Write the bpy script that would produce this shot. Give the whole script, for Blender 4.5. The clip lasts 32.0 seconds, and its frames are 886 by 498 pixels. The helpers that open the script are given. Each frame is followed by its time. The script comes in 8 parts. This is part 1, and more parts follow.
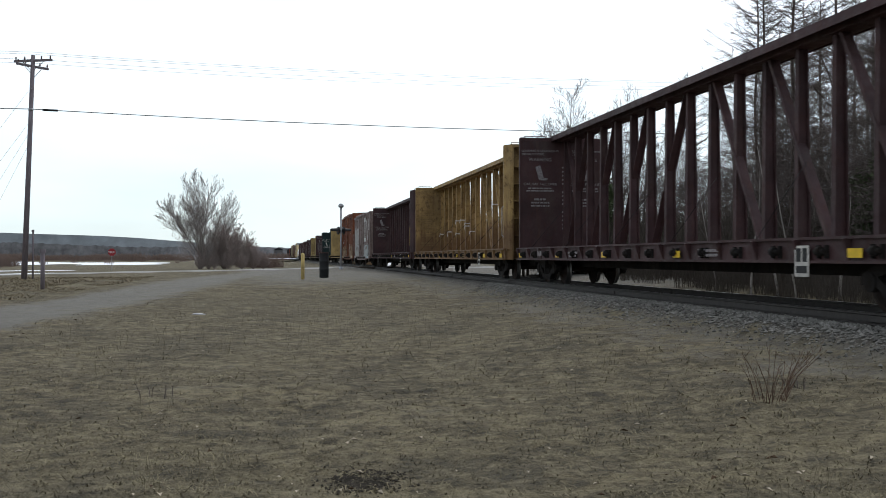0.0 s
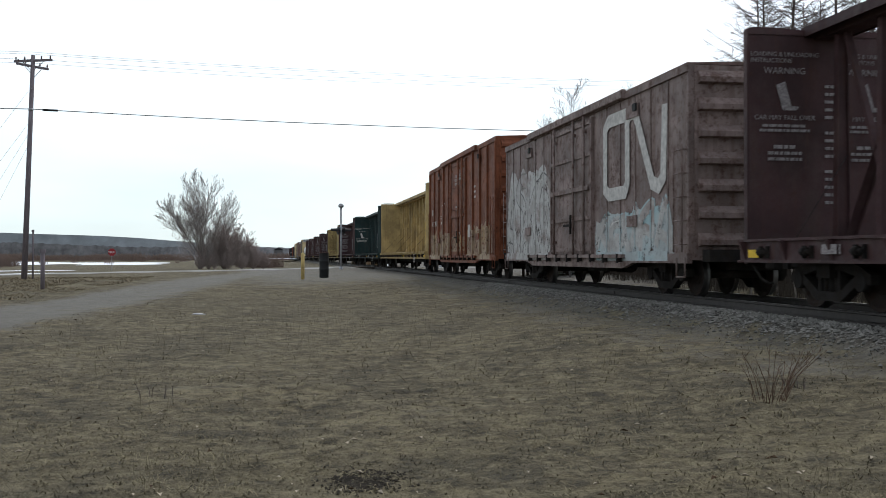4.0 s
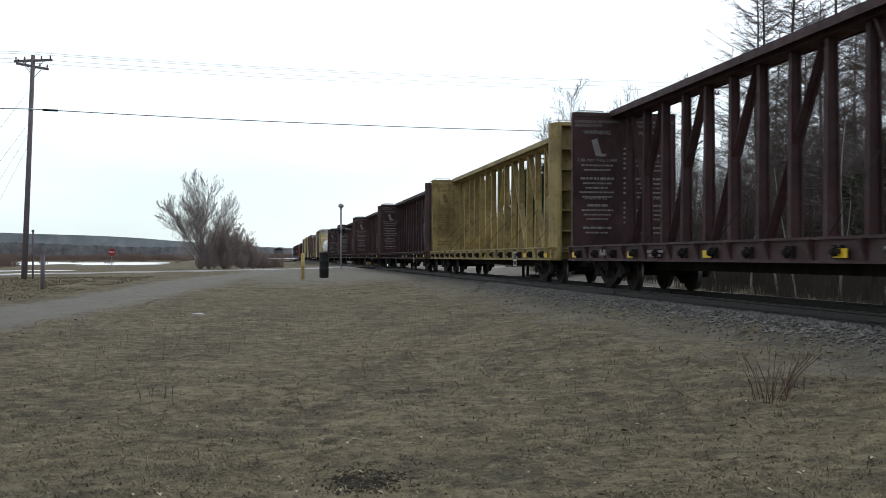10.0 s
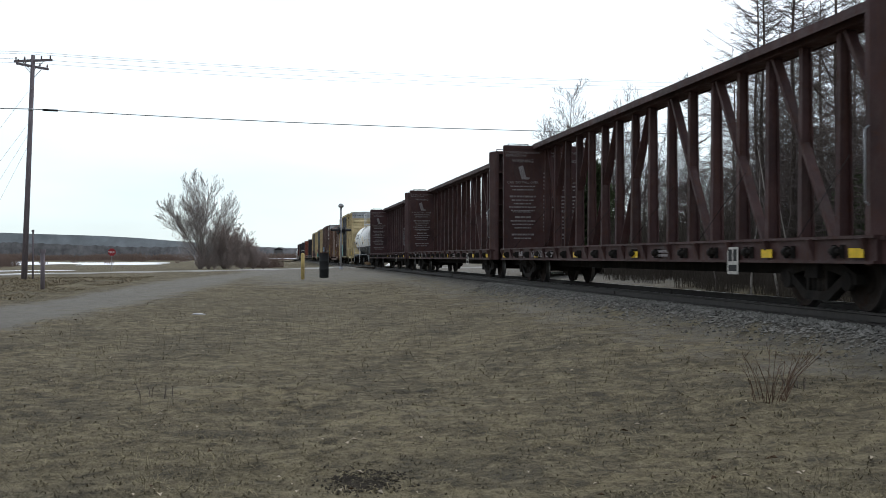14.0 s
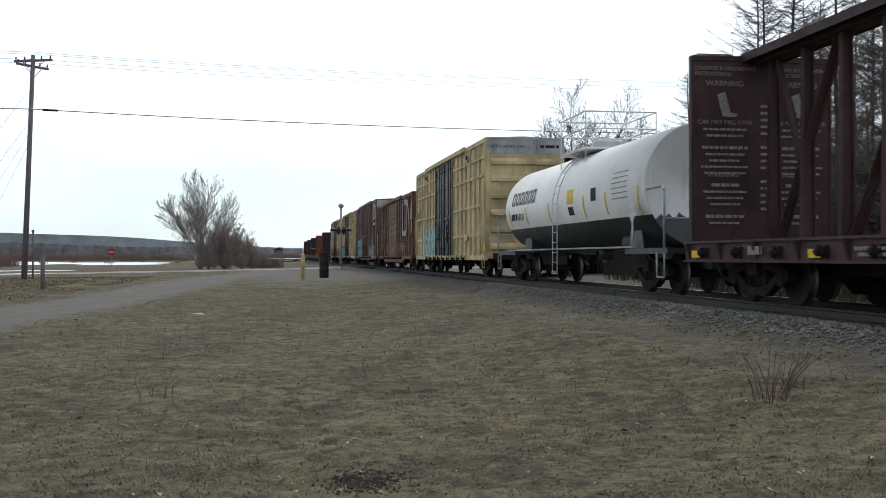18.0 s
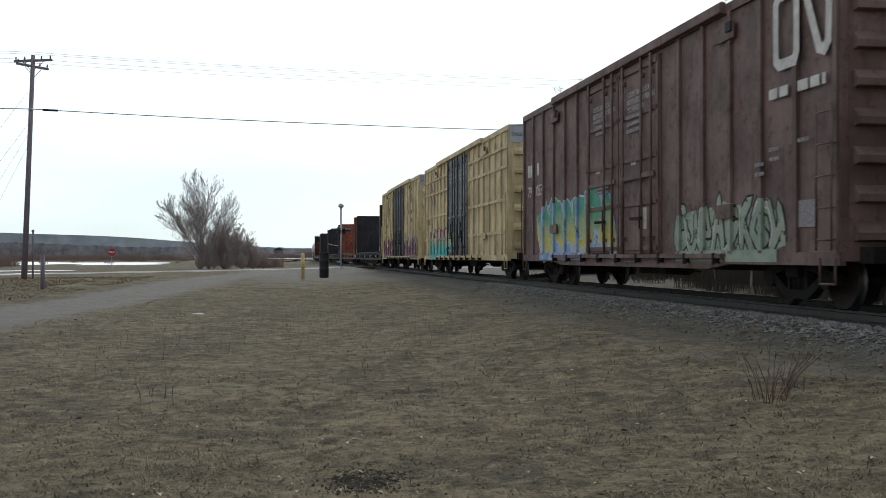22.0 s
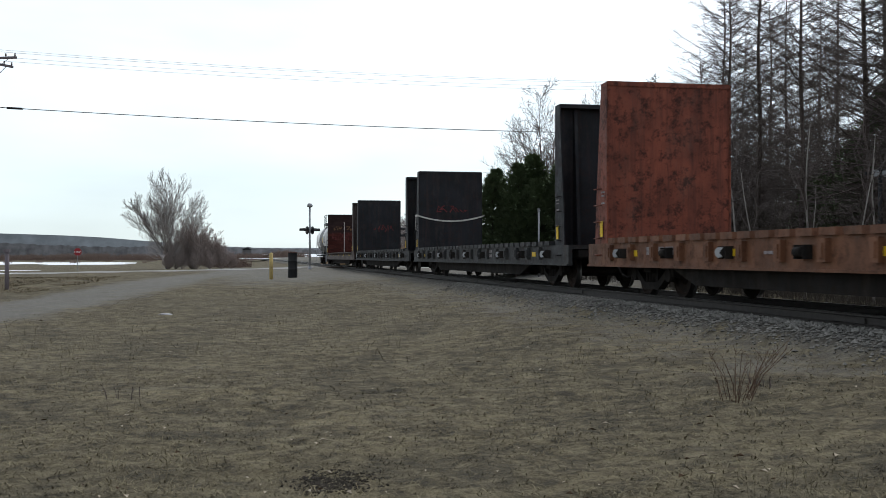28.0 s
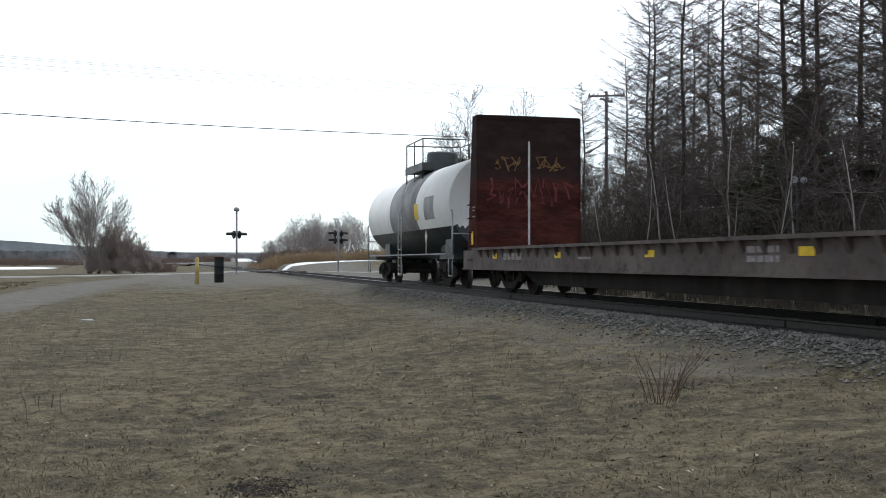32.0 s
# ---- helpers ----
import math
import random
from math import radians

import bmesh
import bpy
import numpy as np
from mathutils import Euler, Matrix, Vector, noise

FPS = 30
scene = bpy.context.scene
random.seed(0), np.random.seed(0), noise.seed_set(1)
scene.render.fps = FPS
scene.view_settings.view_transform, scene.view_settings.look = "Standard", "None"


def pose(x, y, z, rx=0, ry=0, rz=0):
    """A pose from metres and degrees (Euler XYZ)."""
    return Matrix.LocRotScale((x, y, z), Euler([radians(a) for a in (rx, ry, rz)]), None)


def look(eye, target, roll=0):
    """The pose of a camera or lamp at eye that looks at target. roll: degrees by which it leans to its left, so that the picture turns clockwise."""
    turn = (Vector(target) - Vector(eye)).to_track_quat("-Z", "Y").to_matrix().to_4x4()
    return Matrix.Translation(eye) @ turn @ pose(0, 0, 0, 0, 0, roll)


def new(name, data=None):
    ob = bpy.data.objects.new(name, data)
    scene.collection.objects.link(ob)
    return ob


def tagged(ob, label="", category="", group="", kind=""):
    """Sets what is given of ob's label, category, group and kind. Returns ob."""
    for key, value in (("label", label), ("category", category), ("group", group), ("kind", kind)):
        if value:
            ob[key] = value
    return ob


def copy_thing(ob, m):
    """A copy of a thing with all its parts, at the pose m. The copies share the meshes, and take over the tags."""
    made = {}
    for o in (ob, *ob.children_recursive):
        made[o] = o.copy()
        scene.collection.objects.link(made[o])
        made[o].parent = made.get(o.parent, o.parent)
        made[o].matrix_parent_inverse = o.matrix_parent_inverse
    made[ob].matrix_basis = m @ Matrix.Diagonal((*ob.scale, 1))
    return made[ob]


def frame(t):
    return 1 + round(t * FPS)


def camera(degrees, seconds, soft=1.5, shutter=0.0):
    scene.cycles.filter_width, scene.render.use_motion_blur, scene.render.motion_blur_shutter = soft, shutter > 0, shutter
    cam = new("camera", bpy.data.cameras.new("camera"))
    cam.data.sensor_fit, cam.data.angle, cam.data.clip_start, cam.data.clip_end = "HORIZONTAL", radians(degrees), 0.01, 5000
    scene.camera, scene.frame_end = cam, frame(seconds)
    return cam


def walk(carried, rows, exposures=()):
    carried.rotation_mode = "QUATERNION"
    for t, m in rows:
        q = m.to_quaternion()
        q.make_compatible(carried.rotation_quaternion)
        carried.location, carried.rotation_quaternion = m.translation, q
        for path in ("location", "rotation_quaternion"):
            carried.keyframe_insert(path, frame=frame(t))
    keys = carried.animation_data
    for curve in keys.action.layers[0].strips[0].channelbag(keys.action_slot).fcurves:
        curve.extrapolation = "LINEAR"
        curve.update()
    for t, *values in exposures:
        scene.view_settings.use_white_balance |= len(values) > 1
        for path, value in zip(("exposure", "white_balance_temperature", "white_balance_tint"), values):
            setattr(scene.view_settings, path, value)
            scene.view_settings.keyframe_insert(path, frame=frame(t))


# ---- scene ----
# The world: x to the right of the line, y along the railway away from the camera, z = 0 just under the rail head.
TRACK_X = 9.2
EYE = (0.0, 0.0, 0.91)
CROSS_Y = 92.0
RAIL_Z = 0.12

cam = camera(45.72, 32.0, soft=0.85, shutter=0.12)


def aim(yaw, pitch, roll=0.0):
    """A pose at the tripod: degrees to the right of the line, up, and the lean."""
    a, b = radians(yaw), radians(pitch)
    way = Vector((math.sin(a) * math.cos(b), math.cos(a) * math.cos(b), math.sin(b)))
    return look(EYE, Vector(EYE) + way * 50, roll)


PAN = [(0.0, 9.25, 0.44), (12.0, 9.25, 0.44), (24.5, 9.25, 0.44), (24.8, 9.27, 0.42), (25.0, 9.33, 0.40), (25.2, 9.68, 0.40), (25.5, 10.04, 0.41),
       (26.0, 10.05, 0.42), (26.8, 9.62, 0.44), (27.5, 9.56, 0.44), (27.6, 9.75, 0.44), (27.8, 10.35, 0.43), (28.0, 10.93, 0.43),
       (28.2, 12.35, 0.45), (28.3, 12.98, 0.50), (28.4, 13.42, 0.53), (28.5, 13.61, 0.54), (28.6, 13.62, 0.55), (28.8, 13.30, 0.57), (29.0, 13.26, 0.58),
       (29.5, 13.38, 0.64), (29.7, 14.05, 0.65), (29.9, 14.82, 0.67), (30.0, 15.04, 0.68), (30.5, 14.94, 0.68),
       (31.0, 14.87, 0.68), (31.5, 14.85, 0.68), (32.0, 14.82, 0.68)]
walk(cam, [(t, aim(a, b)) for t, a, b in PAN], exposures=[(0.0, 0.75), (25.0, 0.75), (27.5, 0.66), (28.2, 0.66), (29.4, 0.85), (32.0, 0.88)])

# ---- light ----
SUN_TURN, SUN_HEIGHT = 30.0, 56.0  # degrees to the right of the line, and up
world = bpy.data.worlds.new("sky")
scene.world = world
world.use_nodes = True
wt = world.node_tree
wt.nodes.clear()
sky = wt.nodes.new("ShaderNodeTexSky")
sky.sky_type, sky.sun_disc = "NISHITA", False
sky.sun_elevation, sky.sun_rotation = radians(SUN_HEIGHT), radians(SUN_TURN)
sky.air_density, sky.dust_density, sky.ozone_density = 1.0, 0.6, 1.5
pale = wt.nodes.new("ShaderNodeHueSaturation")
pale.inputs["Saturation"].default_value = 0.22
wt.links.new(sky.outputs[0], pale.inputs["Color"])
coord = wt.nodes.new("ShaderNodeTexCoord")
stretch = wt.nodes.new("ShaderNodeMapping")
stretch.inputs["Scale"].default_value = (1.6, 1.6, 6.0)
cloud = wt.nodes.new("ShaderNodeTexNoise")
cloud.inputs["Scale"].default_value, cloud.inputs["Detail"].default_value = 1.7, 5
cloud_ramp = wt.nodes.new("ShaderNodeMapRange")
cloud_ramp.inputs["From Min"].default_value, cloud_ramp.inputs["From Max"].default_value = 0.35, 0.7
cloud_ramp.inputs["To Min"].default_value, cloud_ramp.inputs["To Max"].default_value = 0.92, 1.12
haze = wt.nodes.new("ShaderNodeMix")
haze.data_type, haze.blend_type = "RGBA", "MULTIPLY"
haze.inputs["Factor"].default_value = 1.0
shine = wt.nodes.new("ShaderNodeBackground")
shine.inputs["Strength"].default_value = 0.115
world_out = wt.nodes.new("ShaderNodeOutputWorld")
wt.links.new(coord.outputs["Generated"], stretch.inputs["Vector"])
wt.links.new(stretch.outputs[0], cloud.inputs["Vector"])
wt.links.new(cloud.outputs["Fac"], cloud_ramp.inputs["Value"])
wt.links.new(pale.outputs[0], haze.inputs["A"])
tint = wt.nodes.new("ShaderNodeVectorMath")
tint.operation = "MULTIPLY"
tint.inputs[1].default_value = (0.935, 1.0, 1.045)  # thin cold cloud
wt.links.new(cloud_ramp.outputs[0], tint.inputs[0])
cold = wt.nodes.new("ShaderNodeMix")  # the thin rim is bluer than the cloud above it
cold.data_type = "VECTOR"
cold.inputs["A"].default_value, cold.inputs["B"].default_value = (0.875, 1.0, 1.06), (0.945, 1.0, 1.04)
wt.links.new(cold.outputs[1], tint.inputs[1])
wt.links.new(tint.outputs[0], haze.inputs["B"])
# an overcast sky is brighter overhead than at its rim
height = wt.nodes.new("ShaderNodeSeparateXYZ")
wt.links.new(coord.outputs["Generated"], height.inputs[0])
rise = wt.nodes.new("ShaderNodeMapRange")
rise.inputs["From Min"].default_value, rise.inputs["From Max"].default_value = 0.0, 0.7
rise.inputs["To Min"].default_value, rise.inputs["To Max"].default_value = 0.72, 1.36
wt.links.new(height.outputs["Z"], rise.inputs["Value"])
rim = wt.nodes.new("ShaderNodeMapRange")
rim.inputs["From Min"].default_value, rim.inputs["From Max"].default_value = 0.02, 0.22
wt.links.new(height.outputs["Z"], rim.inputs["Value"])
wt.links.new(rim.outputs[0], cold.inputs["Factor"])
lift = wt.nodes.new("ShaderNodeVectorMath")
lift.operation = "SCALE"
wt.links.new(haze.outputs["Result"], lift.inputs[0])
wt.links.new(rise.outputs[0], lift.inputs["Scale"])
wt.links.new(lift.outputs[0], shine.inputs["Color"])
wt.links.new(shine.outputs[0], world_out.inputs["Surface"])
sun = new("sun", bpy.data.lights.new("sun", "SUN"))
sun.data.energy, sun.data.angle, sun.data.color = 0.8, radians(20), (1.0, 0.97, 0.92)
sa, sb = radians(SUN_TURN), radians(SUN_HEIGHT)
sun.matrix_world = look((0, 0, 60), Vector((0, 0, 60)) - Vector((math.sin(sa) * math.cos(sb), math.cos(sa) * math.cos(sb), math.sin(sb))))


# ---- materials ----
def node_material(name, rough=0.8, metal=0.0):
    m = bpy.data.materials.new(name)
    m.use_nodes = True
    b = m.node_tree.nodes["Principled BSDF"]
    b.inputs["Roughness"].default_value, b.inputs["Metallic"].default_value = rough, metal
    b.inputs["Specular IOR Level"].default_value = 0.5 if rough < 0.5 else (0.25 if rough < 0.85 else 0.06)
    return m, m.node_tree.nodes, m.node_tree.links, b


def noise_of(n, l, scale, detail=4, rough=0.6, vec=None, stretch_by=None, space="Object"):
    tex = n.new("ShaderNodeTexNoise")
    tex.inputs["Scale"].default_value, tex.inputs["Detail"].default_value, tex.inputs["Roughness"].default_value = scale, detail, rough
    if vec is None:
        vec = n.new("ShaderNodeTexCoord").outputs[space]
    if stretch_by:
        mp = n.new("ShaderNodeMapping")
        mp.inputs["Scale"].default_value = stretch_by
        l.new(vec, mp.inputs["Vector"])
        vec = mp.outputs[0]
    l.new(vec, tex.inputs["Vector"])
    return tex.outputs["Fac"]


def ramp_of(n, l, fac, lo, hi, a=0.0, b=1.0):
    r = n.new("ShaderNodeMapRange")
    r.inputs["From Min"].default_value, r.inputs["From Max"].default_value = lo, hi
    r.inputs["To Min"].default_value, r.inputs["To Max"].default_value = a, b
    l.new(fac, r.inputs["Value"])
    return r.outputs[0]


def mix_of(n, l, fac, a, b, mode="MIX"):
    m = n.new("ShaderNodeMix")
    m.data_type, m.blend_type = "RGBA", mode
    for slot, value in (("Factor", fac), ("A", a), ("B", b)):
        if isinstance(value, (int, float)):
            m.inputs[slot].default_value = value
        elif isinstance(value, tuple):
            m.inputs[slot].default_value = (*value, 1.0)
        else:
            l.new(value, m.inputs[slot])
    return m.outputs["Result"]


def bump_of(n, l, b, height, strength=0.3, distance=0.02):
    bp = n.new("ShaderNodeBump")
    bp.inputs["Strength"].default_value, bp.inputs["Distance"].default_value = strength, distance
    l.new(height, bp.inputs["Height"])
    l.new(bp.outputs[0], b.inputs["Normal"])


def painted(name, color, rust=(0.09, 0.04, 0.025), wear=0.45, rough=0.6, fade=0.3, dusty=0.28, tide=None):
    """Weathered paint on steel: faded patches, rust bloom, run-down streaks, fine grain."""
    m, n, l, b = node_material(name, rough)
    co = n.new("ShaderNodeTexCoord").outputs["Object"]
    info = n.new("ShaderNodeObjectInfo")
    off = n.new("ShaderNodeVectorMath")
    off.operation = "MULTIPLY_ADD"
    off.inputs[1].default_value = (0, 37, 5)
    l.new(info.outputs["Random"], off.inputs[0])
    l.new(co, off.inputs[2])
    co = off.outputs[0]
    big = noise_of(n, l, 0.8, 5, 0.6, vec=co)
    light = tuple(min(1.0, c * (1 + fade)) for c in color)
    dark = tuple(c * (1 - fade) for c in color)
    col = mix_of(n, l, ramp_of(n, l, big, 0.38, 0.62), dark, light)
    streak = noise_of(n, l, 3.0, 5, 0.7, vec=co, stretch_by=(2.0, 2.0, 0.14))
    col = mix_of(n, l, ramp_of(n, l, streak, 0.56 - 0.14 * wear, 0.74 - 0.06 * wear, 0.0, 0.3 + 0.55 * wear), col, rust)
    spots = noise_of(n, l, 4.5, 8, 0.75, vec=co)
    col = mix_of(n, l, ramp_of(n, l, spots, 0.60 - 0.14 * wear, 0.68 - 0.08 * wear, 0.0, min(0.95, 1.3 * wear)), col, tuple(c * 0.8 for c in rust))
    dust = noise_of(n, l, 1.4, 6, 0.7, vec=co, stretch_by=(1.0, 1.0, 0.5))
    col = mix_of(n, l, ramp_of(n, l, dust, 0.52, 0.72, 0.0, dusty), col, (0.11, 0.095, 0.08))
    if tide:  # rusted through below an uneven line
        up = n.new("ShaderNodeSeparateXYZ")
        l.new(n.new("ShaderNodeTexCoord").outputs["Object"], up.inputs[0])
        edge = n.new("ShaderNodeMath")
        edge.operation = "MULTIPLY_ADD"
        l.new(streak, edge.inputs[0])
        edge.inputs[1].default_value = -3.2
        l.new(up.outputs["Z"], edge.inputs[2])
        col = mix_of(n, l, ramp_of(n, l, edge.outputs[0], tide - 1.4, tide - 2.2, 0.0, 0.72), col, tuple(c * 1.15 for c in rust))
    fine = noise_of(n, l, 45, 3, vec=co)
    col = mix_of(n, l, ramp_of(n, l, fine, 0.35, 0.65, 0.0, 0.25), col, tuple(c * 0.6 for c in color))
    l.new(col, b.inputs["Base Color"])
    l.new(ramp_of(n, l, spots, 0.3, 0.7, rough - 0.12, min(1.0, rough + 0.25)), b.inputs["Roughness"])
    bump_of(n, l, b, spots, 0.3, 0.008)
    return m


def plain(name, color, rough=0.7, metal=0.0, vary=0.2, scale=8.0):
    m, n, l, b = node_material(name, rough, metal)
    f = noise_of(n, l, scale, 5)
    col = mix_of(n, l, ramp_of(n, l, f, 0.3, 0.7), tuple(c * (1 - vary) for c in color), tuple(min(1, c * (1 + vary)) for c in color))
    l.new(col, b.inputs["Base Color"])
    bump_of(n, l, b, noise_of(n, l, scale * 6, 3), 0.15, 0.004)
    return m


MAROON = painted("maroon_paint", (0.054, 0.027, 0.028), wear=0.3)
MAROON_B = painted("maroon_paint_dull", (0.058, 0.029, 0.028), wear=0.5)
YELLOW = painted("ochre_paint", (0.33, 0.212, 0.082), rust=(0.10, 0.05, 0.028), wear=0.58, tide=2.35)
OLIVE = painted("olive_yellow_paint", (0.315, 0.240, 0.102), rust=(0.09, 0.05, 0.028), wear=0.45)
YELLOW_B = painted("pale_ochre_paint", (0.40, 0.29, 0.125), rust=(0.15, 0.08, 0.045), wear=0.3)
GREEN = painted("dark_green_paint", (0.014, 0.032, 0.031), wear=0.2)
RUST_RED = painted("oxide_red_paint", (0.185, 0.058, 0.026), rust=(0.085, 0.030, 0.016), wear=0.55)
CN_BROWN = painted("brown_boxcar_paint", (0.150, 0.094, 0.082), rust=(0.06, 0.03, 0.022), wear=0.45)
WARM_BROWN = painted("warm_brown_boxcar_paint", (0.165, 0.090, 0.060), rust=(0.07, 0.032, 0.02), wear=0.55, fade=0.35)
PALE_BROWN = painted("chalky_brown_paint", (0.22, 0.165, 0.15), rust=(0.10, 0.05, 0.035), wear=0.7)
TBOX = painted("yellow_boxcar_paint", (0.52, 0.415, 0.235), rust=(0.2, 0.11, 0.05), wear=0.22)
DOOR_BLACK = painted("black_door_paint", (0.042, 0.046, 0.050), rust=(0.12, 0.105, 0.09), wear=0.42, rough=0.42)
GREY_ROOF = painted("galvanised_roof", (0.34, 0.35, 0.36), wear=0.2)
FLAT_BLACK = painted("black_flatcar_paint", (0.015, 0.0155, 0.019), rust=(0.05, 0.028, 0.024), wear=0.45)
FLAT_GREY = painted("grey_flatcar_paint", (0.038, 0.039, 0.040), rust=(0.07, 0.04, 0.03), wear=0.4)
FLAT_RED = painted("red_bulkhead_paint", (0.19, 0.05, 0.028), rust=(0.03, 0.014, 0.012), wear=0.7)
FLAT_BROWN = painted("brown_flatcar_paint", (0.100, 0.078, 0.070), rust=(0.055, 0.03, 0.024), wear=0.5)
FLAT_ORANGE = painted("orange_flatcar_paint", (0.17, 0.075, 0.04), rust=(0.08, 0.035, 0.022), wear=0.6)
RUST_PANEL = painted("rusted_bulkhead", (0.055, 0.026, 0.022), rust=(0.13, 0.04, 0.022), wear=0.8)


def rusted_sheet(name, upper, lower, level):
    """Old paint that has rusted through below a tide line."""
    m, n, l, b = node_material(name, 0.85)
    co = n.new("ShaderNodeTexCoord").outputs["Object"]
    up = n.new("ShaderNodeSeparateXYZ")
    l.new(co, up.inputs[0])
    edge = n.new("ShaderNodeMath")
    edge.operation = "MULTIPLY_ADD"
    l.new(noise_of(n, l, 2.2, 6, 0.7, vec=co), edge.inputs[0])
    edge.inputs[1].default_value = 0.7
    l.new(up.outputs["Z"], edge.inputs[2])
    blot = noise_of(n, l, 1.7, 7, 0.7, vec=co, stretch_by=(0.7, 1, 1.6))
    run = noise_of(n, l, 5, 5, 0.7, vec=co, stretch_by=(0.35, 1, 2.5))
    low = mix_of(n, l, ramp_of(n, l, blot, 0.42, 0.6), tuple(c * 0.45 for c in lower), lower)
    low = mix_of(n, l, ramp_of(n, l, run, 0.5, 0.62, 0, 0.7), low, (0.028, 0.016, 0.014))
    high = mix_of(n, l, ramp_of(n, l, blot, 0.4, 0.65), upper, tuple(c * 1.7 for c in upper))
    col = mix_of(n, l, ramp_of(n, l, edge.outputs[0], level + 0.25, level + 0.45), low, high)
    l.new(col, b.inputs["Base Color"])
    bump_of(n, l, b, blot, 0.4, 0.01)
    return m


RUST_TWO = rusted_sheet("rusted_end_sheet", (0.026, 0.016, 0.015), (0.090, 0.028, 0.022), 3.05)
TANK_WHITE = painted("white_tank_paint", (0.86, 0.85, 0.82), rust=(0.5, 0.46, 0.40), wear=0.08, rough=0.4, fade=0.05, dusty=0.08)
TANK_BLACK = painted("black_tank_paint", (0.032, 0.038, 0.040), rust=(0.07, 0.065, 0.06), wear=0.2, rough=0.4)
TANK_PALE = painted("pale_fittings_paint", (0.62, 0.62, 0.61), wear=0.15, rough=0.5, dusty=0.15)
TANK_GREY = painted("grey_band_paint", (0.27, 0.265, 0.265), wear=0.2, rough=0.5)
TRUCK = painted("grimy_running_gear", (0.023, 0.021, 0.020), rust=(0.034, 0.026, 0.021), wear=0.6, rough=0.85)
WHEEL = painted("wheel_steel", (0.036, 0.030, 0.027), rust=(0.05, 0.03, 0.022), wear=0.6, rough=0.9)
TREAD = plain("polished_tread", (0.16, 0.155, 0.15), 0.5, 1.0)
RAIL = plain("rusty_rail", (0.052, 0.046, 0.042), 0.7)
RAIL_HEAD = plain("worn_rail_head", (0.35, 0.34, 0.33), 0.32, 1.0)
TIE = plain("weathered_tie", (0.075, 0.062, 0.052), 0.95, vary=0.4)
WHITE_MARK = plain("faded_white_stencil", (0.52, 0.49, 0.45), 0.8, vary=0.25, scale=5)
STENCIL_GREY = plain("grey_white_stencil", (0.42, 0.42, 0.41), 0.8, vary=0.3, scale=18)
FADED_PINK = plain("faded_emblem_paint", (0.36, 0.30, 0.28), 0.8, vary=0.35, scale=6)
WHITE_DIM = plain("worn_white_stencil", (0.24, 0.215, 0.215), 0.8, vary=0.45, scale=25)
BLACK_FADED = plain("faded_black_stencil", (0.17, 0.125, 0.075), 0.8, vary=0.4, scale=6)
BLACK_WORN = plain("worn_black_stencil", (0.20, 0.13, 0.06), 0.8, vary=0.5, scale=14)
BLACK_MARK = plain("black_stencil", (0.03, 0.03, 0.03), 0.8)
YELLOW_MARK = plain("yellow_reflector", (0.70, 0.46, 0.02), 0.5)


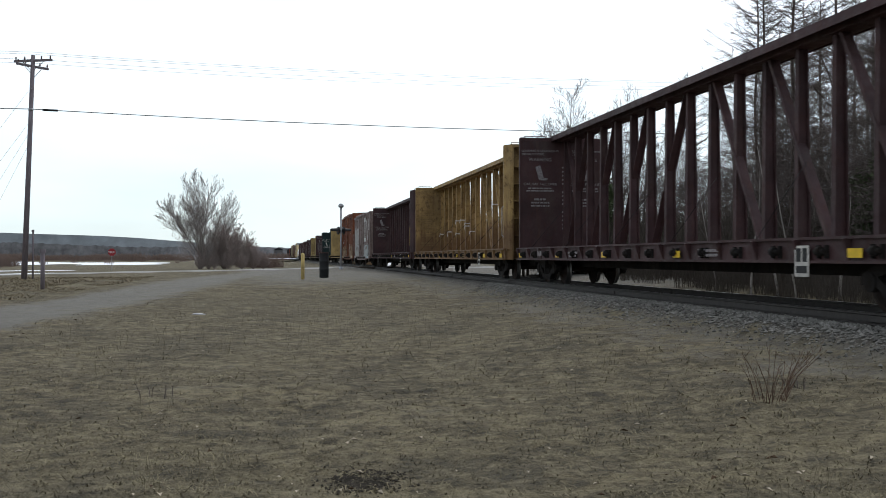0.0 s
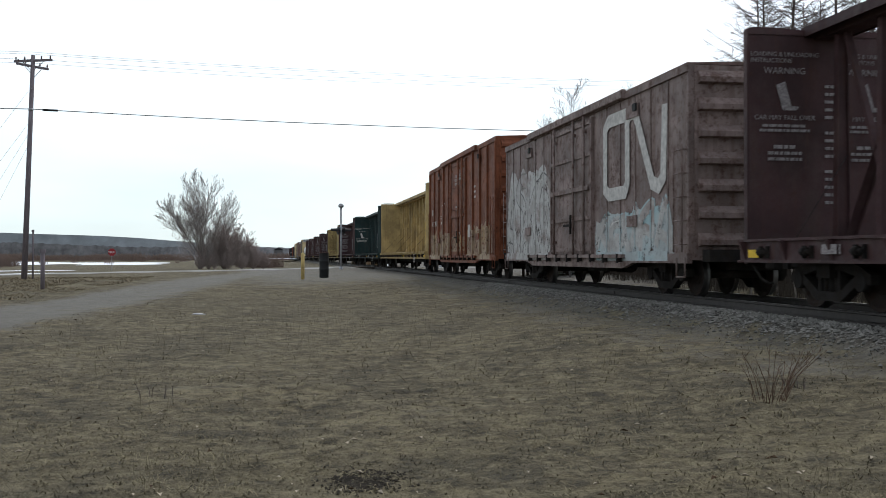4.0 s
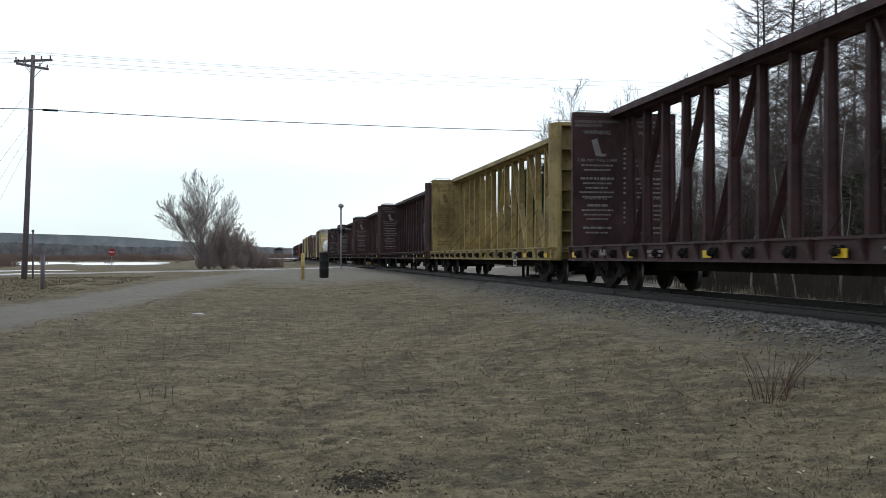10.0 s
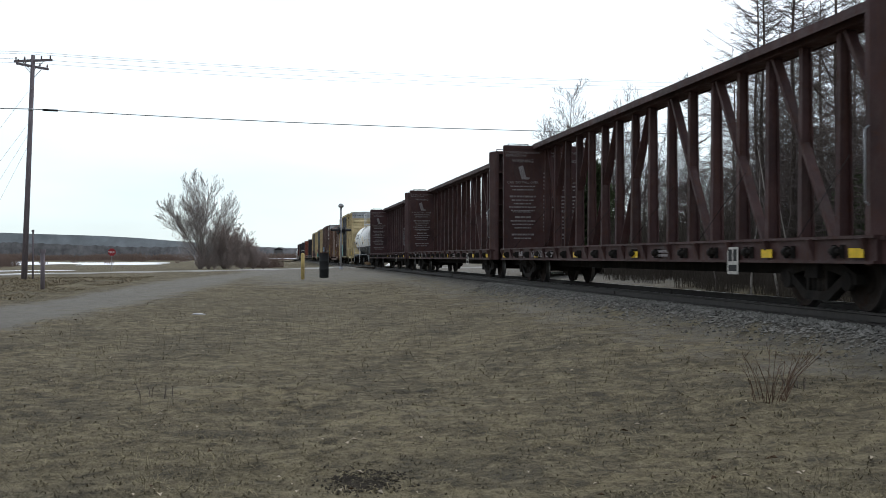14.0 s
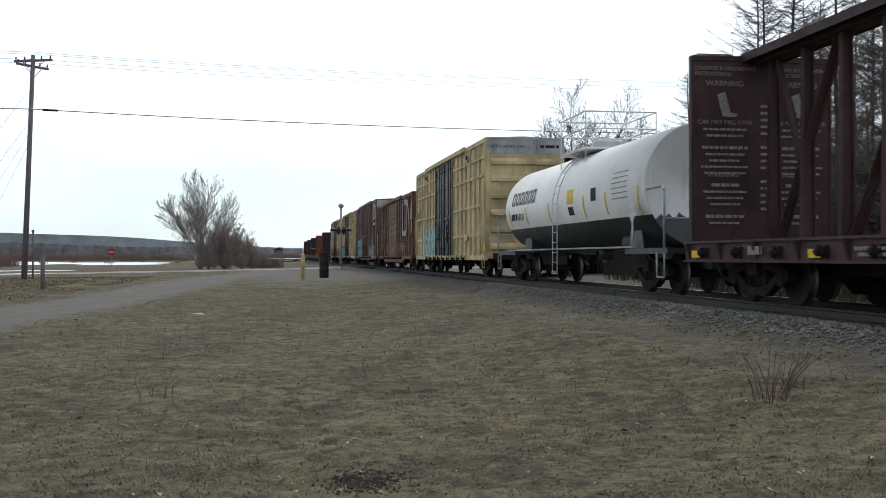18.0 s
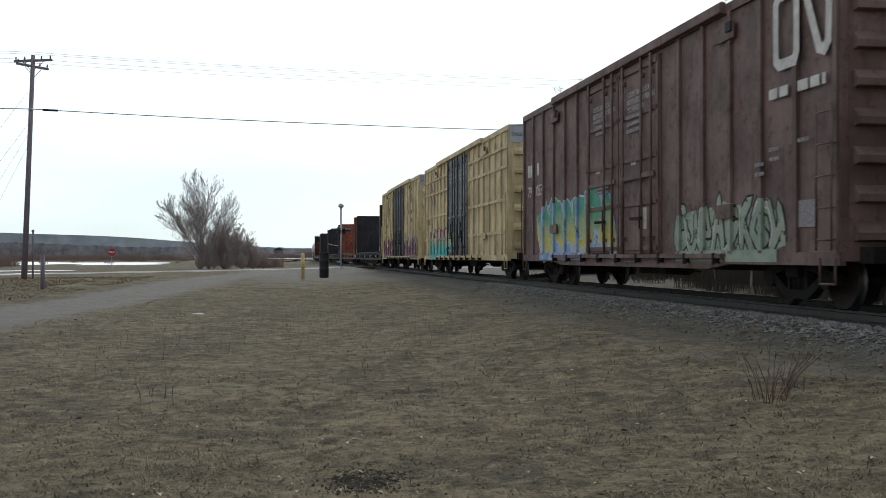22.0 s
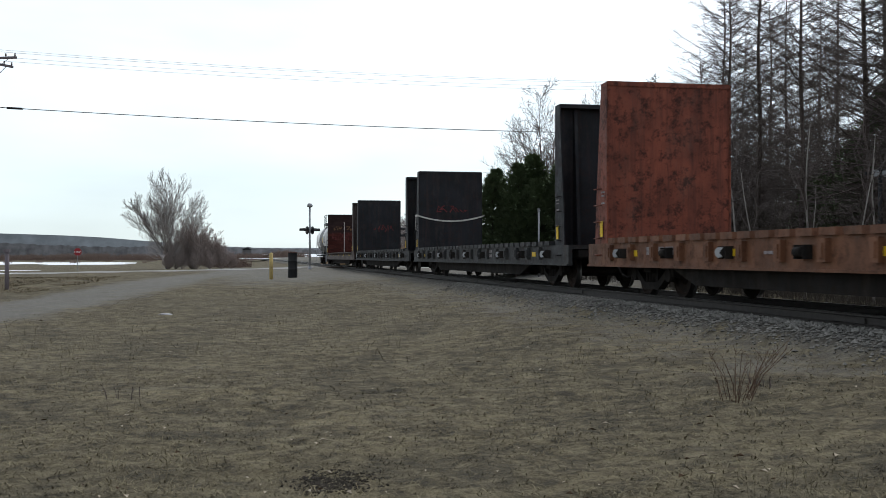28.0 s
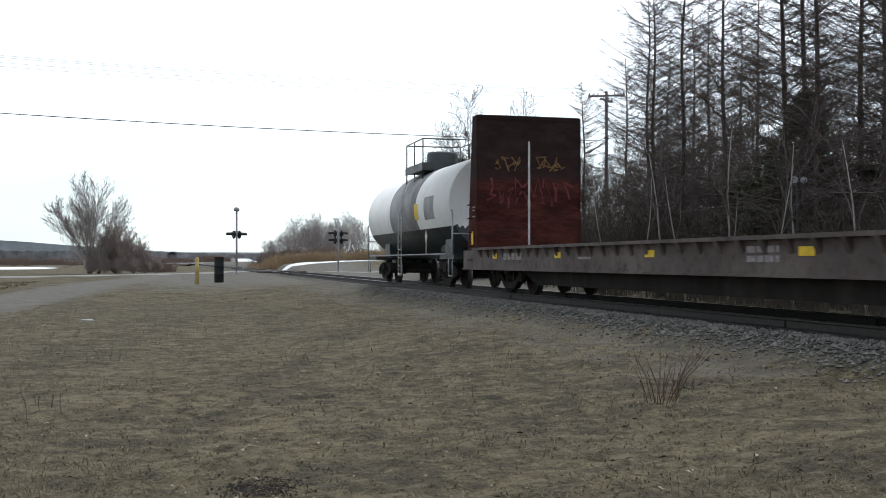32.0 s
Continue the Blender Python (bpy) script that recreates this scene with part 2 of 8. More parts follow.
# ---- mesh tools ----
class Shape:
    """Vertices and faces gathered for one mesh."""

    def __init__(self):
        self.v, self.f, self.s = [], [], []

    def add(self, verts, faces, smooth=False):
        k = len(self.v)
        self.v.extend(verts)
        self.f.extend([tuple(i + k for i in f) for f in faces])
        self.s.extend([smooth] * len(faces))
        return self

    def box(self, x0, x1, y0, y1, z0, z1):
        return self.add([(x0, y0, z0), (x1, y0, z0), (x1, y1, z0), (x0, y1, z0), (x0, y0, z1), (x1, y0, z1), (x1, y1, z1), (x0, y1, z1)],
                        [(0, 3, 2, 1), (4, 5, 6, 7), (0, 1, 5, 4), (1, 2, 6, 5), (2, 3, 7, 6), (3, 0, 4, 7)])

    def cbox(self, x0, x1, y0, y1, z0, z1, c=0.02):
        """A box with its long edges along y cut off."""
        sec = [(x0 + c, z0), (x1 - c, z0), (x1, z0 + c), (x1, z1 - c), (x1 - c, z1), (x0 + c, z1), (x0, z1 - c), (x0, z0 + c)]
        return self.sweep_y(sec, y0, y1)

    def sweep_y(self, sec, y0, y1):
        n = len(sec)
        return self.add([(x, y0, z) for x, z in sec] + [(x, y1, z) for x, z in sec],
                        [tuple(range(n)), tuple(range(2 * n - 1, n - 1, -1))] + [(i, i + n, (i + 1) % n + n, (i + 1) % n) for i in range(n)])

    def sweep_x(self, sec, x0, x1):
        n = len(sec)
        return self.add([(x0, y, z) for y, z in sec] + [(x1, y, z) for y, z in sec],
                        [tuple(range(n - 1, -1, -1)), tuple(range(n, 2 * n))] + [((i + 1) % n, (i + 1) % n + n, i + n, i) for i in range(n)])

    def rod(self, a, b, r, seg=6, r2=None, smooth=True, caps=True):
        a, b = Vector(a), Vector(b)
        w = (b - a).normalized()
        u = w.orthogonal().normalized()
        t = w.cross(u)
        r2 = r if r2 is None else r2
        ring = [(math.cos(2 * math.pi * i / seg), math.sin(2 * math.pi * i / seg)) for i in range(seg)]
        vs = [tuple(a + (u * c + t * s) * r) for c, s in ring] + [tuple(b + (u * c + t * s) * r2) for c, s in ring]
        self.add(vs, [(i, (i + 1) % seg, (i + 1) % seg + seg, i + seg) for i in range(seg)], smooth)
        if caps:
            k = len(self.v) - 2 * seg
            self.f += [tuple(k + i for i in range(seg - 1, -1, -1)), tuple(k + seg + i for i in range(seg))]
            self.s += [False, False]
        return self

    def path(self, pts, r, seg=5):
        for a, b in zip(pts, pts[1:]):
            self.rod(a, b, r, seg)
        return self

    def lathe_y(self, prof, cx=0.0, cz=0.0, seg=24, smooth=True):
        """A profile of (y, radius) turned about an axis along y."""
        vs, n = [], len(prof)
        for y, r in prof:
            vs += [(cx + r * math.cos(2 * math.pi * i / seg), y, cz + r * math.sin(2 * math.pi * i / seg)) for i in range(seg)]
        fs = [(j * seg + i, (j + 1) * seg + i, (j + 1) * seg + (i + 1) % seg, j * seg + (i + 1) % seg) for j in range(n - 1) for i in range(seg)]
        self.add(vs, fs, smooth)
        return self

    def lathe(self, prof, axis="x", at=(0, 0, 0), seg=20, smooth=True):
        """A profile of (along, radius) about an axis x or z through at."""
        vs, n = [], len(prof)
        for h, r in prof:
            for i in range(seg):
                c, s = r * math.cos(2 * math.pi * i / seg), r * math.sin(2 * math.pi * i / seg)
                p = (h, c, s) if axis == "x" else (c, s, h)
                vs.append((p[0] + at[0], p[1] + at[1], p[2] + at[2]))
        fs = [(j * seg + i, j * seg + (i + 1) % seg, (j + 1) * seg + (i + 1) % seg, (j + 1) * seg + i) for j in range(n - 1) for i in range(seg)]
        return self.add(vs, fs, smooth)

    def mesh(self, name, *mats):
        me = bpy.data.meshes.new(name)
        me.from_pydata(self.v, [], self.f)
        me.polygons.foreach_set("use_smooth", self.s)
        for m in mats:
            me.materials.append(m)
        me.update()
        return me


def part(name, shape, material, parent=None, label="", at=None):
    ob = new(name, shape.mesh(name, material) if isinstance(shape, Shape) else shape)
    ob.parent = parent
    if at is not None:
        ob.location = at
    return tagged(ob, label)


def thing(name, label, category, group="", kind="", at=(0, 0, 0)):
    ob = new(name)
    ob.empty_display_size = 0.3
    ob.location = at
    return tagged(ob, label, category, group, kind)


letter_meshes = {}


def lettering(text, size, material, parent, at, name="lettering", turn=(90, 0, -90), thick=0.004, wide=1.0):
    """Raised text on a car's side, as a mesh; read from the -x side."""
    key = text, size, material.name, thick
    if key not in letter_meshes:
        cu = bpy.data.curves.new(name, "FONT")
        cu.body, cu.size, cu.extrude = text, size, thick
        cu.resolution_u = 3
        tmp = new(name, cu)
        me = bpy.data.meshes.new_from_object(tmp.evaluated_get(bpy.context.evaluated_depsgraph_get()))
        bpy.data.objects.remove(tmp)
        bpy.data.curves.remove(cu)
        me.materials.clear()
        me.materials.append(material)
        letter_meshes[key] = me
    ob = tagged(new(name, letter_meshes[key]), kind="stuff")
    ob.parent = parent
    ob.matrix_basis = pose(*at, *turn) @ Matrix.Diagonal((wide, 1, 1, 1))
    return ob


# ---- running gear ----
WHEEL_R = 0.44
wheel_shape = Shape()
for side in (-1, 1):
    wheel_shape.lathe([(side * 0.78, 0.09), (side * 0.765, 0.17), (side * 0.73, 0.19), (side * 0.74, 0.33), (side * 0.785, 0.37), (side * 0.785, WHEEL_R - 0.01),
                       (side * 0.70, WHEEL_R), (side * 0.665, WHEEL_R + 0.026), (side * 0.65, WHEEL_R + 0.02), (side * 0.65, 0.36), (side * 0.69, 0.32), (side * 0.69, 0.09)], "x", seg=32, smooth=False)
wheel_shape.rod((-1.02, 0, 0), (1.02, 0, 0), 0.08, 12)
for side in (-1, 1):  # bolted end caps and a chalk mark that shows the turning
    wheel_shape.lathe([(side * 1.02, 0.0), (side * 1.02, 0.13), (side * 0.99, 0.14)], "x", seg=12)
    wheel_shape.box(side * 1.02 - 0.01, side * 1.02 + 0.01, -0.02, 0.02, 0.04, 0.12)
WHEEL_MESH = wheel_shape.mesh("wheelset", WHEEL, TREAD)
for poly in WHEEL_MESH.polygons:
    c = poly.center
    if math.hypot(c.y, c.z) > WHEEL_R - 0.012 and abs(c.x) > 0.68:
        poly.material_index = 1

frame_shape = Shape()
for side in (-1, 1):
    x = side * 0.99
    lower = [(-1.12, 0.40), (-0.78, 0.40), (-0.34, 0.14), (0.34, 0.14), (0.78, 0.40), (1.12, 0.40), (1.12, 0.54), (0.72, 0.52), (0.30, 0.28), (-0.30, 0.28), (-0.72, 0.52), (-1.12, 0.54)]
    upper = [(-1.12, 0.54), (-0.72, 0.52), (-0.30, 0.60), (0.30, 0.60), (0.72, 0.52), (1.12, 0.54), (0.84, 0.66), (0.42, 0.76), (-0.42, 0.76), (-0.84, 0.66)]
    for sec in (lower, upper):
        frame_shape.sweep_x(sec, x - 0.075, x + 0.075)
    for y in (-0.30, 0.24):
        frame_shape.box(x - 0.06, x + 0.06, y, y + 0.07, 0.26, 0.62)
    for y in (-0.15, 0.0, 0.15):
        frame_shape.rod((x, y, 0.27), (x, y, 0.58), 0.055, 8)
    for y in (-0.88, 0.88):
        frame_shape.rod((x - side * 0.02, y, 0.44), (x + side * 0.10, y, 0.44), 0.14, 12)
frame_shape.box(-1.15, 1.15, -0.19, 0.19, 0.48, 0.74)
frame_shape.box(-0.9, 0.9, -0.62, -0.52, 0.36, 0.44).box(-0.9, 0.9, 0.52, 0.62, 0.36, 0.44)
frame_shape.rod((0, 0, 0.74), (0, 0, 0.90), 0.2, 12)
TRUCK_MESH = frame_shape.mesh("truck", TRUCK)

coupler_shape = Shape()
coupler_shape.box(-0.09, 0.09, -0.75, -0.25, 0.78, 0.96)
coupler_shape.add([(-0.2, -0.25, 0.70), (0.2, -0.25, 0.70), (0.17, 0.02, 0.70), (-0.15, 0.04, 0.70), (-0.2, -0.25, 1.0), (0.2, -0.25, 1.0), (0.17, 0.02, 1.0), (-0.15, 0.04, 1.0)],
                  [(0, 3, 2, 1), (4, 5, 6, 7), (0, 1, 5, 4), (1, 2, 6, 5), (2, 3, 7, 6), (3, 0, 4, 7)])
coupler_shape.path([(0.3, -0.6, 0.8), (0.3, -0.2, 0.5), (0.25, 0.0, 0.42), (0.2, 0.05, 0.45)], 0.03)
coupler_shape.box(-0.35, 0.35, -1.3, -0.65, 0.74, 1.05)
COUPLER_MESH = coupler_shape.mesh("coupler", TRUCK)
wheelsets = []


def gear(car, half, centre):
    """Two trucks with two wheelsets each and a coupler at both ends."""
    for side in (-1, 1):
        tr = part("truck", TRUCK_MESH, None, car, "grimy cast steel two-axle truck", at=(0, side * centre, RAIL_Z))
        for y in (-0.88, 0.88):
            w = part("wheelset", WHEEL_MESH, None, tr)
            w.matrix_parent_inverse = Matrix.Translation((0, y, WHEEL_R))
            wheelsets.append(w)
        cp = part("coupler", COUPLER_MESH, None, car)
        cp.matrix_basis = pose(0, side * half, 0, 0, 0, 0 if side > 0 else 180)
    return car


def reflectors(car, ys, x, z, tall=0.10, wide=0.28, mat=None):
    me = Shape().box(x - 0.004, x + 0.004, -wide / 2, wide / 2, z, z + tall).mesh("reflector", mat or YELLOW_MARK)
    for y in ys:
        part("reflector", me, None, car, "yellow reflective strip", at=(0, y, 0))


def stencil_lines(rows, material, car, x, name="stencil"):
    """Small unreadable writing as bars: rows of (y centre, z, width, height)."""
    sh = Shape()
    rnd = random.Random(len(rows) * 7 + int(abs(rows[0][1]) * 10))
    for y, z, w, h in rows:
        a = y + w / 2
        while a > y - w / 2 + 0.03:
            step = min(rnd.uniform(0.8, 3.2) * h, a - (y - w / 2))
            sh.box(x - 0.003, x + 0.003, a - step, a, z, z + h)
            a -= step + h * 0.45
    return tagged(part(name, sh, material, car), kind="stuff")


def end_stencils(rows, material, car, y, name="stencil"):
    """The same on a bulkhead's inner face: rows of (x centre, z, width, height)."""
    sh = Shape()
    rnd = random.Random(len(rows) * 5 + 3)
    for x, z, w, h in rows:
        a = x - w / 2
        while a < x + w / 2 - 0.03:
            step = min(rnd.uniform(0.8, 3.2) * h, x + w / 2 - a)
            sh.box(a, a + step, y - 0.004, y + 0.004, z, z + h)
            a += step + h * 0.45
    return tagged(part(name, sh, material, car), kind="stuff")


# ---- centre-beam flat cars ----
CB_LEN, CB_HALF, DECK_Z = 24.5, 12.25, 1.18
CB_TOP = 4.72


def post_shape():
    """A tapered I-beam that stands crosswise to the car."""
    z0, z1 = DECK_Z, 4.60
    out = []
    for w, f, z in ((0.125, 0.07, z0), (0.092, 0.06, z1)):
        t, k = 0.012, w - 0.024
        out.append([(-w, -f, z), (-k, -f, z), (-k, -t, z), (k, -t, z), (k, -f, z), (w, -f, z), (w, f, z), (k, f, z), (k, t, z), (-k, t, z), (-k, f, z), (-w, f, z)])
    sh = Shape()
    sh.add(out[0] + out[1], [(i, (i + 1) % 12, (i + 1) % 12 + 12, i + 12) for i in range(12)])
    return sh


wall_meshes = {}


def add_bulkhead(car, sgn, paint, zt=CB_TOP, hw=1.42, inner=11.05, base=0.42, label="", ribs=6, slim=0.9):
    """An end wall: plate, side flanges, top rail, ribs on the outer face; the thick kind has cut-off corners, the thin one tapers upward."""
    key = (sgn, paint.name, zt, inner)
    y = lambda d: sgn * (inner + d)
    thick = slim > 0.5
    if key not in wall_meshes:
        one = {}
        a, b = sorted((y(0), y(0.035)))
        one["plate"] = Shape().box(-hw + 0.03, hw - 0.03, a, b, 0.85, zt - 0.04).mesh("bulkhead", paint)
        for s in (-1, 1):
            x0, x1 = sorted((s * hw, s * (hw - 0.035)))
            if thick:
                a, b = sorted((y(-0.02), y(0.10)))
                one["flange", s] = Shape().box(x0, x1, a, b, 0.8, zt - 0.02).mesh("side_flange", paint)
                plan = [(s * hw, y(0.10)), (s * 1.27, y(0.38)), (s * 1.20, y(base)), (s * 1.15, y(base)), (s * 1.22, y(0.37)), (s * (hw - 0.05), y(0.10))]
                n = len(plan)
                sh = Shape().add([(p, q, z) for z in (0.82, zt - 0.03) for p, q in plan], [(i, (i + 1) % n, (i + 1) % n + n, i + n) for i in range(n)] + [tuple(range(n)), tuple(range(2 * n - 1, n - 1, -1))])
                one["corner", s] = sh.mesh("corner_plate", paint)
            else:
                sec = [(y(-0.02), 0.8), (y(base), 0.8), (y(base * 0.92), 1.9), (y(base * slim), zt - 0.02), (y(-0.02), zt - 0.02)]
                one["flange", s] = Shape().sweep_x(sec if sgn > 0 else sec[::-1], x0, x1).mesh("side_flange", paint)
        sh = Shape()
        if thick:
            plan = [(-hw + 0.035, y(-0.02)), (hw - 0.035, y(-0.02)), (hw - 0.035, y(0.12)), (1.2, y(base)), (-1.2, y(base)), (-hw + 0.035, y(0.12))]
            sh.add([(p, q, z) for z in (zt - 0.10, zt) for p, q in plan], [(i, (i + 1) % 6, (i + 1) % 6 + 6, i + 6) for i in range(6)] + [(0, 1, 2, 3, 4, 5), (11, 10, 9, 8, 7, 6)])
        else:
            a, b = sorted((y(-0.02), y(0.30)))
            sh.box(-hw + 0.035, hw - 0.035, a, b, zt - 0.10, zt)
        one["top"] = sh.mesh("top_rail", paint)
        for k in range(ribs):
            z = 1.05 + k * 0.58
            d = 0.34 if thick else base * 0.9 - (base * 0.9 - 0.25) * (z - 0.8) / (zt - 0.8)
            wide = 1.2 if thick else hw - 0.035
            a, b = sorted((y(0.035), y(d)))
            one["rib", k] = Shape().box(-wide, wide, a, b, z, z + 0.05).mesh("rib", paint)
        wall_meshes[key] = one
    one = wall_meshes[key]
    wall = part("bulkhead", one["plate"], None, car, label)
    for s in (-1, 1):
        part("side_flange", one["flange", s], None, wall)
        if thick:
            part("corner_plate", one["corner", s], None, wall)
    part("top_rail", one["top"], None, wall)
    for k in range(ribs):
        part("rib", one["rib", k], None, wall)
    return wall


cb_meshes = {}


def centre_beam(paint, label, marks=True, number="", seed=0, tone=None, symbol="plank", cross=1, word=""):
    car = thing("centrebeam_car", label, "freight car", "cars of the train")
    half = CB_HALF
    tone = tone or WHITE_DIM
    key = paint.name
    if key not in cb_meshes:
        one = {}
        sh = Shape()
        sh.box(-1.38, 1.38, -11.4, 11.4, DECK_Z - 0.05, DECK_Z)
        one["deck"] = sh.mesh("deck", paint)
        for s in (-1, 1):
            sh = Shape()
            sec = [(1.34, 0.82), (1.47, 0.82), (1.47, 0.86), (1.42, 0.86), (1.42, DECK_Z - 0.02), (1.47, DECK_Z - 0.02), (1.47, DECK_Z + 0.022), (1.34, DECK_Z + 0.022)]
            sh.sweep_y([(s * x, z) for x, z in (sec if s > 0 else sec[::-1])], -11.3, 11.3)
            one["sill", s] = sh.mesh("side_sill", paint)
        sh = Shape()
        sh.box(-0.35, 0.35, -11.2, 11.2, 0.62, DECK_Z - 0.05)
        for k in range(13):
            y = -10.2 + k * 1.7
            sh.box(-1.34, 1.34, y - 0.06, y + 0.06, 0.88, DECK_Z - 0.05)
        one["frame"] = sh.mesh("underframe", TRUCK)
        sh = Shape()
        sec = [(-0.40, 4.60), (-0.375, 4.60), (-0.375, 4.70), (-0.2, 4.70), (-0.2, 4.56), (0.2, 4.56), (0.2, 4.70), (0.375, 4.70), (0.375, 4.60), (0.40, 4.60), (0.40, 4.76), (-0.40, 4.76)]
        sh.sweep_y(sec, -11.1, 11.1)
        one["chord"] = sh.mesh("top_chord", paint)
        one["post"] = post_shape().mesh("post", paint)
        sh = Shape()  # a brace that leans away from the posts' foot
        reach = 2 * 21.1 / 17 - 0.30
        sh.sweep_x([(0.0, DECK_Z), (0.09, DECK_Z), (reach, 4.56), (reach - 0.09, 4.56)], -0.125, -0.085)
        sh.sweep_x([(0.05, DECK_Z), (0.07, DECK_Z), (reach - 0.05, 4.56), (reach - 0.07, 4.56)], -0.085, 0.07)
        one["brace"] = sh.mesh("diagonal_brace", paint)
        one["short"] = Shape().sweep_x([(0.0, 4.56), (0.09, 4.56), (1.05, 2.3), (0.96, 2.3)], -0.05, 0.05).mesh("end_brace", paint)
        one["lash"] = Shape().path([(-1.46, 0.0, DECK_Z + 0.02), (-0.10, 0.9, 2.55)], 0.007, 4).mesh("lashing_wire", TRUCK)
        sh = Shape()
        sh.rod((-1.50, -0.05, 0), (-1.50, 0.05, 0), 0.07, 10)
        sh.box(-1.48, -1.40, -0.13, -0.09, -0.10, 0.09).box(-1.48, -1.40, 0.09, 0.13, -0.10, 0.09)
        sh.rod((-1.50, -0.13, 0), (-1.50, 0.13, 0), 0.035, 8)
        one["winch"] = sh.mesh("strap_winch", TRUCK)
        sh = Shape()
        sh.path([(-1.2, 0, 0), (-1.2, 0, 0.07), (-0.5, 0, 0.07), (-0.5, 0, 0)], 0.014)
        one["grab"] = sh.mesh("handhold", paint)
        cb_meshes[key] = one
    one = cb_meshes[key]
    part("deck", one["deck"], None, car)
    part("underframe", one["frame"], None, car, "grimy black centre sill and cross bearers")
    part("top_chord", one["chord"], None, car)
    for s in (-1, 1):
        part("side_sill", one["sill", s], None, car)
        add_bulkhead(car, s, paint, label="ribbed end wall with worn white stencils" if marks else "ribbed steel end wall")
        part("handhold", one["grab"], None, car, at=(0, s * 11.3, CB_TOP))
    n = 18
    for k in range(n):
        y = -10.55 + k * (21.1 / (n - 1))
        part("post", one["post"], None, car, at=(0, y, 0))
    step = 21.1 / (n - 1)
    for k in range(4):  # they rise from the ends towards the middle
        for e in (-1, 1):
            br = part("diagonal_brace", one["brace"], None, car)
            br.matrix_basis = pose(0, e * (10.55 - 2 * k * step - 0.12), 0, 0, 0, 0 if e < 0 else 180)
    for e in (-1, 1):  # a short counter-brace beside each end wall
        br = part("end_brace", one["short"], None, car)
        br.matrix_basis = pose(0, e * 10.43, 0, 0, 0, 0 if e < 0 else 180)
    for k in range(cross, n - 1, 3):  # thin lashing wires left from the deck's edge to the posts
        part("lashing_wire", one["lash"], None, car, at=(0, -10.55 + k * step, 0))
    if "gusset" not in one:
        one["gusset"] = Shape().sweep_y([(-1.42, 0.84), (-1.53, 1.16), (-1.42, 1.18)], -0.035, 0.035).mesh("sill_gusset", paint)
    for k in range(17):
        part("sill_gusset", one["gusset"], None, car, at=(0, -11.05 + k * 1.385, 0))
    for k in range(16):
        part("strap_winch", one["winch"], None, car, at=(0, -10.4 + k * 1.385, 0.99))
    rnd = random.Random(seed)
    reflectors(car, [-10.9, -8.3 + rnd.uniform(-.3, .3), -2.2, 2.3, 6.4, 10.7], -1.476, 0.90, 0.13, 0.36)
    if seed in (3, 4):
        reflectors(car, [-11.0], -1.424, 1.55, 1.15, 0.05)
    else:
        part("grab_bar", Shape().path([(-1.42, -11.12, 1.6), (-1.48, -11.12, 1.65), (-1.48, -11.12, 2.6), (-1.42, -11.12, 2.65)], 0.014), GREY_ROOF, car, "pale steel grab bar")
    # pale consignment card and small writing along the sill
    sh = Shape().box(-1.482, -1.476, -7.3, -6.88, 0.62, 1.08)
    card = part("placard", sh, WHITE_MARK, car, "white framed inspection stencil plate")
    sh = Shape().box(-1.487, -1.483, -7.25, -7.12, 0.84, 1.04).box(-1.487, -1.483, -7.07, -6.93, 0.84, 1.04).box(-1.487, -1.483, -7.25, -6.93, 0.67, 0.78)
    part("panel", sh, BLACK_MARK, card)
    stencil_lines([(-3.7, 1.0, 0.9, 0.05), (-3.7, 0.92, 0.8, 0.05), (4.9, 1.0, 0.9, 0.05), (4.9, 0.92, 0.7, 0.05), (8.3, 0.95, 0.5, 0.14)], tone, car, -1.476)
    if number:
        lettering(number[:2], 0.27, tone, car, (-1.478, 6.95, 0.91), wide=1.2)
        lettering(number[2:], 0.27, tone, car, (-1.478, 6.12, 0.91), wide=1.2)
    if marks:
        y = 11.028
        if symbol == "plank":
            head, word_z, sign_z = ((3.62, 1.0, 0.055), (3.51, 0.7, 0.055)), 3.30, 2.72
            lines = ((2.60, 0.95, 0.065), (2.48, 1.0, 0.035), (2.41, 0.9, 0.035), (2.34, 0.95, 0.035))
        elif symbol == "long":
            head, word_z, sign_z = ((4.46, 1.0, 0.05), (4.36, 0.8, 0.05)), 4.14, 3.56
            lines = tuple((3.42 - 0.118 * k, 0.55 + 0.45 * ((k * 37) % 10) / 10, 0.06 if k in (4, 10, 15) else 0.042) for k in range(17) if k not in (3, 9, 14))
        else:
            head, word_z, sign_z = ((4.28, 1.0, 0.055), (4.17, 0.8, 0.055)), 3.97, 3.36
            lines = ((3.20, 0.95, 0.06), (3.08, 0.8, 0.045), (3.0, 0.9, 0.045), (2.72, 0.4, 0.06), (2.62, 0.6, 0.05), (2.52, 0.6, 0.05))
        rows = [(x, z, w, h) for x in (-0.75, 0.75) for z, w, h in lines[1:]]
        end_stencils(rows, tone, car, y)
        title = "LOADING AND UNLOADING\nINSTRUCTIONS" if symbol == "plank" else "LOADING & UNLOADING\nINSTRUCTIONS"
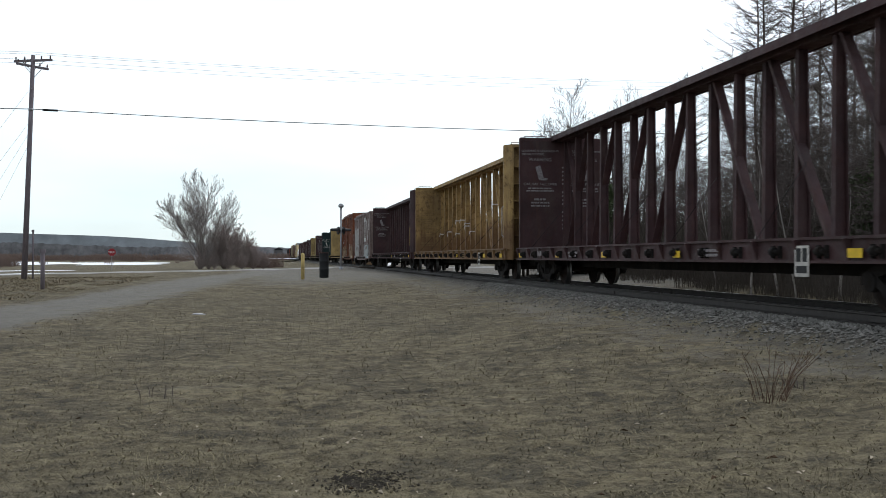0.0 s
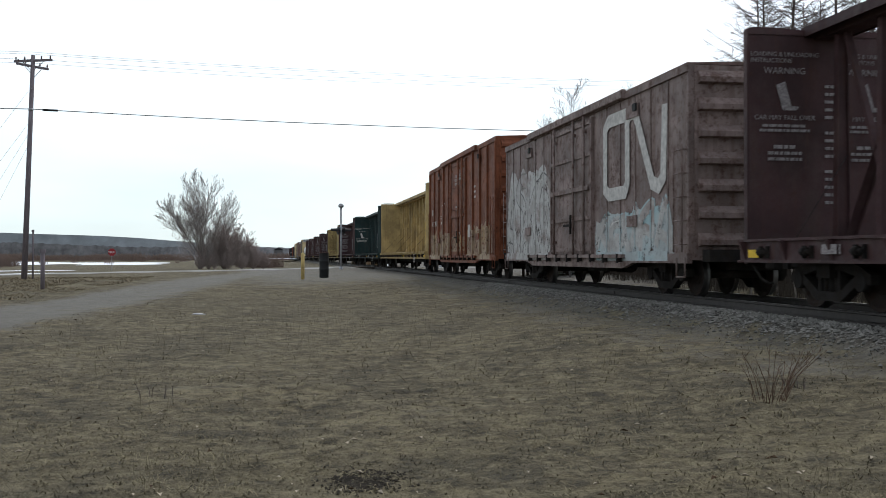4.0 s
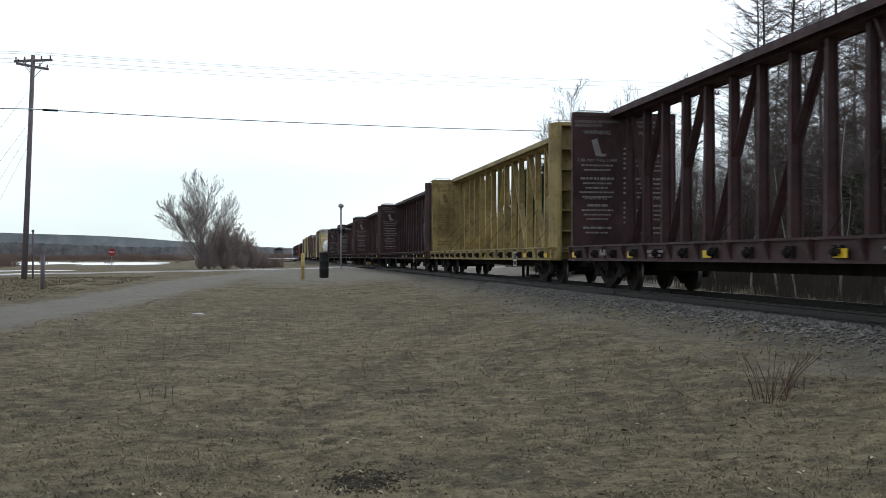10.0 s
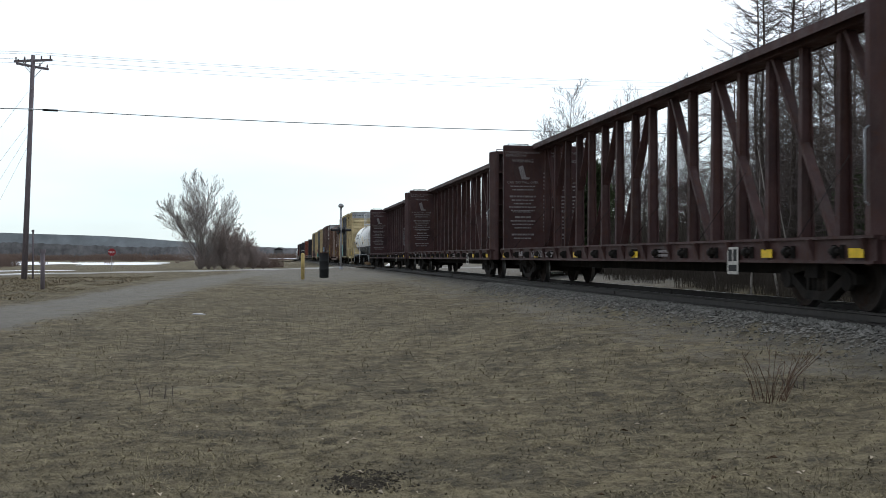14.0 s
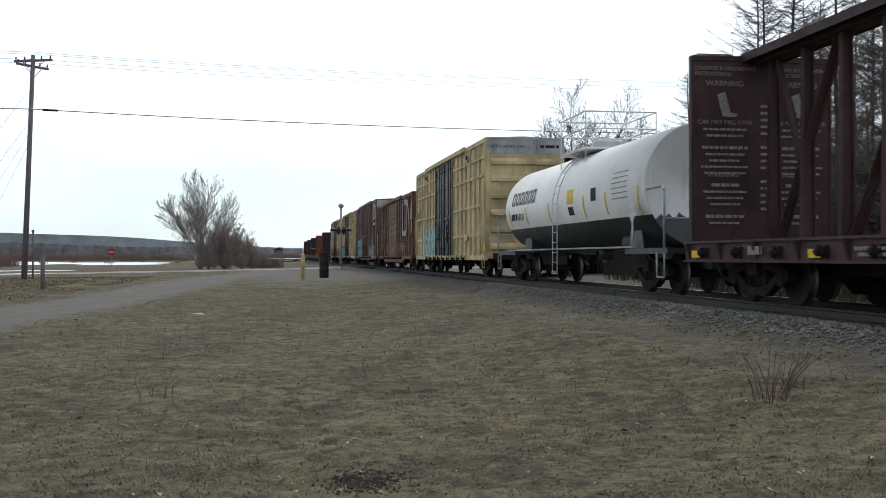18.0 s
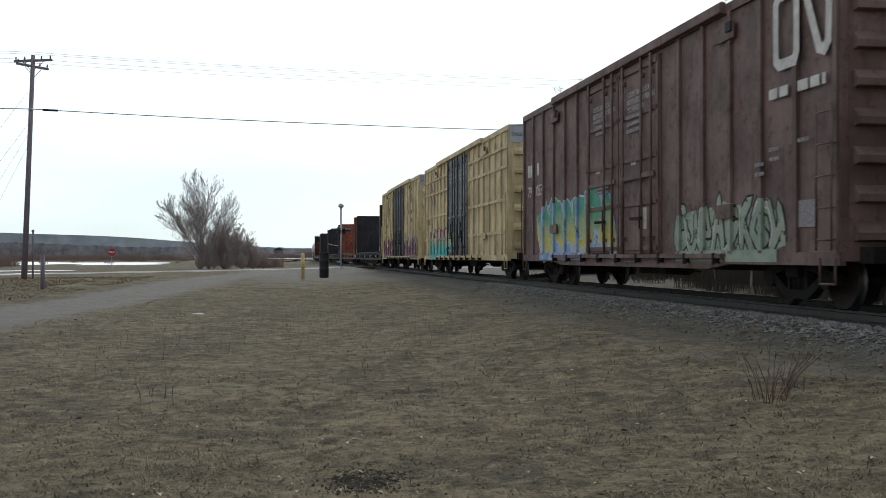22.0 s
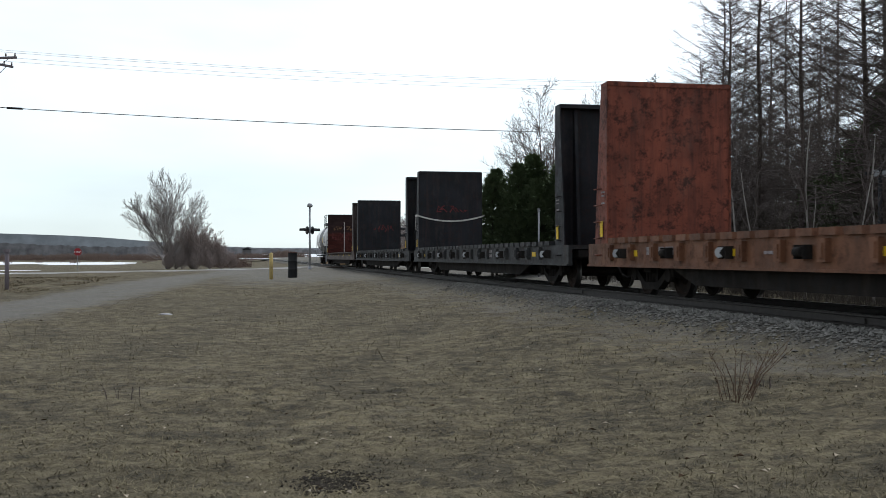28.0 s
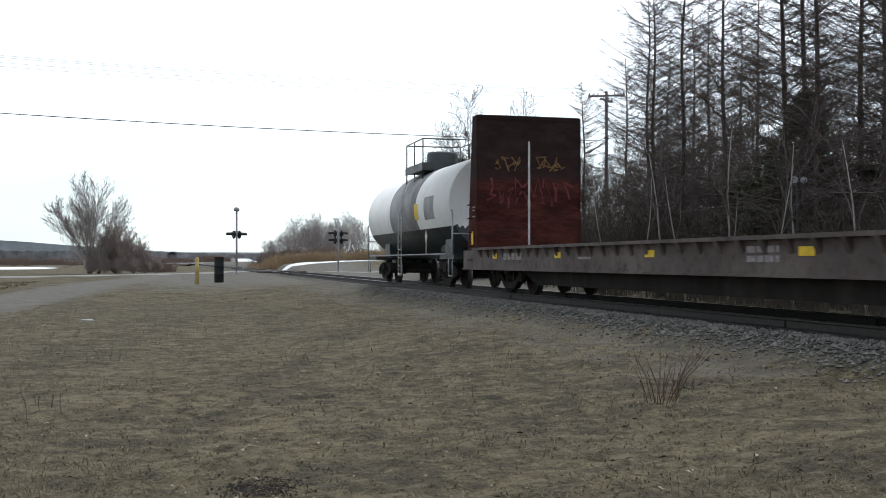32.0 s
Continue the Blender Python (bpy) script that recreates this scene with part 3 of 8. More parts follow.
        for x in (-0.75, 0.75):
            for text, size, z in ((title, 0.105, head[0][0] - 0.02), ("CAR MAY FALL OVER", 0.115, lines[0][0])):
                ob = lettering(text, size, tone, car, (x, y - 0.004, z), turn=(90, 0, 0), thick=0.002)
                half_wide = max(v.co.x for v in ob.data.vertices) / 2
                ob.location.x -= half_wide
            if symbol == "long":
                ob = lettering(word or "WARNING", 0.13, tone, car, (x - 0.36, y - 0.004, 2.42), turn=(90, 0, 0), thick=0.002)
        for x in (-0.75, 0.75):
            sh = Shape()  # tipping load pictogram: a leaning block over a small base
            a = y - 0.006
            sh.add([(p, a, q) for p, q in ((x - 0.16, sign_z + 0.42), (x + 0.0, sign_z + 0.48), (x + 0.12, sign_z + 0.06), (x - 0.04, sign_z))], [(0, 1, 2, 3)])
            sh.add([(x - 0.02, a, sign_z), (x + 0.20, a, sign_z), (x + 0.26, a, sign_z + 0.06), (x + 0.12, a, sign_z + 0.08)], [(0, 1, 2, 3)])
            part("pictogram", sh, tone, car, "white pictogram of a tipping load")
        word = word or {"plank": "CAUTION", "long": "WARNING", "warn": "WARNING"}[symbol]
        for x in (-1.13, 0.37):
            lettering(word, 0.155, tone, car, (x, y - 0.004, word_z), turn=(90, 0, 0), thick=0.002)
        # narrow column of notes on the middle of the wall
        end_stencils([(0.1, 1.8 + 0.13 * k, 0.26, 0.05) for k in range(16) if k not in (5, 10)], tone, car, y)
    gear(car, half, 9.1)
    return car


# ---- box cars ----
def ring_strip(pts, width, x):
    """A flat painted band along points (y, z) on the side at x, with mitred joints."""
    sh = Shape()
    left, right = [], []
    for i, p in enumerate(pts):
        p = Vector(p)
        a = Vector(pts[max(i - 1, 0)])
        b = Vector(pts[min(i + 1, len(pts) - 1)])
        d1, d2 = (p - a), (b - p)
        d1 = d1.normalized() if d1.length else d2.normalized()
        d2 = d2.normalized() if d2.length else d1
        t = (d1 + d2).normalized()
        nrm = Vector((-t.y, t.x))
        k = width / 2 / max(0.75, nrm.dot(Vector((-d1.y, d1.x))))
        left.append(p + nrm * k), right.append(p - nrm * k)
    n = len(pts)
    sh.add([(x, p.x, p.y) for p in left] + [(x, p.x, p.y) for p in right], [(i, i + 1, n + i + 1, n + i) for i in range(n - 1)])
    return sh


SIDES = {}  # where the posts and doors of each car stand


def box_car(label, paint, half_body, half, height, sill=0.95, post_n=12, belts=(), doors=(), door_paint=None, end_top=None, roof_paint=None,
            belly=0.0, centre=None, post_d=0.06, post_w=0.11, end_ribs=8, ladder_h=2.1, hw=1.45, name="boxcar", door_ribs=5, rods_on=True):
    """A box car: side sheets, posts, doors, corrugated ends, roof, ladders, running gear. doors: (y0, y1) along the near side."""
    car = thing(name, label, "freight car", "cars of the train")
    hb, z0, z1 = half_body, sill, height
    sh = Shape().box(-hw, hw, -hb + 0.03, hb - 0.03, z0, z1)
    part("body", sh, paint, car)
    roof = Shape()
    rows = 15
    roof.sweep_y([(-hw - 0.04, z1), (hw + 0.04, z1), (hw + 0.04, z1 + 0.03), (0.0, z1 + 0.09), (-hw - 0.04, z1 + 0.03)], -hb, hb)
    for k in range(rows):
        y = -hb + 0.3 + (2 * hb - 0.6) * k / (rows - 1)
        roof.sweep_y([(-hw, z1 + 0.02), (0, z1 + 0.08), (hw, z1 + 0.02), (hw, z1 + 0.045), (0.0, z1 + 0.11), (-hw, z1 + 0.045)], y - 0.05, y + 0.05)
    part("roof", roof, roof_paint or paint, car)
    # side posts on both sides, clear of the doors
    ps = Shape().box(-hw - post_d, -hw, -post_w / 2, post_w / 2, z0 + 0.02, z1 - 0.12)
    mesh = ps.mesh("side_post", paint)
    pitch = (2 * hb - 0.2) / post_n
    for k in range(post_n + 1):
        y = -hb + 0.1 + pitch * k
        if any(a - 0.05 < y < b + 0.05 for a, b in doors):
            continue
        part("side_post", mesh, None, car, at=(0, y, 0))
        o = part("side_post", mesh, None, car)
        o.matrix_basis = pose(0, y, 0, 0, 0, 180)
    spans = []
    lo = -hb + 0.1
    for a, b in sorted(doors):
        spans.append((lo, a - 0.06))
        lo = b + 0.06
    spans.append((lo, hb - 0.1))
    for z in belts:
        for a, b in spans:
            if b - a > 0.4:
                part("side_belt", Shape().box(-hw - post_d * 0.85, -hw, a, b, z - 0.05, z + 0.05), paint, car)
    for s in (-1, 1):
        x0, x1 = sorted((s * (hw + 0.05), s * (hw - 0.05)))
        part("side_sill", Shape().box(x0, x1, -hb, hb, z0 - 0.16, z0 + 0.03), paint, car)
        part("eave_rail", Shape().box(x0, x1, -hb, hb, z1 - 0.14, z1), paint, car)
        if belly:
            sec = [(-hb * 0.62, z0 - 0.15), (-hb * 0.52, z0 - 0.15 - belly), (hb * 0.52, z0 - 0.15 - belly), (hb * 0.62, z0 - 0.15)]
            part("fishbelly_sill", Shape().sweep_x(sec, x0, x1), paint, car)
        for e in (-1, 1):  # corner posts
            y0, y1 = sorted((e * hb, e * (hb - 0.14)))
            a, b = sorted((s * (hw + 0.02), s * (hw - 0.12)))
            part("corner_post", Shape().box(a, b, y0, y1, z0 - 0.1, z1), paint, car)
    # ends: wall with rounded horizontal ribs
    for e in (-1, 1):
        sh, ribs = Shape(), []
        top = z1 - 0.02
        y0, y1 = sorted((e * (hb - 0.02), e * (hb + 0.02)))
        sh.box(-hw + 0.1, hw - 0.1, y0, y1, z0 - 0.1, top)
        reach = (top - 0.55 - z0) if end_top else (top - z0)
        for k in range(end_ribs):
            z = z0 + (k + 0.5) * reach / end_ribs
            sec = [(e * (hb + 0.02), z - 0.10), (e * (hb + 0.13), z - 0.07), (e * (hb + 0.13), z + 0.03), (e * (hb + 0.02), z + 0.16)]
            ribs.append(Shape().sweep_x(sec if e > 0 else sec[::-1], -hw + 0.16, hw - 0.16))
        wall = part("end_wall", sh, paint, car, "corrugated steel end")
        for rib in ribs:
            part("corrugation", rib, paint, wall)
        if end_top:
            y0, y1 = sorted((e * (hb + 0.02), e * (hb + 0.03)))
            part("end_panel", Shape().box(-hw + 0.02, hw - 0.02, y0, y1, z1 - 0.56, z1 - 0.02), end_top, car, "pale grey upper end panel")
        y0, y1 = sorted((e * hb, e * (hb + 0.35)))
        part("end_sill", Shape().box(-1.2, 1.2, y0, y1, 0.82, 1.05), TRUCK, car)
    # plug doors
    for a, b in doors:
        dz0, dz1 = z0 + 0.05, z1 - 0.22
        for s in (-1, 1):
            d = Shape()
            x0, x1 = sorted((s * hw, s * (hw + 0.045)))
            d.box(x0, x1, a, b, dz0, dz1)
            door = part("door", d, door_paint or paint, car, "steel plug door with lock rods")
            p, q = sorted((s * (hw + 0.045), s * (hw + 0.085)))
            rib = Shape().box(p, q, a + 0.04, b - 0.04, -0.045, 0.045).mesh("door_rib", door_paint or paint)
            for k in range(door_ribs):
                part("door_rib", rib, None, door, at=(0, 0, dz0 + 0.1 + k * (dz1 - dz0 - 0.2) / (door_ribs - 1)))
            rods = Shape()
            for f in (0.14, 0.38, 0.86) if rods_on else ():
                y = a + (b - a) * f
                xr = s * (hw + 0.115)
                rods.rod((xr, y, dz0 - 0.05), (xr, y, dz1 + 0.08), 0.032, 6)
                for z in (dz0 + 0.3, (dz0 + dz1) / 2, dz1 - 0.3):
                    rods.box(min(xr, s * hw), max(xr, s * hw), y - 0.05, y + 0.05, z - 0.04, z + 0.04)
            if rods_on:
                part("lock_rod", rods, door_paint or paint, door)
            if rods_on:  # raised frame round the leaf and a bar across its middle
                for ya in (a + 0.02, b - 0.12):
                    part("door_stile", Shape().box(p, q, ya, ya + 0.10, dz0, dz1), door_paint or paint, door)
                part("lock_bar", Shape().box(min(s * (hw + 0.085), s * (hw + 0.12)), max(s * (hw + 0.085), s * (hw + 0.12)), a + 0.2, b - 0.2, z0 + 1.62, z0 + 1.72), door_paint or paint, door)
            if rods_on and s < 0 and z1 > 5.0:
                ob = lettering("CLOSE AND LOCK\nBOTH DOORS BEFORE\nMOVING CAR", 0.165, STENCIL_GREY, door, (-hw - 0.05, (a + b) / 2 + 0.72, z1 - 0.85), thick=0.002)
                part("placard", Shape().box(-hw - 0.051, -hw - 0.047, (a + b) / 2 - 0.45, (a + b) / 2 - 0.25, z0 + 0.55, z0 + 1.0), WHITE_MARK, door, "small white notice")
                part("placard", Shape().box(-hw - 0.051, -hw - 0.047, (a + b) / 2 + 0.2, (a + b) / 2 + 0.5, z0 + 1.95, z0 + 2.1), STENCIL_GREY, door, "small white notice")
            if door_paint and s < 0:  # small white notices on the dark leaf
                c, xs = (a + b) / 2, -hw - 0.049
                stencil_lines([(c - 0.5, 3.02, 0.4, 0.035), (c - 0.5, 2.95, 0.44, 0.035), (c - 0.5, 2.88, 0.4, 0.035),
                               (c + 0.55, 2.62, 0.45, 0.05), (c + 0.5, 2.53, 0.4, 0.05), (c - 0.1, 2.52, 0.7, 0.045)], WHITE_DIM, door, xs)
                part("placard", Shape().box(xs - 0.003, xs, c + 0.1, c + 0.24, 1.75, 2.05), WHITE_MARK, door, "small white notice")
                part("lock_box", Shape().box(-hw - 0.12, -hw - 0.045, c + 0.3, c + 0.52, 1.8, 2.35), door_paint, door)
            hd = Shape()
            p, q = sorted((s * (hw + 0.10), s * (hw + 0.16)))
            hd.box(p, q, (a + b) / 2 - 0.35, (a + b) / 2 + 0.3, z0 + 0.75, z0 + 0.81)
            hd.rod((s * (hw + 0.13), (a + b) / 2 - 0.28, z0 + 0.55), (s * (hw + 0.13), (a + b) / 2 - 0.28, z0 + 1.05), 0.03, 6)
            if rods_on:
                part("door_handle", hd, TRUCK, door)
    if doors:
        a, b = min(d[0] for d in doors), max(d[1] for d in doors)
        w = b - a
        p, q = max(-hb + 1.0, a - w * 0.62), min(hb - 1.0, b + w * 0.62)
        part("door_track", Shape().box(-hw - 0.15, -hw - 0.02, p, q, z0 - 0.06, z0 + 0.02), paint, car)
        part("door_hood", Shape().cbox(-hw - 0.14, -hw - 0.02, p, q, z1 - 0.12, z1 + 0.07, 0.015), paint, car)
        bracket = Shape().box(-hw - 0.13, -hw - 0.02, -0.05, 0.05, z0 - 0.15, z0 - 0.06).box(-hw - 0.17, -hw - 0.13, -0.03, 0.03, z0 - 0.17, z0 + 0.03).mesh("track_bracket", TRUCK)
        for k in range(9):
            part("track_bracket", bracket, None, car, at=(0, p + 0.25 + k * (q - p - 0.5) / 8, 0))
    for y in (hb * 0.60, -hb * 0.60):  # small route-card boards near the eave and by the sill
        board = part("card_board", Shape().box(-hw - post_d - 0.03, -hw - post_d, y - 0.42, y + 0.34, z1 - 0.62, z1 - 0.34), paint, car, "small board for route cards")
        part("card_slot", Shape().box(-hw - post_d - 0.07, -hw - post_d - 0.03, y - 0.38, y - 0.18, z1 - 0.50, z1 - 0.34), BLACK_MARK, board)
        part("card_board", Shape().box(-hw - post_d - 0.03, -hw - post_d, y - 0.3, y + 0.3, z0 + 0.62, z0 + 0.86), paint, car)
    # ladders and grab irons at the near side's corners
    for e in (-1, 1):
        lad = Shape()
        y0 = e * (hb - 0.08)
        y1 = e * (hb - 0.50)
        for y in (y0, y1):
            lad.rod((-hw - 0.12, y, z0 + 0.05), (-hw - 0.12, y, z0 + ladder_h), 0.016, 5)
        for k in range(5):
            z = z0 + 0.2 + k * (ladder_h - 0.3) / 4
            lad.rod((-hw - 0.12, y0, z), (-hw - 0.12, y1, z), 0.014, 5)
            lad.rod((-hw, y0, z), (-hw - 0.12, y0, z), 0.012, 4)
        lad.path([(-hw - 0.06, y0, z0 - 0.05), (-hw - 0.06, y0, z0 - 0.42), (-hw - 0.06, y1, z0 - 0.42), (-hw - 0.06, y1, z0 - 0.05)], 0.018)
        part("ladder", lad, paint, car)
    part("underframe", Shape().box(-0.4, 0.4, -hb, hb, 0.66, z0 - 0.02).box(-0.9, -0.5, -1.2, 0.4, 0.55, 0.95), TRUCK, car, "grimy black centre sill and brake gear")
    brake = Shape()
    brake.rod((0.5, 1.0, 0.68), (0.5, 2.0, 0.68), 0.2, 12).rod((-0.7, -2.6, 0.62), (-0.7, 2.6, 0.72), 0.02, 5)
    part("brake_rigging", brake, TRUCK, car)
    SIDES[car.name] = [-hb + 0.1 + pitch * k for k in range(post_n + 1) if not any(a - 0.05 < -hb + 0.1 + pitch * k < b + 0.05 for a, b in doors)], post_d, post_w, hw, doors, belts
    gear(car, half, centre or (half - 3.0))
    return car


# ---- tank cars ----
def tank_car(label, half, tank_half, radius, mid_z, line_z, band=None, rails_dark=False, decor=None):
    car = thing("tank_car", label, "tank car", "cars of the train")
    prof = []
    for k in range(9):
        a = math.pi / 2 * k / 8
        prof.append((-tank_half + 0.62 * (1 - math.sin(a)), radius * math.cos(math.pi / 2 - a)))
    full = prof + [(-tank_half * 0.33, radius), (-tank_half * 0.33 + 0.015, radius + 0.008), (tank_half * 0.33, radius + 0.008), (tank_half * 0.33 + 0.015, radius)] + [(-y, r) for y, r in reversed(prof)]
    sh = Shape().lathe_y(full, 0, mid_z, 64)
    me = sh.mesh("tank", TANK_WHITE, TANK_BLACK, TANK_GREY)
    for p in me.polygons:
        if p.center.z < line_z:
            p.material_index = 1
        elif band and band[0] < p.center.y < band[1]:
            p.material_index = 2
    part("tank", me, None, car, "white tank shell over a black belly")
    for e in (-1, 1):
        ends = Shape()
        y0, y1 = sorted((e * (half - 0.55), e * (tank_half - 1.3)))
        ends.box(-1.35, 1.35, y0, y1, 0.98, 1.10)
        ends.box(-0.4, 0.4, y0, y1, 0.66, 0.98)
        c = e * (tank_half - 1.6)
        for s in (-1, 1):
            ends.sweep_x([(c - 0.5, 1.1), (c + 0.5, 1.1), (c + 0.35, mid_z - radius * 0.62), (c - 0.35, mid_z - radius * 0.62)], s * 0.95 - 0.03, s * 0.95 + 0.03)
        ends.box(-0.9, 0.9, c - 0.4, c + 0.4, 1.05, mid_z - radius * 0.80)
        part("end_frame", ends, TANK_BLACK, car, "black stub sills and saddles")
    run = Shape()
    for s in (-1, 1):
        run.box(s * 1.42 - 0.025, s * 1.42 + 0.025, -tank_half + 0.4, tank_half - 0.4, 1.11, 1.15)
    part("running_rail", run, GREY_ROOF, car, "pale steel side rail")
    for e in (-1, 1):
        rail = Shape()
        y = e * (half - 0.62)
        for s in (-1, 1):
            rail.path([(s * 1.38, y, 1.1), (s * 1.38, y, 2.25), (s * 1.36, e * (half - 0.75), 2.36), (s * 1.3, e * (tank_half - 0.25), 2.36)], 0.025, 6)
            rail.path([(s * 1.38, y, 1.0), (s * 1.38, y, 0.5), (s * 1.38, y - e * 0.42, 0.5), (s * 1.38, y - e * 0.42, 1.0)], 0.02)
        rail.rod((-1.38, y, 1.7), (1.38, y, 1.7), 0.02, 5)
        part("end_railing", rail, GREY_ROOF, car, "bent pipe handrail")
    dark = TANK_BLACK if rails_dark else TANK_PALE
    top = mid_z + radius
    plat = Shape().box(-1.0, 1.0, -1.25, 1.25, top - 0.06, top)
    if rails_dark:
        plat.box(-1.02, -0.98, -1.25, 1.25, top - 0.1, top + 0.16).box(-1.0, 1.0, -1.28, -1.25, top - 0.1, top + 0.16)
    pf = part("platform", plat, dark, car, "grated walkway round the dome")
    gd = Shape()
    for x in (-0.98, 0.98):
        for y in (-1.2, 0.0, 1.2):
            gd.rod((x, y, top - 0.4 if abs(y) < 1 else top - 0.5), (x, y, top + 0.95), 0.022 if rails_dark else 0.016, 6)
        for z in ((0.95,) if rails_dark else (0.5, 0.95)):
            gd.rod((x, -1.2, top + z), (x, 1.2, top + z), 0.02, 6)
    for y in (-1.2, 1.2):
        for z in ((0.95,) if rails_dark else (0.5, 0.95)):
            gd.rod((-0.98, y, top + z), (0.98, y, top + z), 0.02, 6)
    part("guard_rail", gd, dark, pf)
    wide, tall = (0.54, 0.54) if rails_dark else (0.42, 0.22)
    part("dome", Shape().lathe([(top - 0.15, wide), (top + tall, wide), (top + tall + 0.08, wide - 0.04), (top + tall + 0.08, 0.0)], "z", seg=20).rod((0.62, 0.3, top), (0.62, 0.3, top + 0.35), 0.1, 8), dark, car, "manway housing with valves")
    lad = part("ladder", Shape().box(-1.51, -1.49, -0.24, 0.24, 0.44, 0.47), TANK_PALE, car, "side ladder of bent pipe")
    for y in (-0.24, 0.24):
        pts = [(-1.5, y, 0.45), (-1.5, y, mid_z)]
        for k in range(1, 6):
            a = math.pi / 2 * k / 5
            pts.append((-(radius + 0.09) * math.cos(a * 0.86), y, mid_z + (radius + 0.09) * math.sin(a * 0.86)))
        part("stile", Shape().path(pts, 0.014), TANK_PALE, lad)
    rungs = [(-1.5, 0.5 + k * 0.27) for k in range(9)] + [(-(radius + 0.09) * math.cos(math.pi / 10 * k * 0.86), mid_z + (radius + 0.09) * math.sin(math.pi / 10 * k * 0.86)) for k in range(1, 5)]
    for x, z in rungs:
        part("rung", Shape().rod((x, -0.24, z), (x, 0.24, z), 0.011, 5), TANK_PALE, lad)
    part("outlet", Shape().rod((0, 0, mid_z - radius - 0.25), (0, 0, mid_z - radius + 0.1), 0.22, 12).rod((0, 0, mid_z - radius - 0.4), (0, 0, mid_z - radius - 0.2), 0.12, 10), TANK_BLACK, car)
    part("brake_cylinder", Shape().rod((-0.75, -tank_half + 1.6, 1.25), (-0.75, -tank_half + 2.7, 1.25), 0.2, 12), FLAT_GREY, car, "grey brake reservoir")
    gear(car, half, half - 2.35)
    return car


def on_tank(radius, mid_z, y, z, lift=0.012):
    """The x of the tank's near side at height z."""
    return -math.sqrt(max(0.01, (radius + lift) ** 2 - (z - mid_z) ** 2))


def tank_patch(car, name, mat, radius, mid_z, y0, y1, z0, z1, label="", slant=0.0):
    sh = Shape()
    n = max(2, int((z1 - z0) / 0.06))
    vs = []
    for k in range(n + 1):
        z = z0 + (z1 - z0) * k / n
        x = on_tank(radius, mid_z, 0, z)
        vs += [(x, y0 - slant * k / n, z), (x, y1 - slant * k / n, z)]
    sh.add(vs, [(2 * k, 2 * k + 1, 2 * k + 3, 2 * k + 2) for k in range(n)])
    return part(name, sh, mat, car, label)


# ---- bulkhead flat cars ----
FLAT_HALF, FLAT_IN, FLAT_TOP = 12.15, 10.28, 4.71


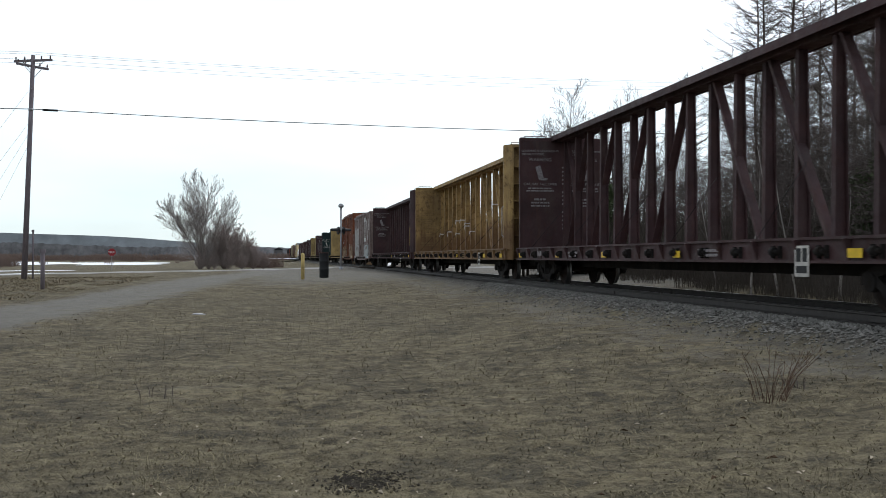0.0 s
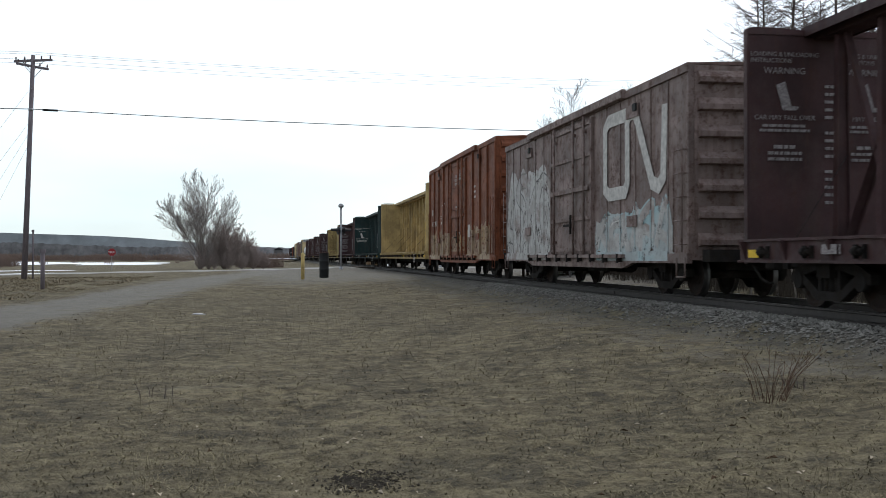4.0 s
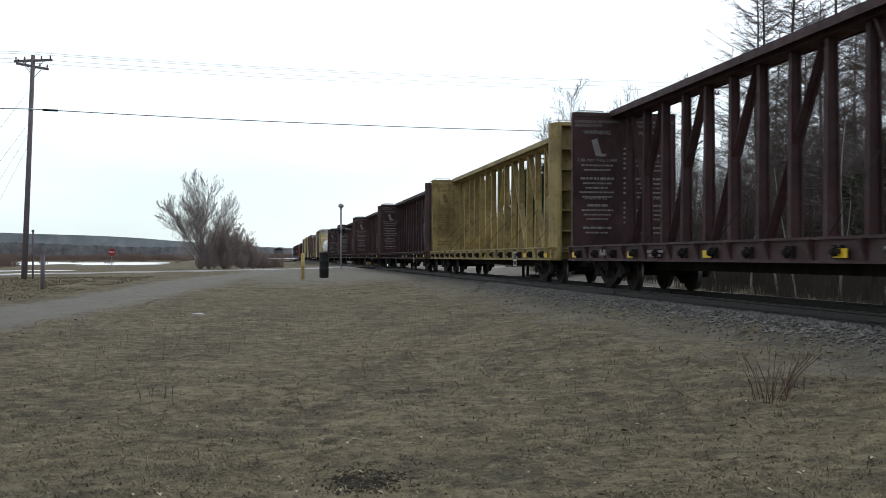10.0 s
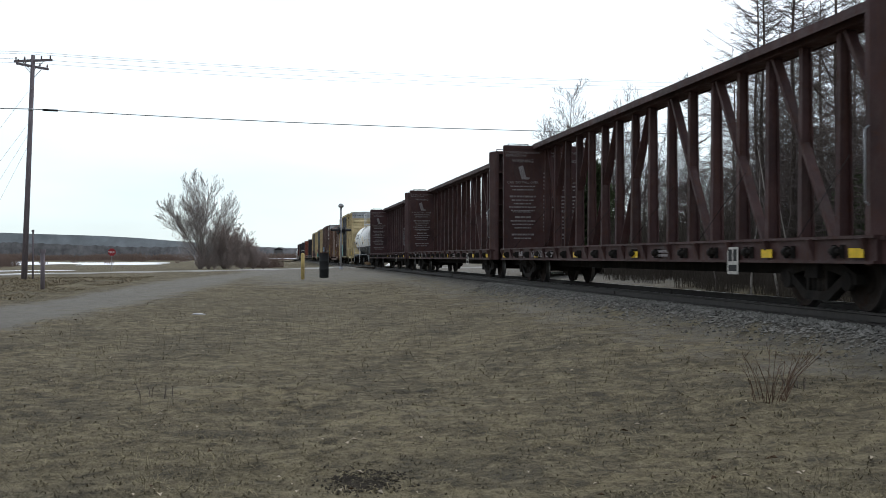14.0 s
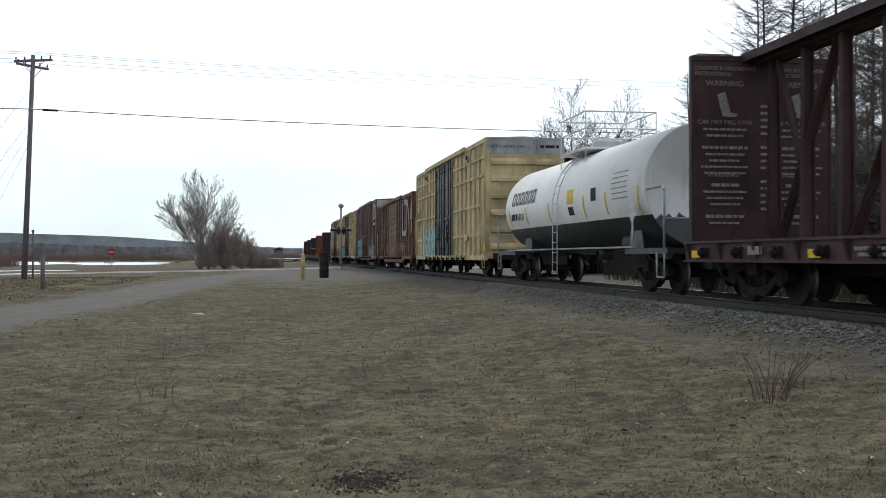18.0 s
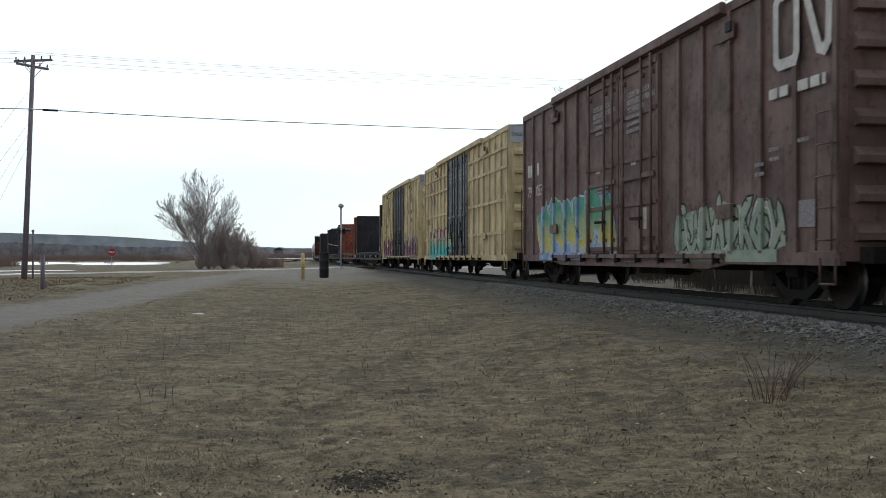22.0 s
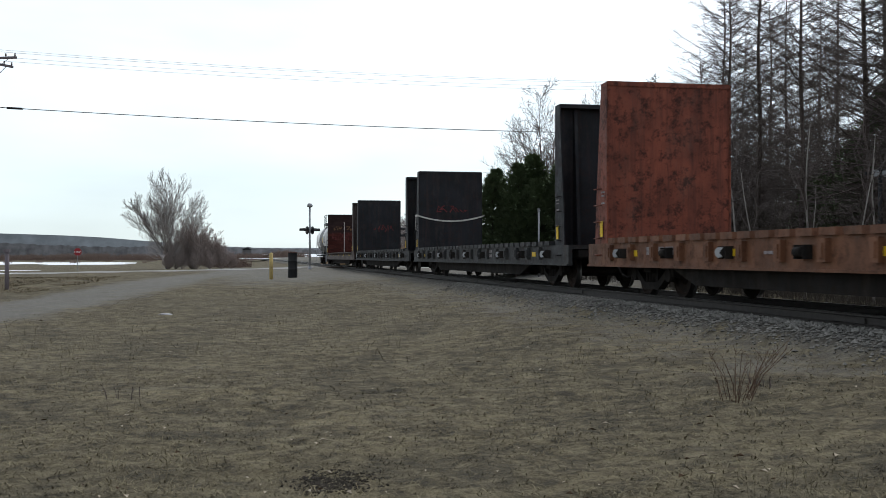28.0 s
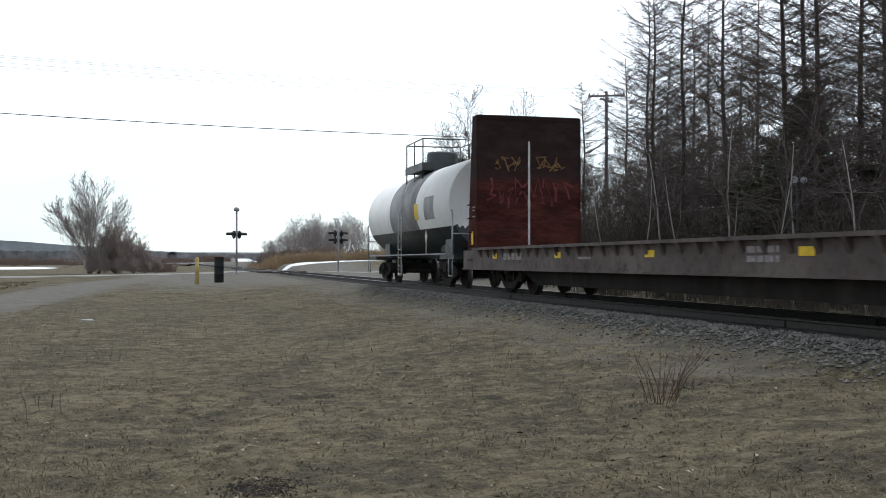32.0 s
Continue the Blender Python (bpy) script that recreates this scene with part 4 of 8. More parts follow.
def bulkhead_flat(label, paint, wall_left, wall_right, strap=False, stripe=False, reflect=True, seed=1, blocks=34, wide_block=0.42, plate=False):
    car = thing("bulkhead_flat_car", label, "flat car", "cars of the train")
    part("deck", Shape().box(-1.36, 1.36, -11.4, 11.4, 1.10, 1.20), paint, car, "worn plank deck")
    for s in (-1, 1):
        x0, x1 = sorted((s * 1.46, s * 1.36))
        sh = Shape().box(x0, x1, -11.4, 11.4, 0.74, 1.2)
        a, b = sorted((s * 1.50, s * 1.36))
        sh.box(a, b, -11.4, 11.4, 0.70, 0.74)
        part("side_sill", sh, paint, car)
    under = Shape().box(-0.5, 0.5, -9.5, 9.5, 0.42, 1.1)
    under.sweep_x([(-7.4, 0.74), (-6.2, 0.40), (6.2, 0.40), (7.4, 0.74)], -1.25, -1.15)
    part("underframe", under, TRUCK, car, "grimy black deep centre sill")
    block = Shape().box(-1.52, -1.20, -wide_block / 2, wide_block / 2, 1.2, 1.31).mesh("deck_block", paint)
    pocket = Shape().box(-1.55, -1.46, -0.10, 0.10, 0.84, 1.16).box(-1.57, -1.55, -0.05, 0.05, 0.9, 1.1).mesh("stake_pocket", paint)
    winch = Shape().rod((-1.58, -0.1, 0.98), (-1.58, 0.1, 0.98), 0.075, 10).box(-1.6, -1.46, -0.14, -0.10, 0.88, 1.08).box(-1.6, -1.46, 0.10, 0.14, 0.88, 1.08).mesh("strap_winch", TRUCK)
    cap = Shape().rod((-1.66, -0.02, 0.98), (-1.6, 0.0, 0.98), 0.085, 12).mesh("winch_end", GREY_ROOF)
    bracket = Shape().sweep_y([(-1.56, 1.2), (-1.46, 1.0), (-1.46, 1.2)], -0.05, 0.05).mesh("deck_bracket", paint)
    if plate:
        part("deck_edge", Shape().box(-1.56, -1.2, -FLAT_IN, FLAT_IN, 1.2, 1.26), paint, car)
    for k in range(blocks):
        y = -FLAT_IN + 0.5 + k * (2 * FLAT_IN - 1.0) / (blocks - 1)
        if not plate:
            part("deck_block", block, None, car, at=(0, y, 0))
        if plate:
            part("deck_bracket", bracket, None, car, at=(0, y, 0))
        elif k % 2:
            part("stake_pocket", pocket, None, car, at=(0, y + 0.1, 0))
        elif k % 4 == 0:
            part("strap_winch", winch, None, car, at=(0, y, 0))
            if k % 8 == 0:
                part("winch_end", cap, None, car, "pale worn winch end", at=(0, y, 0))
    for s, wall in ((1, wall_left), (-1, wall_right)):
        w = add_bulkhead(car, s, wall, FLAT_TOP, 1.44, FLAT_IN, 0.75, "tall braced steel end wall", 1, slim=0.45)
        for x in (-0.95, 0.0, 0.95):  # outer stiffeners
            a, b = s * (FLAT_IN + 0.04), s * (FLAT_IN + 0.42)
            sec = [(a, 1.0), (b, 1.0), (s * (FLAT_IN + 0.14), FLAT_TOP - 0.1), (a, FLAT_TOP - 0.1)]
            part("stiffener", Shape().sweep_x(sec if s > 0 else sec[::-1], x - 0.04, x + 0.04), wall, w)
        y0, y1 = sorted((s * (FLAT_IN + 0.25), s * (FLAT_IN + 0.55)))
        for k in range(5):
            z = 0.95 + 0.36 * k
            part("grab_iron", Shape().path([(-1.46, y0, z), (-1.53, y0, z), (-1.53, y1, z), (-1.46, y1, z)], 0.013), wall, w)
        stencil_lines([(s * (FLAT_IN + 0.22), 2.3, 0.22, 0.035), (s * (FLAT_IN + 0.22), 2.22, 0.2, 0.035), (s * (FLAT_IN + 0.22), 2.06, 0.22, 0.035)], WHITE_DIM, w, -1.445)
        y0, y1 = sorted((s * (FLAT_IN + 0.15), s * 11.4))
        part("end_platform", Shape().box(-1.2, 1.2, y0, y1, 0.9, 1.08), TRUCK, car)
    if reflect:
        reflectors(car, [-FLAT_IN - 0.25, FLAT_IN + 0.25], -1.468, 1.35, 0.34, 0.16)
        reflectors(car, [-8.4, -4.2, 0.2, 4.4, 8.6], -1.468, 0.98 if plate else 0.92, 0.12, 0.34)
    if strap:
        sh = Shape()
        pts = []
        for k in range(13):
            x = -1.5 + 3.0 * k / 12
            pts.append((x, FLAT_IN - 0.04, 2.74 - 0.24 * (1 - (x / 1.5) ** 2)))
        for a, b in zip(pts, pts[1:]):
            sh.add([(a[0], a[1], a[2] - 0.035), (b[0], b[1], b[2] - 0.035), (b[0], b[1], b[2] + 0.035), (a[0], a[1], a[2] + 0.035)], [(0, 1, 2, 3)])
        sh.box(-1.52, -1.48, FLAT_IN - 0.05, FLAT_IN + 0.5, 2.70, 2.78)
        sh.path([(-1.53, FLAT_IN + 0.1, 2.74), (-1.55, FLAT_IN + 0.14, 2.4), (-1.54, FLAT_IN + 0.12, 2.1)], 0.015)
        part("load_strap", sh, WHITE_MARK, car, "slack white webbing strap")
    if stripe:
        part("paint_stripe", Shape().box(-0.027, 0.027, FLAT_IN - 0.012, FLAT_IN - 0.006, 1.35, 4.05), WHITE_MARK, car)
    stencil_lines([(-3.2, 1.03, 0.8, 0.09), (-3.2, 0.9, 0.8, 0.09), (7.3, 0.95, 1.3, 0.15), (3.0, 0.95, 0.6, 0.05)], WHITE_DIM, car, -1.466)
    gear(car, FLAT_HALF, 8.7)
    return car


def end_scrawl(car, mat, y, x0, x1, z0, z1, seed, strokes=8, width=0.035):
    """Thin sprayed strokes on an end wall's inner face. They spell nothing."""
    rnd = random.Random(seed)
    sh = Shape()
    for k in range(strokes):
        x = x0 + (x1 - x0) * (k + 0.5) / strokes
        pts = [(x + rnd.uniform(-.1, .1), z0 + (z1 - z0) * rnd.uniform(0, .4))]
        for _ in range(4):
            pts.append((x + rnd.uniform(-.16, .16), z0 + (z1 - z0) * rnd.uniform(0.1, 1.0)))
        st = ring_strip(pts, width, 0)
        part("scrawl", Shape().add([(a, y, c) for _x, a, c in st.v], st.f), mat, car, "faint sprayed scrawl")


# ---- the train ----
def spray(name, bands, rise=None, worn=0.1, blend=0.35):
    """Sprayed paint in several colours that run into one another; with rise = (z0, z1) the bands lie over one another from the foot up."""
    m, n, l, b = node_material(name, 0.55)
    co = n.new("ShaderNodeTexCoord").outputs["Object"]
    f = noise_of(n, l, 1.2, 4, 0.55, vec=co, stretch_by=(1, 0.7, 1.3))
    lo, hi = 0.36, 0.64
    if rise:
        up = n.new("ShaderNodeSeparateXYZ")
        l.new(co, up.inputs[0])
        add = n.new("ShaderNodeMath")
        add.operation = "MULTIPLY_ADD"
        l.new(ramp_of(n, l, f, 0.3, 0.7, -0.5, 0.5), add.inputs[0])
        add.inputs[1].default_value = blend
        l.new(ramp_of(n, l, up.outputs["Z"], rise[0], rise[1]), add.inputs[2])
        f, lo, hi = add.outputs[0], 0.0, 1.0
    cr = n.new("ShaderNodeValToRGB")
    el = cr.color_ramp.elements
    for k, c in enumerate(bands):
        pos = lo + (hi - lo) * k / max(1, len(bands) - 1)
        e = el[k] if k < 2 else el.new(pos)
        e.position, e.color = pos, (*c, 1)
    l.new(f, cr.inputs[0])
    col = mix_of(n, l, ramp_of(n, l, noise_of(n, l, 5, 6, 0.7, vec=co), 0.5, 0.66, 0, 0.4), cr.outputs[0], (0.11, 0.09, 0.075))
    l.new(col, b.inputs["Base Color"])
    # worn through to the steel in patches
    l.new(ramp_of(n, l, noise_of(n, l, 2.6, 7, 0.72, vec=co), 0.34, 0.44, worn, 1.0), b.inputs["Alpha"])
    return m


INK = plain("black_spray", (0.025, 0.024, 0.026), 0.7)
CHALK = plain("white_spray", (0.50, 0.48, 0.45), 0.7, vary=0.3)
SPRAY_TEAL = spray("teal_spray", [(0.30, 0.46, 0.44), (0.36, 0.53, 0.50), (0.42, 0.58, 0.55)], None, 0.8)
SPRAY_RAINBOW = spray("rainbow_spray", [(0.34, 0.40, 0.42), (0.50, 0.42, 0.05), (0.30, 0.36, 0.16), (0.04, 0.26, 0.16), (0.05, 0.27, 0.18)], (0.9, 2.5), 0.7, 0.3)
SPRAY_SKY = spray("blue_spray", [(0.20, 0.32, 0.52), (0.30, 0.42, 0.58), (0.12, 0.22, 0.40)])
SPRAY_FRINGE = spray("crimson_fringe_spray", [(0.04, 0.36, 0.36), (0.05, 0.36, 0.36), (0.24, 0.34, 0.26), (0.36, 0.10, 0.13), (0.30, 0.07, 0.11)], (0.85, 2.4), 0.6, 0.3)
SPRAY_PALE = spray("pale_green_spray", [(0.20, 0.25, 0.19), (0.26, 0.31, 0.24), (0.30, 0.31, 0.22)])
SPRAY_MIX = spray("turquoise_spray", [(0.04, 0.36, 0.36), (0.08, 0.38, 0.36), (0.36, 0.46, 0.30), (0.44, 0.44, 0.27), (0.30, 0.40, 0.30)], (0.85, 2.3), 0.7, 0.4)
SPRAY_WINE = spray("wine_spray", [(0.17, 0.06, 0.09), (0.22, 0.09, 0.12), (0.13, 0.09, 0.10), (0.34, 0.27, 0.20)], None, 0.3)
SPRAY_PURPLE = spray("purple_spray", [(0.20, 0.09, 0.12), (0.12, 0.055, 0.08), (0.09, 0.08, 0.09), (0.30, 0.235, 0.18)], (0.95, 2.3), 0.4, 0.7)
SPRAY_GREY = spray("charcoal_spray", [(0.05, 0.045, 0.05), (0.10, 0.09, 0.09), (0.20, 0.18, 0.16)])
SPRAY_CREAM = spray("cream_spray", [(0.24, 0.155, 0.09), (0.33, 0.235, 0.15), (0.40, 0.31, 0.20)])
SPRAY_TAN = spray("tan_spray", [(0.16, 0.09, 0.05), (0.26, 0.17, 0.10), (0.36, 0.22, 0.09)])
SPRAY_BLUE = spray("pale_blue_spray", [(0.33, 0.36, 0.36), (0.40, 0.45, 0.45), (0.30, 0.44, 0.46)])
SPRAY_CHALKY = spray("chalky_spray", [(0.34, 0.32, 0.30), (0.46, 0.45, 0.43), (0.26, 0.21, 0.19)])


def cloud_patch(x, y0, y1, z0, z1, seed, ragged=0.3):
    """A sprayed backing with a soft ragged outline."""
    rnd = random.Random(seed)
    sh, vs, n = Shape(), [], 56
    for k in range(n + 1):
        u = k / n
        y = y0 + (y1 - y0) * u
        edge = min(1.0, min(u, 1 - u) * 9)
        t = z1 - (z1 - z0) * ragged * (0.5 + 0.5 * noise.noise((u * 9 + seed, 0, 0))) - (1 - edge) * (z1 - z0) * 0.35 - rnd.uniform(0, 0.05)
        vs += [(x, y, z0 + (1 - edge) * 0.1 + rnd.uniform(0, 0.02)), (x, y, t)]
    sh.add(vs, [(2 * k, 2 * k + 1, 2 * k + 3, 2 * k + 2) for k in range(n)])
    return sh


GLYPHS = [  # rounded strokes that look like sprayed letters and spell nothing
    ((0.15, 0.0), (0.12, 0.55), (0.25, 0.95), (0.6, 1.0), (0.85, 0.8), (0.8, 0.55), (0.5, 0.45), (0.2, 0.5)),
    ((0.1, 0.95), (0.2, 0.4), (0.35, 0.05), (0.55, 0.35), (0.65, 0.9), (0.75, 0.4), (0.95, 0.0)),
    ((0.85, 0.85), (0.55, 1.0), (0.2, 0.8), (0.1, 0.45), (0.25, 0.1), (0.6, 0.0), (0.9, 0.2), (0.75, 0.45), (0.5, 0.45)),
    ((0.15, 1.0), (0.15, 0.05), (0.3, 0.5), (0.85, 0.95), (0.45, 0.55), (0.9, 0.0)),
    ((0.1, 0.1), (0.3, 0.0), (0.75, 0.1), (0.85, 0.4), (0.5, 0.55), (0.2, 0.7), (0.35, 0.98), (0.85, 0.9)),
    ((0.1, 0.0), (0.4, 0.98), (0.55, 1.0), (0.9, 0.02), (0.7, 0.38), (0.25, 0.36)),
]


def graffiti(car, back, fill, x, y0, y1, z0, z1, seed, label, letters=6, ink=None, ragged=0.3, shine_paint=None, weight=0.26):
    """A sprayed piece: a backing cloud on the sheet and over the posts, rounded letter-like bands with an outline, a thin shine. It spells nothing."""
    rnd = random.Random(seed)
    posts, deep, wide_, hw, doors, belts = SIDES[car.name]
    on_door = any(a < (y0 + y1) / 2 < b for a, b in doors)
    x = -hw - (0.052 if on_door else 0.004)
    base = part("graffiti", cloud_patch(x, y0, y1, z0, z1, seed, ragged), back, car, label)
    if not on_door:
        for y in posts:
            if y0 + 0.1 < y < y1 - 0.1:
                top = z1 - (z1 - z0) * ragged * rnd.uniform(0.3, 0.9)
                part("painted_post", Shape().box(-hw - deep - 0.004, -hw - 0.01, y - wide_ / 2 - 0.003, y + wide_ / 2 + 0.003, z0 + 0.04, top), back, base)
        for z in belts:
            if z0 < z < z1 - (z1 - z0) * ragged:
                part("painted_belt", Shape().box(-hw - deep * 0.85 - 0.004, -hw - 0.01, y0 + 0.15, y1 - 0.15, z - 0.053, z + 0.053), back, base)
        part("painted_sill", Shape().box(-hw - 0.054, -hw - 0.04, y0 + 0.2, y1 - 0.1, z0 - 0.15, z0 + 0.05), back, base)
    out, inner, shine = Shape(), Shape(), Shape()
    h, w = (z1 - z0) * 0.80, (y1 - y0) / letters
    for k in range(letters):
        g = GLYPHS[(k * 5 + seed) % len(GLYPHS)]
        lean, grow_ = rnd.uniform(-0.12, 0.12), rnd.uniform(0.85, 1.05)
        pts = [(y1 - w * (k - 0.08 + 1.16 * (a + lean * (b - 0.5)) + rnd.uniform(-0.16, 0.16)), z0 + 0.06 + h * min(1.05, max(0.0, grow_ * b + rnd.uniform(-0.14, 0.14)))) for a, b in g]
        soft = []
        for i in range(len(pts) - 1):  # round the bends
            p0, p1, p2, p3 = (Vector(pts[max(0, min(len(pts) - 1, i + j))]) for j in (-1, 0, 1, 2))
            for t in (0.0, 0.25, 0.5, 0.75):
                soft.append(tuple(0.5 * (2 * p1 + (p2 - p0) * t + (2 * p0 - 5 * p1 + 4 * p2 - p3) * t * t + (3 * p1 - p0 - 3 * p2 + p3) * t ** 3)))
        soft.append(pts[-1])
        wd = min(w, h) * weight * rnd.uniform(0.9, 1.2)
        for sh, d, lift in ((out, wd + 0.09, 0.003), (inner, wd, 0.005), (shine, 0.03, 0.007)):
            q = soft if sh is not shine else [(a + wd * 0.3, b + 0.02) for a, b in soft[: len(soft) // 3]]
            st = ring_strip(q, d, x - lift)
            sh.add(st.v, st.f)
    for nm, sh, mat in (("outline", out, ink or INK), ("fill", inner, fill), ("highlight", shine, shine_paint or CHALK)):
        tagged(part(nm, sh, mat, base), kind="stuff")
    return base


def tag_scrawl(car, mat, x, y0, y1, z0, z1, seed, strokes=9, width=0.05):
    """Thin sprayed strokes."""
    rnd = random.Random(seed)
    sh = Shape()
    for k in range(strokes):
        y = y0 + (y1 - y0) * (k + 0.5) / strokes
        h = z1 - z0
        pts = [(y + rnd.uniform(-.12, .12), z0 + h * rnd.uniform(0, .35))]
        for j in range(4):
            pts.append((y + rnd.uniform(-.22, .22), z0 + h * (0.2 + 0.8 * rnd.random())))
        part("scrawl", ring_strip(pts, width, x), mat, car)


def emblem(car, mat, x, y, z, h, w, width):
    """The railway's looping painted emblem: one continuous band."""
    pts = [(y - w * 0.42, z + h * 0.95), (y - w * 0.40, z + h * 0.10), (y - w * 0.34, z), (y - w * 0.26, z + h * 0.05), (y - w * 0.02, z + h * 0.98), (y + w * 0.04, z + h), (y + w * 0.10, z + h * 0.95)]
    part("emblem", ring_strip(pts, width, x), mat, car, "white looping painted emblem")
    pts = [(y + w * 0.10, z + h * 0.98), (y + w * 0.10, z + h * 0.12), (y + w * 0.14, z), (y + w * 0.40, z), (y + w * 0.46, z + h * 0.08), (y + w * 0.46, z + h * 0.90), (y + w * 0.40, z + h), (y + w * 0.06, z + h)]
    part("emblem", ring_strip(pts, width, x - 0.002), mat, car, "white looping painted emblem")


X_RED = plain("red_cross_paint", (0.42, 0.14, 0.10), 0.7, vary=0.3)
X_BLUE = plain("blue_cross_paint", (0.17, 0.23, 0.40), 0.7, vary=0.3)


def cross_mark(car, x, y, z, s):
    """The pool's emblem: two arrow bands that meet, red over blue."""
    for mat, d, lift in ((X_BLUE, 0.0, 0.0), (X_RED, 0.16, 0.002)):
        for side in (-1, 1):
            pts = [(y + side * (0.95 - d) * s, z + (1.0 + (0.0 if d == 0 else -0.16)) * s * 0.9), (y + side * 0.12 * s, z), (y + side * (0.95 - d) * s, z - (1.0 + (0.0 if d == 0 else -0.16)) * s * 0.9)]
            if d:
                pts = [(p + side * 0.18 * s, q) for p, q in pts]
            part("emblem", ring_strip(pts, 0.26 * s, x - lift), mat, car)


CARS = []  # each car with the place of its middle along the line at the start


def join(car, at):
    CARS.append((car, at))
    return car


join(centre_beam(MAROON, "long maroon centre-beam lumber car, empty, with worn white stencils", symbol="warn", seed=1), 21.55)
join(centre_beam(YELLOW, "long ochre centre-beam lumber car, empty and rust-stained", symbol="long", seed=2, tone=BLACK_WORN), 46.05)
rnd = random.Random(17)
for k in range(15):  # torn plastic left on the posts
    z, tilt = rnd.uniform(1.7, 3.3), rnd.uniform(-25, 25)
    y = -10.55 + rnd.randrange(18) * 21.1 / 17
    w = part("torn_wrap", Shape().box(-0.135, -0.128, -0.085, 0.085, -0.03, 0.03).box(-0.132, 0.10, -0.088, -0.083, -0.025, 0.02).add([(-0.14, 0.05, -0.02), (-0.15, 0.16, -0.16), (-0.14, 0.10, -0.2), (-0.135, 0.0, -0.03)], [(0, 1, 2, 3)]), WHITE_MARK, CARS[-1][0], "torn white plastic wrapping")
    w.matrix_basis = pose(0, y, z, tilt, 0, 0)
join(centre_beam(MAROON, "long maroon centre-beam lumber car, empty, yellow reflectors on its sill", symbol="warn", number="60973", seed=3), 70.55)

d = join(box_car("chalky brown box car with peeling paint and a pale looping emblem", PALE_BROWN, 7.8, 8.6, 4.55, post_n=16, post_d=0.02, post_w=0.05, doors=((-1.9, 1.95),),
                 belly=0.14, end_ribs=7, roof_paint=CN_BROWN), 91.75)
emblem(d, CHALK, -1.476, -4.8, 2.35, 1.7, 4.3, 0.30)
graffiti(d, SPRAY_BLUE, SPRAY_CHALKY, -1.475, -7.0, -2.1, 0.98, 2.1, 3, "pale blue and white sprayed piece over peeling paint", 5, SPRAY_BLUE)
graffiti(d, SPRAY_CHALKY, SPRAY_CHALKY, -1.475, 2.1, 7.6, 0.98, 4.0, 5, "faded white sprayed patches", 4, SPRAY_GREY)

e = join(box_car("tall oxide-red box car with cream graffiti along its foot", RUST_RED, 7.8, 8.55, 5.12, post_n=11, post_d=0.07, doors=((-2.1, 1.6),), end_ribs=8, belly=0.12), 108.9)
graffiti(e, SPRAY_CREAM, SPRAY_TAN, -1.456, 1.75, 7.7, 0.98, 2.25, 11, "cream and ochre sprayed piece, weathered", 11, RUST_RED, ragged=0.4, shine_paint=SPRAY_CREAM)
graffiti(e, SPRAY_CREAM, SPRAY_TAN, -1.456, -7.0, -2.2, 0.98, 2.35, 12, "cream and ochre sprayed piece, weathered", 10, RUST_RED, ragged=0.4, shine_paint=SPRAY_CREAM)
graffiti(e, SPRAY_CREAM, SPRAY_TAN, -1.502, -2.0, 1.5, 1.1, 1.9, 13, "cream sprayed patch across the door", 6, RUST_RED, shine_paint=SPRAY_CREAM)
lettering("473", 0.36, WHITE_MARK, e, (-1.475, 6.98, 2.36))
lettering("703", 0.36, WHITE_MARK, e, (-1.475, 6.18, 2.36))
stencil_lines([(6.82, 2.92, 0.15, 0.26), (6.6, 2.92, 0.15, 0.26)], WHITE_MARK, e, -1.475)
part("placard", Shape().box(-1.475, -1.470, -2.9, -2.45, 1.7, 2.2), WHITE_MARK, e, "white framed inspection stencil plate")
stencil_lines([(4.3, 2.75, 0.22, 0.05), (4.3, 2.65, 0.22, 0.05), (4.2, 2.42, 0.2, 0.12), (3.9, 3.25, 0.25, 0.05), (3.3, 3.3, 0.25, 0.05), (-3.9, 3.6, 0.3, 0.08), (-3.9, 3.4, 0.3, 0.08), (-3.9, 3.2, 0.3, 0.08)], WHITE_MARK, e, -1.475)

join(centre_beam(YELLOW_B, "long pale-ochre centre-beam lumber car, empty", marks=False, seed=4, tone=BLACK_WORN), 129.6)
join(centre_beam(GREEN, "long dark-green centre-beam lumber car, empty, with white warnings", number="73474", seed=5, symbol="plank", tone=WHITE_MARK), 154.1)
join(centre_beam(MAROON, "long maroon centre-beam lumber car, empty, with worn white stencils", symbol="long", seed=6), 178.6)
join(centre_beam(OLIVE, "long olive-yellow centre-beam lumber car, empty, with worn black stencils", symbol="long", seed=7, tone=BLACK_WORN), 203.1)
join(centre_beam(MAROON, "long maroon centre-beam lumber car, empty and dusty", symbol="long", word="WARNING", seed=8), 227.6)
join(centre_beam(MAROON_B, "long dull-maroon centre-beam lumber car, empty, dense white stencils", symbol="long", seed=9, number="62753"), 252.1)
join(centre_beam(MAROON_B, "long dull-maroon centre-beam lumber car, empty, dense white stencils", symbol="long", number="62581", seed=10), 276.6)
join(centre_beam(MAROON, "long maroon centre-beam lumber car, empty, coupled to the white tank", symbol="long", word="WARNING", seed=11), 301.1)

